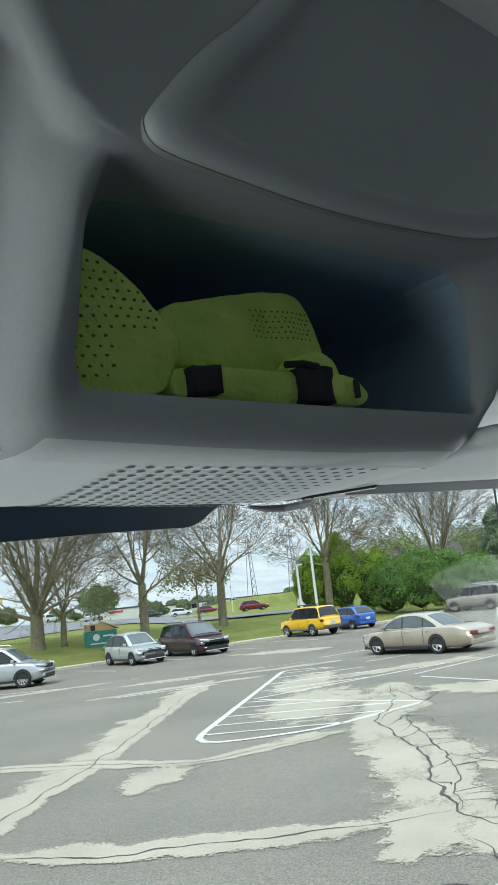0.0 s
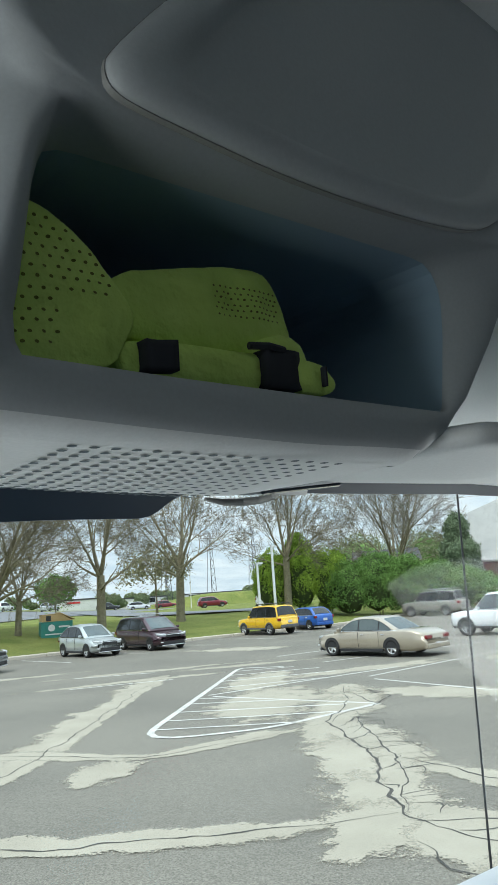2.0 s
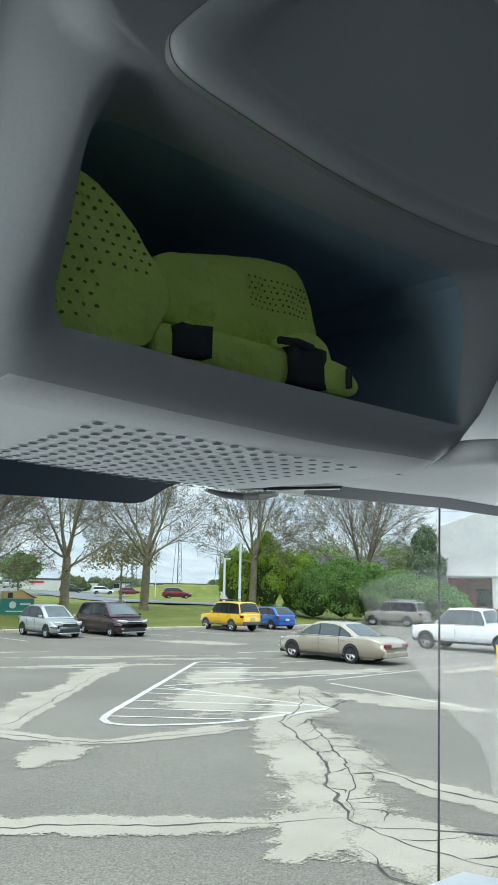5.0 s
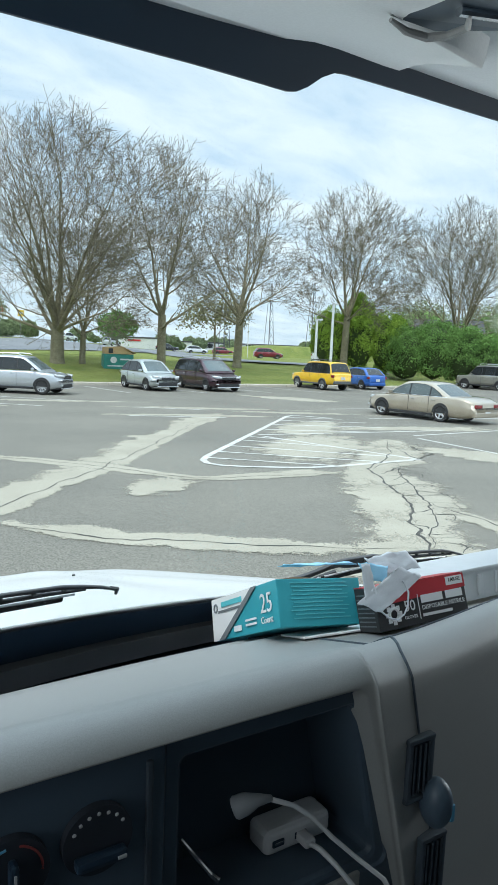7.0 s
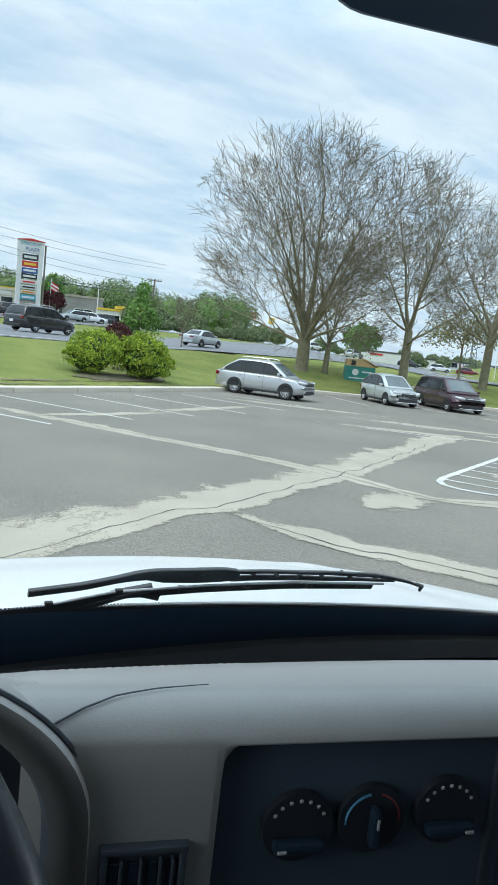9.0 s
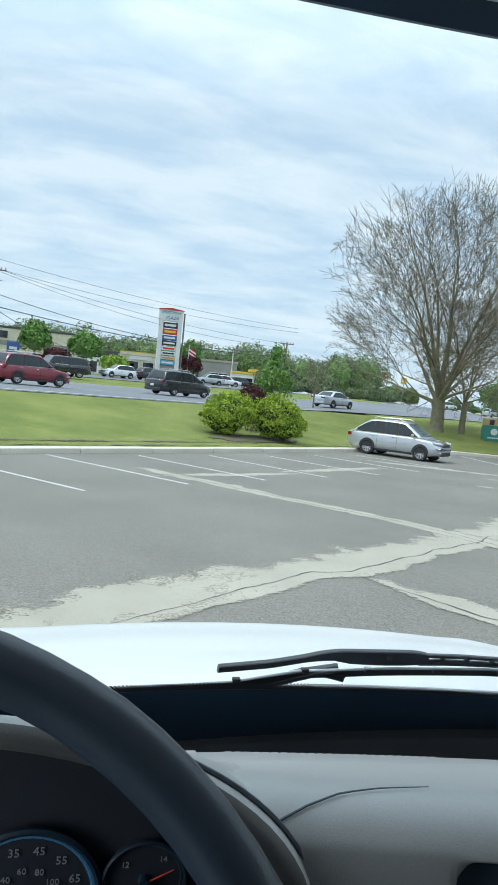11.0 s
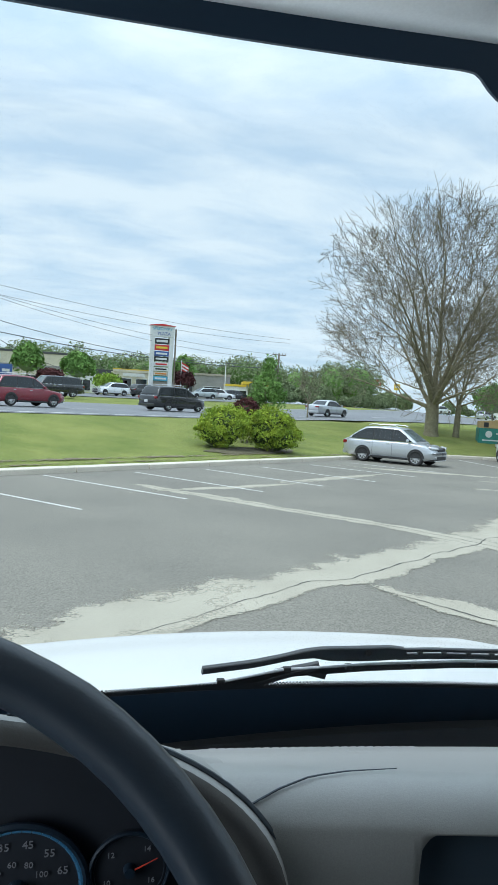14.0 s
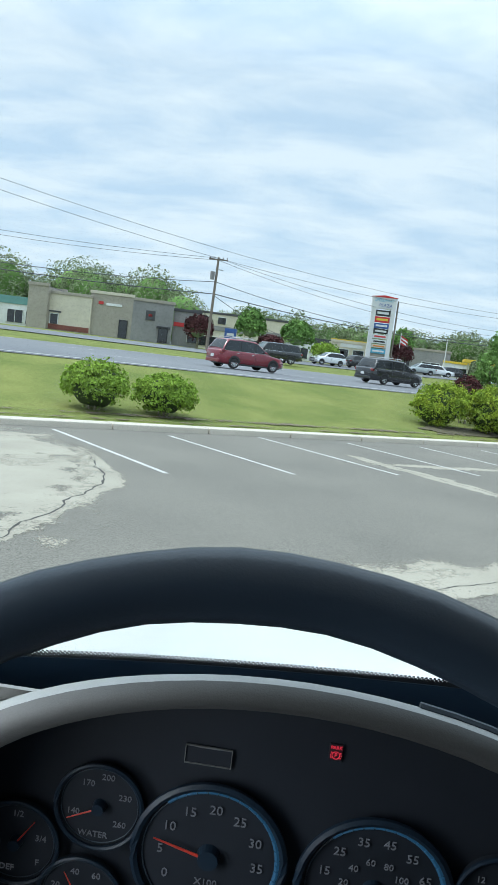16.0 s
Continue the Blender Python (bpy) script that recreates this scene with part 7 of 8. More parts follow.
car("beige_sedan", "beige four-door sedan standing in the open lot", 23.75, 16.5, 3, "paint_beige", 5.08, 1.85, 1.44, 2.81, 0.33, [(-2.5, 0.84), (-2.3, 0.95), (-1.6, 0.97), (-1.2, 0.94), (0.85, 0.91), (1.1, 0.88), (1.9, 0.80), (2.2, 0.66)], (1.30, 0.40, -0.80, -1.75), belt=0.92, hatch=False, glass="car_glass", doors=(0.10, -0.85), nose=0.66, clear=0.2)
car("taupe_suv", "taupe full-size sport utility car beside a hedge", 50.9, 29.5, 358, "paint_taupe", 5.04, 2.0, 1.88, 2.95, 0.39, [(-2.4, 1.12), (1.0, 1.10), (1.3, 1.08), (2.1, 1.02), (2.4, 0.85)], (1.25, 0.6, -2.10, -2.40), belt=1.10, rails=True, doors=(0.1, -0.95), nose=0.88, clear=0.3)
car("white_pickup", "white pickup truck with extended cab and chrome grille", 32.5, 14.9, 2, "paint_white", 5.90, 2.0, 1.92, 3.68, 0.40, [(-2.9, 1.22), (-1.3, 1.22), (-1.25, 1.14), (1.4, 1.14), (1.6, 1.14), (2.5, 1.08), (2.75, 0.9)], (1.45, 0.75, -0.85, -1.15), category="pickup truck", belt=1.16, doors=(0.35, -0.5), nose=0.92, clear=0.34, front=0.92, glass="car_glass")
car("red_suv", "dark red sport utility car driving on the main road", -3.9, 42.1, 52, "paint_red", 4.52, 1.84, 1.68, 2.69, 0.345, SUV, (1.05, 0.15, -1.75, -2.15), belt=1.0, rails=True, spokes=10, doors=(0.05, -0.95), nose=0.78, z=height(-3.9, 42.1) + 0.06)
car("black_minivan", "black minivan driving on the main road", 5.6, 51.4, 52, "paint_black", 5.10, 1.98, 1.72, 3.0, 0.35, [(-2.6, 1.06), (1.0, 1.03), (1.35, 0.98), (1.95, 0.86), (2.3, 0.70)], (1.45, 0.35, -2.15, -2.50), belt=1.04, rails=True, doors=(0.35, -0.85), nose=0.78, z=height(5.6, 51.4) + 0.06)
car("silver_sedan", "silver sedan on the main road", 20.6, 61.6, 52, "paint_silver", 4.80, 1.82, 1.45, 2.75, 0.32, [(-2.3, 1.0), (-1.6, 1.02), (-1.2, 0.94), (0.85, 0.91), (1.1, 0.88), (1.9, 0.78), (2.2, 0.64)], (1.15, 0.15, -0.95, -1.70), belt=0.92, hatch=False, doors=(0.10, -0.85), nose=0.66, z=height(20.6, 61.6) + 0.06)
car("black_pickup", "black crew-cab pickup with a covered bed on the frontage road", -4.0, 70.3, 240, "paint_black", 5.8, 2.0, 1.95, 3.6, 0.42, [(-2.9, 1.25), (1.4, 1.16), (1.6, 1.16), (2.5, 1.12), (2.75, 0.95)], (1.5, 0.8, -2.6, -2.8), category="pickup truck", belt=1.16, doors=(0.35, -0.7), nose=0.95, clear=0.36, z=height(-4.0, 70.3) + 0.06)
car("maroon_crossover", "maroon crossover parked by the side street", 75.0, 80.5, 120, "paint_red", 4.4, 1.8, 1.6, 2.65, 0.34, SUV, (1.05, 0.15, -1.7, -2.1), belt=1.0, doors=(0.05, -0.95), z=height(75, 80.5) + 0.0)
FAR_CARS = [("white_car", 2.0, 88.5, 238, "paint_white", "white sport utility car far beyond the road"), ("dark_car", 6.5, 92.0, 60, "paint_black", "dark car before the shops"), ("grey_car", 15.5, 104.0, 250, "paint_grey", "grey car parked by the shops"), ("white_car", 19.0, 108.0, 100, "paint_white", "white car parked by the shops"), ("dark_car", 22.0, 111.0, 80, "paint_black", "black car parked by the shops"), ("silver_car", -6.4, 101.0, 250, "paint_silver", "silver car parked near street trees"), ("white_car", 62.0, 120.0, 60, "paint_white", "white van far along the road"), ("silver_car", 70.0, 118.0, 60, "paint_silver", "silver car far along the road"), ("dark_car", 84.0, 120.0, 120, "paint_black", "dark car in a far parking lot"), ("white_car", 90.0, 118.0, 120, "paint_white", "white car in a far parking lot"), ("red_car", 97.0, 118.0, 120, "paint_red", "red car in a far parking lot"), ("white_car", 54.5, 50.2, 60, "paint_white", "white car behind the yellow off-road car")]
for nm, fx, fy, faz, fp, fl in FAR_CARS:
    car(nm, fl, fx, fy, faz, fp, 4.6, 1.8, 1.58, 2.7, 0.34, SUV, (1.05, 0.15, -1.7, -2.15), belt=0.98, doors=(0.05, -0.95), z=height(fx, fy) + 0.04)

# a bollard at the lot's edge
bollard = thing("bollard", pose(23.0, 9.7, 0), "yellow painted steel bollard on the lot", "bollard")
bm = bmesh.new()
drum(bm, (0, 0, 0), (0, 0, 0.95), 0.09, n=16)
bmesh.ops.create_uvsphere(bm, u_segments=16, v_segments=8, radius=0.09, matrix=Matrix.Translation((0, 0, 0.95)) @ Matrix.Diagonal((1, 1, 0.5, 1)))
part("post", bm, M["hazard_yellow"], bollard, smooth=True)
bm = drum(bmesh.new(), (0, 0, 0), (0, 0, 0.03), 0.13, n=16)
part("foot", bm, M["concrete"], bollard)


# ---- trees, shrubs and hedges ----
def bare_tree(x, y, label, seed, trunk_h, trunk_r, top, radius, stems, leader=0.3, lean=0.0, depth=4):
    """A bare spring tree: tapered trunk, spreading limbs held within a rounded crown, thousands of fine twigs."""
    ob = thing("bare_tree", pose(x, y, height(x, y)), label, "tree", "row of bare trees along the grass")
    rnd = random.Random(seed)
    big_v, big_f, tw_v, tw_f, tips = [], [], [], [], []
    mid = Vector((lean, 0, trunk_h * 0.6 + (top - trunk_h * 0.6) * 0.46))
    rz = top - mid.z

    def limb(a, b, r0, r1, sides, fine):
        v, f = (tw_v, tw_f) if fine else (big_v, big_f)
        q = (b - a).to_track_quat("Z", "Y")
        s = len(v)
        for p, r in ((a, r0), (b, r1)):
            for k in range(sides):
                t = 2 * math.pi * k / sides
                v.append(tuple(p + q @ Vector((math.cos(t) * r, math.sin(t) * r, 0))))
        for k in range(sides):
            f.append((s + k, s + (k + 1) % sides, s + sides + (k + 1) % sides, s + sides + k))

    def beyond(p):
        e = p - mid
        wob = 1 + 0.22 * noise.noise((p.x * 0.35 + seed, p.y * 0.35, p.z * 0.35))
        return (e.x / radius) ** 2 + (e.y / radius) ** 2 + (e.z / rz) ** 2 > wob * wob

    def grow(p, d, length, r, level):
        steps_n = (8, 5, 4, 3, 3, 2)[level]
        bend = (0.06, 0.10, 0.15, 0.22, 0.26, 0.3)[level]
        q, rr = p, r
        for s in range(steps_n):
            d = (d + Vector((rnd.gauss(0, bend), rnd.gauss(0, bend), rnd.gauss(0.02 if level == 0 else 0.0, bend * 0.8)))).normalized()
            nq = q + d * (length / steps_n)
            nr = max(rr * ((0.83, 0.80)[level] if level < 2 else 0.78), 0.0095)
            limb(q, nq, rr, nr, 7 if level < 1 else (5 if level < 2 else 3), level >= 3)
            q, rr = nq, nr
            if beyond(q):
                tips.append(q)
                return
            if level < depth and (s > 0 or level > 1):
                for _ in range((1, 1, rnd.random() < 0.86, 1 + (rnd.random() < 0.70), 1)[level]):
                    side = d.cross(Vector((rnd.gauss(0, 1), rnd.gauss(0, 1), rnd.gauss(0, 1)))).normalized()
                    away = (q - Vector((0, 0, mid.z * 0.6))).normalized()
                    nd = (d * 0.80 + side * rnd.uniform(0.50, 0.95) + away * 0.22 + Vector((0, 0, 0.10))).normalized()
                    grow(q, nd, length * rnd.uniform(0.45, 0.70), max(rr * rnd.uniform(0.42, 0.62), 0.010), level + 1)
        if level < depth:
            grow(q, d, length * 0.6, rr * 0.9, level + 1)
        else:
            tips.append(q)

    limb(Vector((0, 0, -0.25)), Vector((0, 0, 0.35)), trunk_r * 1.30, trunk_r * 1.08, 10, False)
    knee, head = Vector((lean * 0.4, 0, trunk_h * 0.6)), Vector((lean * 0.7, 0.0, trunk_h))
    limb(Vector((0, 0, 0.35)), knee, trunk_r * 1.08, trunk_r, 10, False)
    limb(knee, head, trunk_r, trunk_r * 0.9, 10, False)
    span_up = top - trunk_h
    for s in range(stems):
        a = 2.4 * s + rnd.uniform(-0.3, 0.3)
        tilt = leader + (1.42 - leader) * (s / max(stems - 1, 1)) ** 1.1
        nd = Vector((math.cos(a) * math.sin(tilt), math.sin(a) * math.sin(tilt), math.cos(tilt)))
        start = head - Vector((0, 0, trunk_h * 0.35 * rnd.random() * (s / stems))) if s else head
        grow(start, nd, span_up * (0.62 - 0.24 * s / stems), trunk_r * (0.62 - 0.34 * s / stems), 0)
    raw("trunk", big_v, big_f, M["bark"], ob, smooth=True)
    tagged(raw("twig_crown", tw_v, tw_f, M["twig"], ob), kind="stuff")
    bv, bf = [], []
    for t in tips:
        if rnd.random() < 0.3:
            continue
        s = len(bv)
        c = t + Vector((rnd.gauss(0, 0.04), rnd.gauss(0, 0.04), rnd.gauss(0, 0.04)))
        u = Vector((rnd.gauss(0, 1), rnd.gauss(0, 1), rnd.gauss(0, 1))).normalized() * 0.032
        w = u.cross(Vector((rnd.gauss(0, 1), rnd.gauss(0, 1), rnd.gauss(0, 1)))).normalized() * 0.022
        bv += [tuple(c - u), tuple(c + w), tuple(c + u), tuple(c - w)]
        bf.append((s, s + 1, s + 2, s + 3))
    tagged(raw("bud_cover", bv, bf, M["bud"], ob), kind="stuff")


bare_tree(22.4, 44.9, "large bare tree with many stems fanning from a short trunk", 11, 2.2, 0.44, 16.1, 8.8, 12, 0.12)
bare_tree(24.1, 44.6, "slimmer bare tree close behind a larger one", 23, 2.2, 0.20, 10.5, 4.2, 6, 0.2, 0.1)
bare_tree(28.4, 41.4, "tall bare tree with a forked pale trunk", 31, 3.9, 0.29, 15.6, 5.8, 8, 0.2)
bare_tree(36.6, 42.9, "bare tree with a straight trunk and open crown", 48, 4.0, 0.32, 14.9, 6.0, 8, 0.08, 0.2)
bare_tree(45.6, 39.8, "bare tree before a green hedge", 59, 4.6, 0.30, 14.4, 6.2, 8, 0.1, 0.25)
bare_tree(63.4, 40.4, "wide bare tree behind the hedge with upswept limbs", 67, 3.8, 0.40, 16.4, 9.6, 12, 0.2)
bare_tree(17.0, 56.0, "small bare sapling on the grass bank", 71, 1.2, 0.06, 4.2, 1.4, 4, 0.2, depth=3)


def leaves(name, blobs, n, size, material, parent, seed, fluff=0.25, droop=0.0):
    """A mass of small folded leaves spread over lumpy ellipsoids (centre, radii)."""
    rs = np.random.RandomState(seed)
    vol = np.array([b[1][0] * b[1][1] + b[1][0] * b[1][2] for b in blobs])
    pick = rs.choice(len(blobs), n, p=vol / vol.sum())
    cen = np.array([b[0] for b in blobs])[pick]
    rad = np.array([b[1] for b in blobs])[pick]
    d = rs.normal(size=(n, 3))
    d[:, 2] = np.where(d[:, 2] < -0.45, -d[:, 2] * 0.6, d[:, 2])
    d /= np.linalg.norm(d, axis=1)[:, None]
    lump = 1 + 0.16 * np.sin(d[:, 0] * 7 + pick) * np.cos(d[:, 1] * 6 + d[:, 2] * 5) + 0.08 * np.sin(d[:, 0] * 17) * np.sin(d[:, 2] * 15 + d[:, 1] * 13)
    p = cen + d * rad * (lump * (1 - fluff * rs.rand(n) ** 2))[:, None]
    nrm = d / rad
    nrm /= np.linalg.norm(nrm, axis=1)[:, None]
    nrm += rs.normal(scale=0.55, size=(n, 3))
    nrm /= np.linalg.norm(nrm, axis=1)[:, None]
    u = np.cross(nrm, rs.normal(size=(n, 3)))
    u /= np.linalg.norm(u, axis=1)[:, None]
    w = np.cross(nrm, u)
    s = size * (0.6 + 0.8 * rs.rand(n))[:, None]
    quad = np.stack([p - u * s, p + w * s * 0.5 + nrm * s * 0.25, p + u * s, p - w * s * 0.5 + nrm * s * 0.25], 1).reshape(-1, 3)
    faces = np.arange(4 * n).reshape(-1, 4)
    return raw(name, quad.tolist(), faces.tolist(), material, parent)


# solid filling under the leaves; its dark default colour paints the shade in there
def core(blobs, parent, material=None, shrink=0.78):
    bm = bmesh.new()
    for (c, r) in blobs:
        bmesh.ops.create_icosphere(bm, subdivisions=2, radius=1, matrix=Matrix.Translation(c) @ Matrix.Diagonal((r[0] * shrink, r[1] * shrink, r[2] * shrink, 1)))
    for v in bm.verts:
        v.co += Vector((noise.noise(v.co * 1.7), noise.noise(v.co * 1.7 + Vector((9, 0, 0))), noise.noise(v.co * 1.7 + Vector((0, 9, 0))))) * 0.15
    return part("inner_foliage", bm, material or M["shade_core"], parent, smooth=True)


def bush(name, x, y, blobs, n, size, mat_name, label, category="bush", seed=1, group=""):
    ob = thing(name, pose(x, y, height(x, y)), label, category, group)
    rnd = random.Random(seed * 7 + 1)
    clumps = []
    for c, r in blobs:
        for _ in range(int(16 + 9 * (r[0] + r[1]))):
            d = Vector((rnd.gauss(0, 1), rnd.gauss(0, 1), rnd.gauss(0.25, 0.8))).normalized()
            k = rnd.uniform(0.20, 0.34)
            clumps.append((tuple(Vector(c) + Vector((d.x * r[0], d.y * r[1], d.z * r[2])) * 0.80), (r[0] * k, r[1] * k, r[2] * k * 0.8)))
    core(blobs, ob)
    blobs = [b for b in blobs] + [b for b in clumps if b[0][2] > 0.15]
    leaves("leaves", blobs, n, size, M[mat_name], ob, seed)
    bm = bmesh.new()
    for k in range(4):
        a = k * 1.7
        drum(bm, (0.12 * math.cos(a), 0.12 * math.sin(a), -0.1), (0.3 * math.cos(a), 0.3 * math.sin(a), 0.6), 0.03, 0.02, 6)
    part("stems", bm, M["bark"], ob)
    return ob


bush("round_shrub", 5.75, 32.2, [((0, 0, 0.95), (1.2, 1.15, 1.0)), ((-0.35, -0.1, 0.7), (0.95, 0.95, 0.75)), ((0.4, 0.3, 1.1), (0.85, 0.8, 0.85))], 15000, 0.055, "leaf_lime", "dense yellow-green shrub in a mulch bed by the kerb", seed=3, group="clipped shrubs on the verge")
bush("round_shrub", 8.0, 32.6, [((0, 0, 1.0), (1.2, 1.1, 1.1)), ((0.55, -0.1, 0.7), (0.95, 0.9, 0.75))], 14000, 0.055, "leaf_lime", "dense green shrub in a mulch bed beside a yellower one", seed=4, group="clipped shrubs on the verge")
bush("round_shrub", -6.50, 21.4, [((0, 0, 0.72), (0.98, 0.95, 0.8))], 9000, 0.05, "leaf_fresh", "clipped round green shrub alone on the verge", seed=5, group="clipped shrubs on the verge")
bush("round_shrub", -4.62, 22.6, [((0, 0, 0.62), (1.0, 0.9, 0.66))], 9000, 0.05, "leaf_fresh", "clipped low round green shrub on the verge", seed=6, group="clipped shrubs on the verge")
bush("red_shrub", 7.3, 34.8, [((0, 0, 1.25), (0.75, 0.7, 1.0))], 2600, 0.07, "leaf_red", "dark red-leaved shrub behind the green shrubs", seed=7)


def leafy_tree(name, x, y, tall, blobs, n, size, mat_name, label, seed, trunk=0.14, inner=True):
    ob = thing(name, pose(x, y, height(x, y)), label, "tree")
    bm = bmesh.new()
    low = min(b[0][2] - b[1][2] for b in blobs)
    tube(bm, [(0, 0, -0.2), (0.03, 0, max(low, 0.4) * 0.6), (0, 0.04, max(low, 0.4) + 0.5), (0.05, 0, tall * 0.6)], [trunk * 1.4, trunk, trunk * 0.85, trunk * 0.35], 8)
    for k in range(6):
        a = k * 1.05
        drum(bm, (0, 0, tall * (0.3 + 0.05 * k)), (math.cos(a) * tall * 0.16, math.sin(a) * tall * 0.16, tall * (0.45 + 0.06 * k)), trunk * 0.4, trunk * 0.15, 5)
    part("trunk", bm, M["bark"], ob)
    if inner:
        core(blobs, ob, M["leaf_pine"], 0.6)
    leaves("crown", blobs, n, size, M[mat_name], ob, seed, fluff=0.5)
    return ob


leafy_tree("young_tree", 8.5, 35.6, 4.4, [((0, 0, 2.6), (0.75, 0.75, 1.2)), ((0.1, 0, 3.8), (0.4, 0.4, 0.7)), ((-0.5, 0.2, 2.0), (0.5, 0.5, 0.7)), ((0.5, -0.1, 2.2), (0.55, 0.5, 0.9))], 3000, 0.075, "leaf_green", "young green tree rising behind the shrubs", 8, 0.06, inner=False)
leafy_tree("street_tree", -8.4, 95.2, 6.0, [((0, 0, 3.4), (2.0, 2.0, 2.0)), ((0, 0, 4.6), (1.3, 1.3, 1.4))], 2600, 0.24, "leaf_green", "round green street tree by the shops", 9)
leafy_tree("street_tree", -2.2, 95.5, 5.4, [((0, 0, 3.0), (2.3, 2.3, 1.9)), ((0.2, 0, 4.0), (1.5, 1.5, 1.2))], 2600, 0.24, "leaf_green", "spreading green street tree by the shops", 10)
leafy_tree("street_tree", 12.5, 104.0, 6.6, [((0, 0, 3.4), (1.6, 1.6, 2.6))], 2200, 0.24, "leaf_green", "green tree behind the pylon sign", 12)
leafy_tree("red_tree", 11.9, 97.8, 4.2, [((0, 0, 2.3), (1.5, 1.5, 1.5))], 1700, 0.2, "leaf_red", "dark red-leaved tree by the pylon sign", 13)
leafy_tree("red_tree", -5.4, 93.0, 3.6, [((0, 0, 1.7), (1.7, 1.5, 1.1))], 1600, 0.2, "leaf_red", "dark red-leaved tree by the parking bays", 14)
leafy_tree("red_tree", -14.0, 87.2, 4.6, [((0, 0, 2.3), (1.8, 1.6, 1.7))], 1800, 0.2, "leaf_red", "dark red-leaved tree by the utility pole", 15)
leafy_tree("street_tree", 1.6, 92.4, 3.4, [((0, 0, 1.5), (1.8, 1.6, 1.2))], 1500, 0.2, "leaf_fresh", "low green street tree by the frontage road", 16)

# right-hand hedges
bush("arborvitae_hedge", 47.6, 40.0, [((-1.5, 1.8, 2.6), (1.7, 1.7, 2.9)), ((0, 0, 2.9), (1.8, 1.8, 3.3)), ((1.6, -1.9, 2.4), (1.8, 1.8, 2.9)), ((0.2, 0.2, 4.8), (1.3, 1.3, 1.9))], 60000, 0.075, "leaf_fresh", "tall fresh-green hedge behind the parked cars", "hedge", 20)
bush("dark_hedge", 51.2, 34.6, [((-1.6, 1.9, 2.2), (1.9, 1.9, 2.6)), ((0.0, 0.2, 2.5), (2.1, 2.1, 2.8)), ((1.5, -1.7, 2.3), (2.1, 2.1, 2.6)), ((2.7, -3.7, 2.0), (2.1, 2.0, 2.4)), ((3.9, -5.6, 1.7), (1.9, 1.9, 2.0)), ((5.0, -7.2, 1.3), (1.6, 1.6, 1.6))], 75000, 0.075, "leaf_green", "broad dark-green hedge of shrubs beside the lot", "hedge", 21)
leafy_tree("evergreen_tree", 57.4, 30.2, 8.2, [((0, 0, 2.4), (2.1, 2.1, 2.0)), ((0, 0, 4.6), (1.7, 1.7, 1.9)), ((0, 0, 6.6), (1.1, 1.1, 1.7))], 16000, 0.11, "leaf_pine", "dull-green pine tree beside the brick building", 22, 0.2)
leafy_tree("blossoming_tree", 42.0, 52.5, 7.0, [((0, 0, 4.2), (3.2, 3.0, 2.4)), ((-1.6, 0.4, 3.4), (2.0, 2.0, 1.7)), ((1.8, 0, 3.6), (1.9, 2.0, 1.8))], 2600, 0.13, "bud", "small tree just coming into pale leaf", 24, 0.12, inner=False)
leafy_tree("street_tree", 47.0, 78.0, 5.2, [((0, 0, 2.6), (2.4, 2.2, 2.2))], 2600, 0.2, "leaf_green", "round green tree beyond the main road", 25)


def woods(x0, y0, x1, y1, n, low, high, seed, mat_name="leaf_far", label="far belt of green trees"):
    """A far belt of trees, beyond counting."""
    rs = random.Random(seed)
    blobs = []
    for k in range(n):
        u = (k + rs.random() * 0.7) / n
        x, y = x0 + (x1 - x0) * u, y0 + (y1 - y0) * u + rs.uniform(-4, 4)
        h = rs.uniform(low, high)
        z = height(x, y)
        blobs.append(((x, y, z + h * 0.52), (h * rs.uniform(0.35, 0.6), h * rs.uniform(0.35, 0.6), h * 0.5)))
        blobs.append(((x + rs.uniform(-2, 2), y, z + h * 0.3), (h * 0.5, h * 0.45, h * 0.34)))
    ob = tagged(new("tree_belt"), label, "trees", kind="stuff")
    core(blobs, ob, M["leaf_green"], 0.74)
    leaves("leaves", blobs, n * 3400, 0.24, M[mat_name], ob, seed, fluff=0.35)


woods(-75, 118, -20, 128, 14, 8, 13, 31)
woods(-18, 150, 60, 150, 20, 7, 10, 32)
woods(24, 108, 58, 132, 13, 1.6, 3.4, 33, "leaf_far", "belt of green trees beyond the main road")
woods(60, 170, 150, 175, 16, 2.6, 4.6, 34)
woods(105, 150, 210, 110, 16, 2.2, 4.0, 35)
woods(110, 75, 120, 20, 12, 7, 11, 36)


# ---- poles, wires, signs, buildings ----
def ground_pose(x, y, turn=0.0, dz=0.0):
    return pose(x, y, height(x, y) + dz, 0, 0, turn)


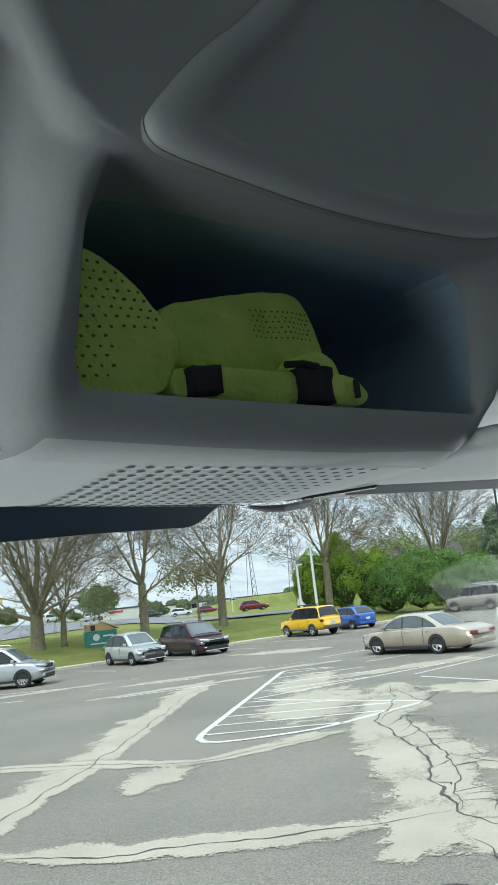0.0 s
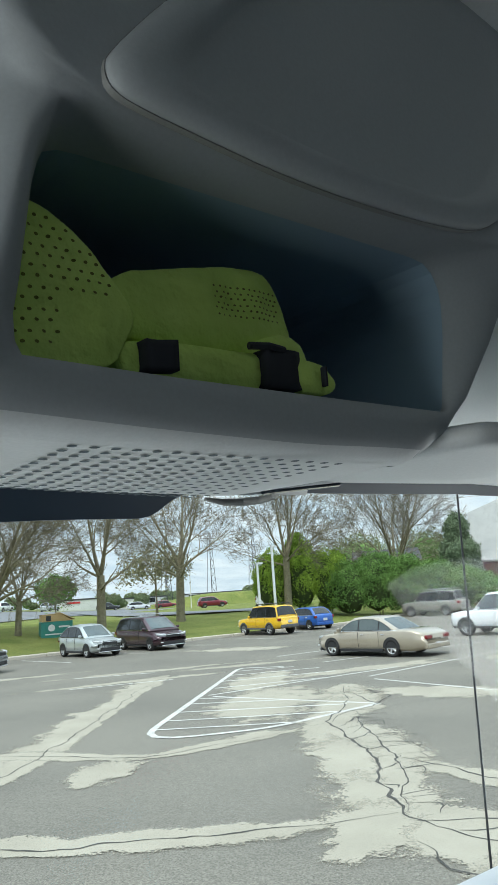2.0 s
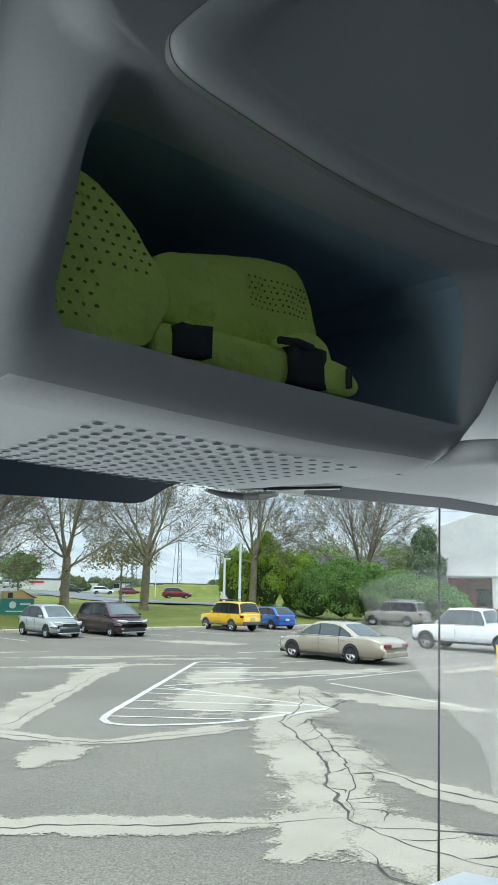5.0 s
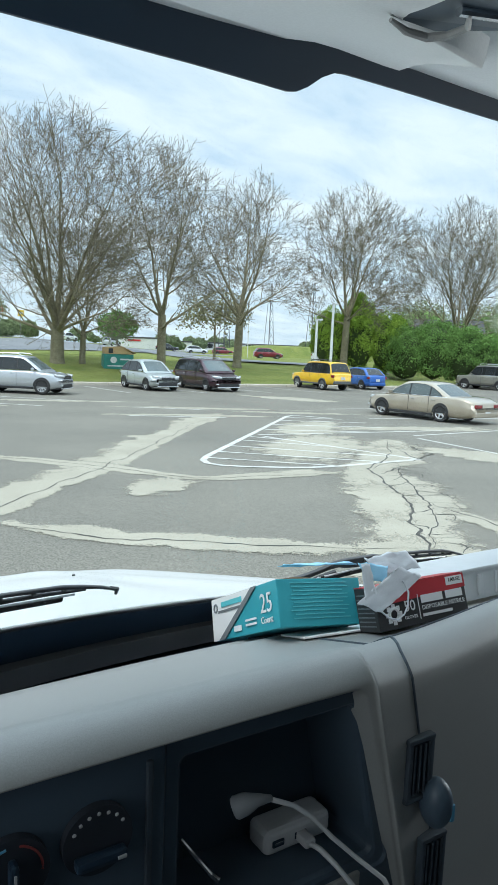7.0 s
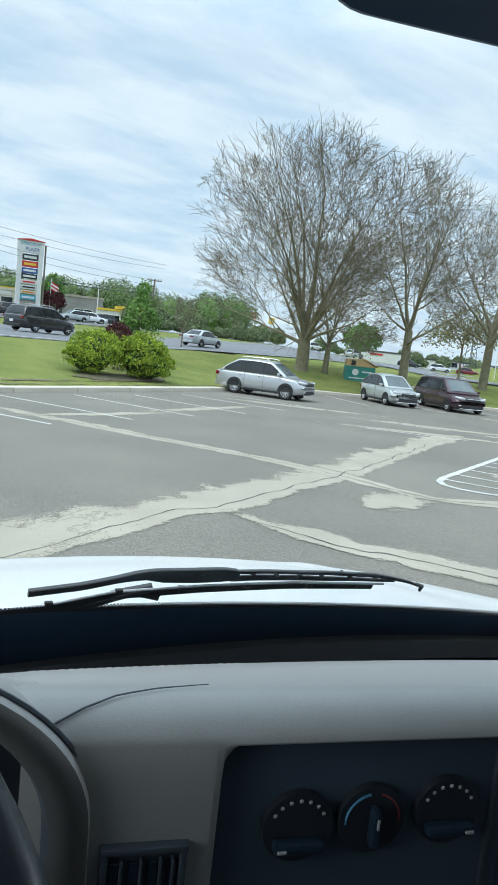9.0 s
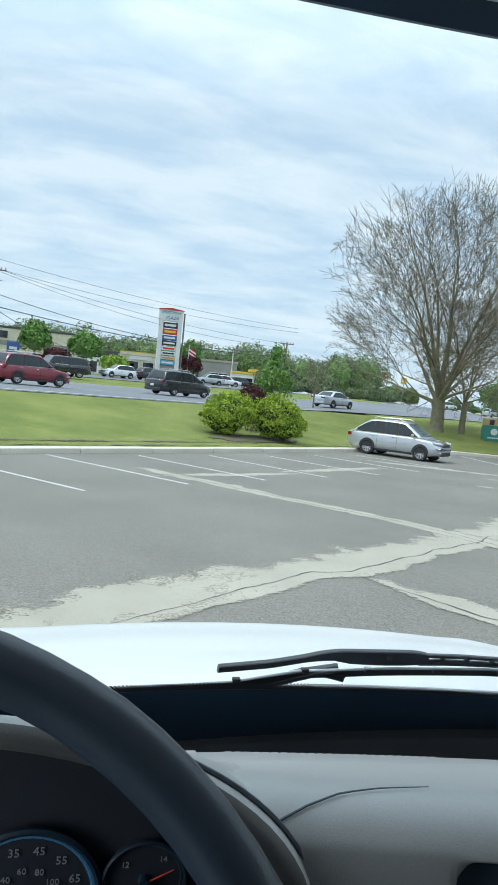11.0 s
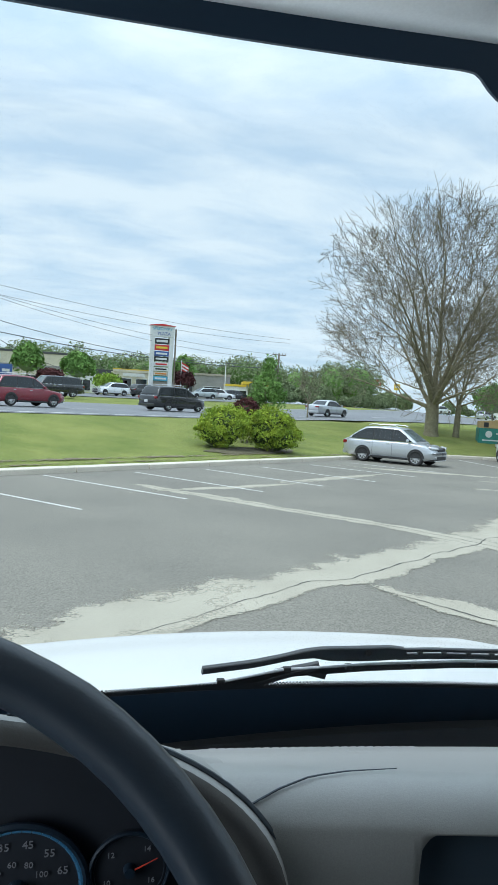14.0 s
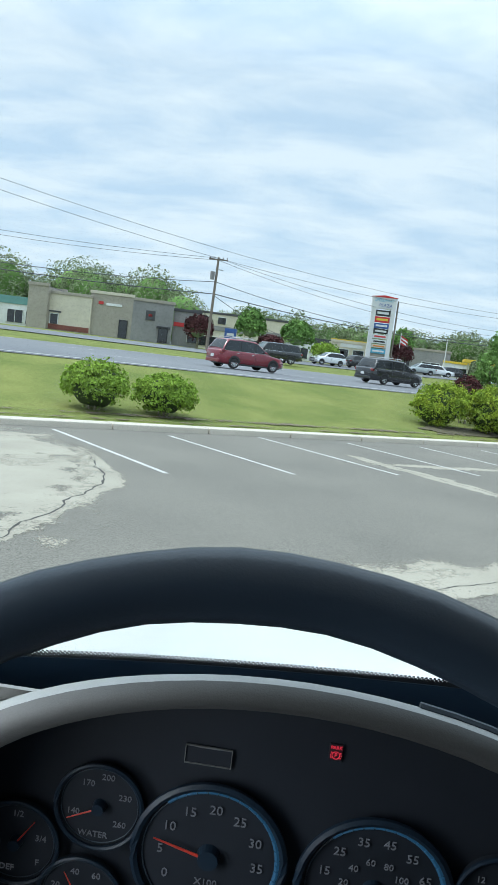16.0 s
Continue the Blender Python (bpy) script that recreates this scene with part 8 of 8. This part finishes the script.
def house(name, label, x, y, turn, w, d, h, wall, roof, parapet=0.35, openings=(), category="building", dz=0.0):
    """A flat-roofed building: w along its front, front on local -y. openings: (kind, x, z, width, height, material)."""
    ob = thing(name, ground_pose(x, y, turn, dz), label, category)
    part("wall", boxed((0, d / 2, h / 2 - 0.6), (w, d, h + 1.2), 0.02), M[wall], ob)
    part("roof", boxed((0, d / 2, h + 0.02), (w - 0.5, d - 0.5, 0.16)), M["roof_dark"], ob)
    bm = bmesh.new()
    block(bm, (0, 0.06, h + parapet / 2), (w + 0.2, 0.34, parapet), 0.03)
    block(bm, (0, d - 0.06, h + parapet / 2), (w + 0.2, 0.34, parapet), 0.03)
    part("parapet", bm, M[roof], ob)
    for kind, ox, oz, ow, oh, om in openings:
        o = part(kind, boxed((ox, -0.03, oz), (ow, 0.16, oh), 0.01), M[om], ob)
        if kind in ("window", "door"):
            fr = bmesh.new()
            block(fr, (ox, -0.08, oz + oh / 2 + 0.04), (ow + 0.16, 0.14, 0.08))
            block(fr, (ox - ow / 2 - 0.04, -0.08, oz), (0.08, 0.14, oh))
            block(fr, (ox + ow / 2 + 0.04, -0.08, oz), (0.08, 0.14, oh))
            if ow > 1.6:
                block(fr, (ox, -0.10, oz), (0.07, 0.12, oh))
            part("frame", fr, M["wall_white"] if kind == "window" else M["black_trim"], o)
    return ob


# pizza restaurant: taller tan blocks, cream wing, dark wing
house("restaurant", "tan stucco restaurant with flat roof and round wall sign", -24.9, 87.0, 6, 5.2, 9, 5.0, "wall_tan", "wall_cream", openings=[("sign_mark", -1.3, 3.95, 0.6, 0.35, "sign_red"), ("sign_bar", 0.3, 3.85, 1.9, 0.3, "wall_white"), ("door", 1.6, 1.05, 0.9, 2.1, "tint")])
house("restaurant_wing", "grey-tan restaurant wing with an awning", -19.9, 87.9, 14, 5.0, 10, 4.8, "wall_grey", "wall_tan", openings=[("round_sign", -0.3, 3.2, 1.15, 1.15, "roof_dark"), ("sign_bar", -0.3, 3.2, 0.5, 0.3, "sign_red"), ("awning", 1.4, 1.9, 1.7, 0.3, "roof_dark"), ("door", 1.4, 0.95, 1.0, 1.8, "tint")])
house("shop", "low cream shop front beside the restaurant", -30.0, 86.2, 4, 5.6, 8, 4.3, "wall_cream", "wall_tan", openings=[("awning", -1.6, 2.2, 1.6, 0.2, "roof_dark"), ("window", -1.6, 1.3, 0.9, 1.2, "tint"), ("base_course", 0, 0.35, 5.4, 0.6, "brick_red")])
house("shop", "tan end block of the shop row", -33.4, 85.0, 4, 2.4, 8, 5.0, "wall_tan", "wall_tan")
house("dark_shop", "dark brick shop with a red sign", -15.9, 89.6, 10, 3.4, 8, 4.2, "wall_grey", "roof_dark", openings=[("sign_bar", -1.0, 2.6, 1.3, 0.5, "sign_red"), ("window", 0.8, 1.2, 1.2, 1.4, "tint")])
house("green_roof_building", "low white building with a teal roof and arcade", -46.5, 101, 4, 14, 9, 3.0, "wall_white", "roof_teal", parapet=1.1, openings=[("window", -3.6, 1.3, 2.2, 1.8, "tint"), ("window", 0, 1.3, 2.2, 1.8, "tint"), ("window", 3.6, 1.3, 2.2, 1.8, "tint"), ("window", 5.8, 1.2, 1.2, 1.8, "tint")])
house("strip_mall", "two-storey cream strip mall with a dark roof band", -12.5, 121, 6, 16, 14, 5.9, "wall_cream", "roof_dark", openings=[("window", -6, 4.9, 1.3, 1.1, "tint"), ("window", -3, 4.9, 1.3, 1.1, "tint"), ("window", 0.5, 4.9, 1.3, 1.1, "tint"), ("window", 3.6, 4.9, 1.3, 1.1, "tint"), ("roof_band", 0, 3.6, 16, 0.8, "wall_grey"), ("door", 2.5, 1.1, 1.6, 2.2, "tint"), ("window", -5, 1.3, 3.0, 1.6, "tint")])
house("strip_mall", "low white strip mall with blue-green sign boards", -2.0, 128, 4, 16, 12, 3.4, "wall_white", "roof_dark", parapet=0.8, openings=[("window", -5, 1.3, 3, 1.8, "tint"), ("window", 0, 1.3, 3, 1.8, "tint"), ("sign_bar", 4.5, 2.9, 3, 0.6, "leaf_green")])
house("fast_food_restaurant", "cream fast food restaurant with yellow roof trim", 5.4, 105.4, 0, 5.4, 10, 3.2, "wall_cream", "wall_cream", openings=[("window", -0.9, 1.35, 1.5, 1.9, "tint"), ("window", 1.3, 1.35, 1.5, 1.9, "tint"), ("sign_bar", 0.2, 2.85, 3.2, 0.5, "wall_white"), ("roof_trim", 0, 3.62, 5.7, 0.14, "sign_yellow"), ("poster", -1.0, 1.5, 0.5, 1.0, "sign_red")])
house("big_shop", "long brown-grey shop building", 18.5, 129, -6, 11.5, 14, 4.3, "wall_grey", "wall_tan", openings=[("door", -2.0, 1.2, 1.6, 2.4, "tint"), ("window", 2.5, 1.5, 3, 1.6, "tint"), ("sign_bar", -4, 1.8, 0.7, 1.0, "sign_orange")])
house("yellow_restaurant", "yellow and orange restaurant with a stepped tower", 57.0, 161, -18, 7.5, 8, 3.6, "sign_orange", "sign_orange", openings=[("sign_mark", -0.8, 2.6, 3.0, 2.4, "sign_yellow"), ("window", 2.6, 1.6, 1.6, 1.6, "tint")], dz=1.0)
house("tower_sign", "yellow tower block of the restaurant", 56.4, 160.4, -18, 2.2, 2.0, 5.8, "sign_yellow", "roof_dark", openings=[("window", 0, 4.2, 1.0, 1.0, "sign_blue")], dz=1.0)
house("gas_station", "low gas station shop with a yellow band", 25.5, 126, -8, 5.5, 6, 2.6, "wall_white", "sign_yellow", openings=[("window", 0, 1.2, 3.5, 1.3, "tint")])
house("far_hall", "long low pale industrial hall in the distance", 128.0, 150.0, -40, 34, 10, 2.6, "wall_white", "roof_dark", openings=[("window", -8, 2.0, 3, 1.2, "tint"), ("window", 4, 2.0, 3, 1.2, "tint")])
bank = raw("embankment", [(x, y, z) for k in range(25) for x, y, z in [(88 + 3.2 * k - 2, 124 - 1.9 * k - 5, -0.5), (88 + 3.2 * k, 124 - 1.9 * k, 0.8 + 2.2 * ease(0, 6, k) + 0.25 * noise.noise((k * 0.4, 0, 3))), (88 + 3.2 * k + 3, 124 - 1.9 * k + 5, 1.0 + 2.4 * ease(0, 6, k)), (88 + 3.2 * k + 8, 124 - 1.9 * k + 14, -0.5)]], [(4 * k + c, 4 * k + c + 1, 4 * k + c + 5, 4 * k + c + 4) for k in range(24) for c in range(3)], M["grass"], smooth=True)
tagged(bank, "low grassy embankment in the distance", "embankment", kind="structure")
house("far_shop", "low white far shop with a pale sign", 92.0, 145.0, -30, 12, 8, 2.2, "wall_white", "roof_dark", openings=[("sign_bar", 0, 1.7, 3, 0.4, "sign_red")])

# filling station canopy
canopy = thing("fuel_canopy", ground_pose(28.5, 121, -8), "flat yellow-edged fuel station canopy on posts", "canopy")
part("roof", boxed((0, 0, 3.1), (7, 5, 0.5), 0.03), M["sign_yellow"], canopy)
for px in (-2.6, 2.6):
    part("post", drum(bmesh.new(), (px, 0, -0.2), (px, 0, 2.9), 0.15, n=8), M["wall_white"], canopy)

# gabled brick building with a deep white fascia and a porch on white columns
lodge = thing("brick_building", pose(65.3, 29.6, 0, 0, 0, -68), "red brick building with white fascia and columns", "building")
part("wall", boxed((3.2, 6.5, 1.9), (14, 8, 4.6), 0.02), M["brick_red"], lodge)
bm = bmesh.new()
plate(bm, [(-3.4, 0.2, 4.2), (12, 0.2, 4.2), (12, 0.2, 10.5), (1.0, 0.2, 10.2), (-3.0, 0.2, 8.8)], 7.5, (0, 1, 0))
part("fascia", bm, M["wall_white"], lodge)
part("soffit", boxed((4.3, 4.0, 4.12), (15.2, 7.8, 0.16)), M["wall_grey"], lodge)
for px in (-2.6, 2.2, 7.0):
    col = part("column", boxed((px, 0.7, 2.5), (0.75, 0.75, 3.4), 0.03), M["wall_white"], lodge)
    part("column_base", boxed((px, 0.7, 0.5), (0.95, 0.95, 1.4), 0.02), M["brick_red"], col)
part("eave_box", boxed((-3.0, 0.5, 4.6), (1.4, 1.2, 0.9), 0.02), M["roof_dark"], lodge)
for px in (1.0, 4.6):
    part("window", boxed((px, 2.46, 2.2), (1.4, 0.12, 1.6), 0.01), M["tint"], lodge)
gable = thing("far_house", ground_pose(80, 52, -50), "pale gabled house behind trees", "house")
part("wall", boxed((0, 3, 1.6), (8, 6, 4.2), 0.02), M["wall_white"], gable)
bm = bmesh.new()
loft(bm, [[(-4.4, -0.4, 3.6), (-4.4, 3, 6.0), (-4.4, 6.4, 3.6)], [(4.4, -0.4, 3.6), (4.4, 3, 6.0), (4.4, 6.4, 3.6)]])
part("roof", bm, M["roof_dark"], gable)
part("window", boxed((1.4, -0.04, 2.2), (1.2, 0.1, 1.2)), M["tint"], gable)

# pylon sign
pylon = thing("pylon_sign", ground_pose(8.65, 96.0, 2), "tall white shopping plaza pylon sign with a red cap", "sign")
for px in (-1.35, 1.15):
    part("post", boxed((px, 0, 4.3), (0.55, 0.7, 9.0), 0.02), M["wall_white"], pylon)
part("post", drum(bmesh.new(), (1.75, 0.2, -0.2), (1.75, 0.2, 9.2), 0.11, n=8), M["pole_wood"], pylon)
head = part("head_panel", boxed((-0.1, 0, 8.75), (3.2, 0.8, 1.5), 0.03), M["wall_white"], pylon)
bm = bmesh.new()
loft(bm, [[(-1.75, -0.5, 9.5), (-0.1, -0.5, 9.72), (1.6, -0.5, 9.5), (1.6, -0.5, 9.44), (-1.75, -0.5, 9.44)], [(-1.75, 0.5, 9.5), (-0.1, 0.5, 9.72), (1.6, 0.5, 9.5), (1.6, 0.5, 9.44), (-1.75, 0.5, 9.44)]])
part("red_cap", bm, M["sign_red"], pylon)
writing("letters", "SPEEDWAY", 0.52, pose(-0.1, -0.42, 9.05, 90, 0, 0), M["sign_cyan"], head, 0.01)
writing("letters", "PLAZA", 0.58, pose(0.1, -0.42, 8.4, 90, 0, 0), M["sign_blue"], head, 0.01)
for zz, hh, om, bar in ((7.45, 0.75, "paint_black", "wall_white"), (6.6, 0.75, "sign_red", "sign_yellow"), (5.8, 0.65, "sign_blue", "wall_white"), (5.1, 0.6, "paint_black", "wall_white"), (4.4, 0.5, "wall_white", "sign_red"), (3.75, 0.5, "wall_white", "paint_black"), (3.15, 0.45, "wall_cream", "sign_orange"), (2.5, 0.6, "sign_cyan", "wall_white")):
    p = part("panel", boxed((-0.1, -0.02, zz), (1.9, 0.5, hh), 0.02), M[om], pylon)
    part("lettering_bar", boxed((-0.1, -0.285, zz), (1.5, 0.03, hh * 0.38), 0.005), M[bar], p)
part("lower_panel", boxed((-0.1, 0.1, 1.2), (1.9, 0.3, 1.9), 0.02), M["wall_tan"], pylon)

# flag on a pole by the sign
flag = thing("flag", ground_pose(11.4, 96.8), "small red and white striped flag on a pole", "flag")
part("pole", drum(bmesh.new(), (0, 0, -0.2), (0, 0, 5.2), 0.05, n=6), M["alloy"], flag)
for k in range(5):
    bm = bmesh.new()
    plate(bm, [(0.05, 0, 4.9 - 0.22 * k), (1.0, 0.1, 4.4 - 0.22 * k), (1.0, 0.1, 4.2 - 0.22 * k), (0.05, 0, 4.69 - 0.22 * k)], 0.02, (0, 1, 0))
    part("stripe", bm, M["sign_red"] if k % 2 == 0 else M["wall_white"], flag)


def utility_pole(x, y, h, turn, label):
    ob = thing("utility_pole", ground_pose(x, y, turn), label, "utility pole", "poles along the road")
    part("pole", drum(bmesh.new(), (0, 0, -0.4), (0.25, 0, h), 0.19, 0.13, 10), M["pole_wood"], ob)
    part("crossarm", boxed((0.25, 0, h - 0.25), (2.2, 0.12, 0.14), 0.01), M["pole_wood"], ob)
    for px in (-0.75, -0.3, 0.8, 1.25):
        part("insulator", drum(bmesh.new(), (px, 0, h - 0.18), (px, 0, h + 0.05), 0.06, n=8), M["wall_grey"], ob)
    part("transformer", drum(bmesh.new(), (-0.25, -0.2, h - 2.6), (-0.25, -0.2, h - 1.7), 0.26, n=12), M["wall_grey"], ob)
    part("bracket", boxed((0.5, 0, h - 1.4), (0.9, 0.08, 0.08)), M["wall_grey"], ob)
    return ob


utility_pole(-12.4, 84.6, 10.8, 8, "weathered wooden utility pole with crossarm and transformer")
utility_pole(27.3, 106.8, 7.6, 8, "distant wooden utility pole")
utility_pole(-62.0, 62.0, 10.8, 8, "wooden utility pole far along the road")


def wire(a, b, sag, r=0.025):
    a, b = Vector(a), Vector(b)
    pts = [a.lerp(b, k / 16) - Vector((0, 0, sag * 4 * (k / 16) * (1 - k / 16))) for k in range(17)]
    tagged(part("overhead_wire", tube(bmesh.new(), pts, r, 4), M["wire"]), "thin dark overhead power line between poles", "power line", "overhead lines")


top = height(-12.4, 84.6)
t2 = height(27.3, 106.8)
for k, (dz, sag, r) in enumerate(((10.7, 1.0, 0.02), (10.5, 1.3, 0.02), (8.0, 1.6, 0.035), (6.6, 0.9, 0.05))):
    wire((-12.2, 84.6 + k * 0.1, top + dz), (27.3, 106.8 + k * 0.1, t2 + 7.4 - k * 0.7), sag, r)
    wire((-62.0, 62.0 + k * 0.1, height(-62, 62) + dz), (-12.2, 84.6 + k * 0.1, top + dz), sag, r)
wire((-12.2, 84.6, top + 6.4), (-3.0, 118.0, 6.0), 0.6, 0.04)
# lines close to the lot side that cross the sky
wire((-40.0, 60.0, 17.5), (30.0, 110.0, 13.0), 2.0, 0.02)
wire((-40.0, 60.0, 16.5), (30.0, 110.0, 12.4), 2.2, 0.02)


def lamp_post(x, y, h, label):
    ob = thing("street_lamp", ground_pose(x, y), label, "street lamp", "white lamp posts")
    part("pole", drum(bmesh.new(), (0, 0, -0.1), (0, 0, h), 0.12, 0.09, 10), M["paint_white"], ob)
    part("lamp_head", boxed((0.25, 0, h), (0.6, 0.22, 0.12), 0.03), M["wall_white"], ob)
    part("base", drum(bmesh.new(), (0, 0, -0.2), (0, 0, 0.9), 0.24, n=12), M["concrete"], ob)


lamp_post(40.9, 38.6, 4.3, "slim white lamp post on a concrete base")
lamp_post(41.7, 37.7, 5.6, "taller white lamp post on a concrete base")
lamp_post(52.6, 45.2, 4.4, "short white lamp post near the hedge")
for px, py, ph in ((14.5, 112, 5.2), (-0.5, 111.0, 5.0), (21.0, 116.0, 6.0), (88.0, 100.0, 7.0)):
    ob = thing("light_pole", ground_pose(px, py), "thin grey parking light pole far off", "street lamp", "far light poles")
    part("pole", drum(bmesh.new(), (0, 0, -0.2), (0, 0, ph), 0.08, n=6), M["wall_white"], ob)
    part("lamp_head", boxed((0.4, 0, ph), (0.9, 0.25, 0.1)), M["wall_grey"], ob)

# lattice pylons on the skyline
for px, py, ph in ((112.0, 136.0, 17.0), (140.0, 150.0, 20.0), (128.0, 122.0, 18.0)):
    ob = thing("lattice_tower", ground_pose(px, py), "grey steel lattice power tower on the skyline", "power tower", "skyline towers")
    bm = bmesh.new()
    for sx in (-1, 1):
        for sy in (-1, 1):
            drum(bm, (sx * 1.1, sy * 1.1, -0.3), (sx * 0.25, sy * 0.25, ph), 0.07, 0.05, 4)
    part("legs", bm, M["wire"], ob)
    bm = bmesh.new()
    for k in range(9):
        z0, z1 = ph * k / 9, ph * (k + 1) / 9
        w0, w1 = 1.1 - 0.85 * k / 9, 1.1 - 0.85 * (k + 1) / 9
        for sx in (-1, 1):
            drum(bm, (sx * w0, -w0, z0), (-sx * w1, -w1, z1), 0.04, n=4)
            drum(bm, (w0, sx * w0, z0), (w1, -sx * w1, z1), 0.04, n=4)
    part("bracing", bm, M["wire"], ob)
    for zz in (0.75, 0.9):
        part("arm", boxed((0, 0, ph * zz), (4.4, 0.12, 0.12)), M["wire"], ob)

# clothes bin with a wooden lean-to
skip = thing("collection_bin", pose(25.9, 43.0, height(25.9, 43.0), 0, 0, -22), "teal donation bin with a plywood lid on the grass", "donation bin")
part("body", boxed((0, 0, 0.42), (2.0, 1.2, 1.05), 0.03), M["bin_green"], skip)
bm = bmesh.new()
plate(bm, [(-0.95, -0.62, 0.95), (1.0, -0.62, 0.95), (0.2, -0.62, 1.45), (-0.95, -0.62, 1.40)], 1.2, (0, 1, 0))
part("wooden_top", bm, M["plywood"], skip)
part("hatch", boxed((-0.55, -0.64, 1.16), (0.30, 0.04, 0.32)), M["black_trim"], skip)
bm = bmesh.new()
plate(bm, [(0.15, -0.7, 1.46), (1.15, -0.7, 0.98), (1.15, 0.65, 0.98), (0.15, 0.65, 1.46)], 0.05, (0.4, 0, 1))
part("lid", bm, M["plywood"], skip)
part("round_mark", drum(bmesh.new(), (-0.35, -0.60, 0.55), (-0.35, -0.62, 0.55), 0.22, n=20), M["wall_white"], skip)
part("lettering_bar", boxed((0.45, -0.61, 0.6), (0.7, 0.02, 0.1)), M["wall_white"], skip)
part("lettering_bar", boxed((-0.2, -0.61, 0.15), (1.1, 0.02, 0.08)), M["wall_white"], skip)
for px, py, pz, om in ((66.0, 160.0, 6.4, "sign_red"), (70.0, 158.0, 5.6, "sign_yellow"), (-10.6, 92.0, 2.2, "sign_blue")):
    ob = thing("road_sign", ground_pose(px, py), "small coloured sign board on a post", "sign")
    part("post", drum(bmesh.new(), (0, 0, -0.2), (0, 0, pz), 0.08, n=6), M["wall_grey"], ob)
    part("board", boxed((0, -0.05, pz), (1.5, 0.12, 1.5), 0.03), M[om], ob)
    part("lettering_bar", boxed((0, -0.12, pz), (0.9, 0.04, 0.35)), M["wall_white"], ob)
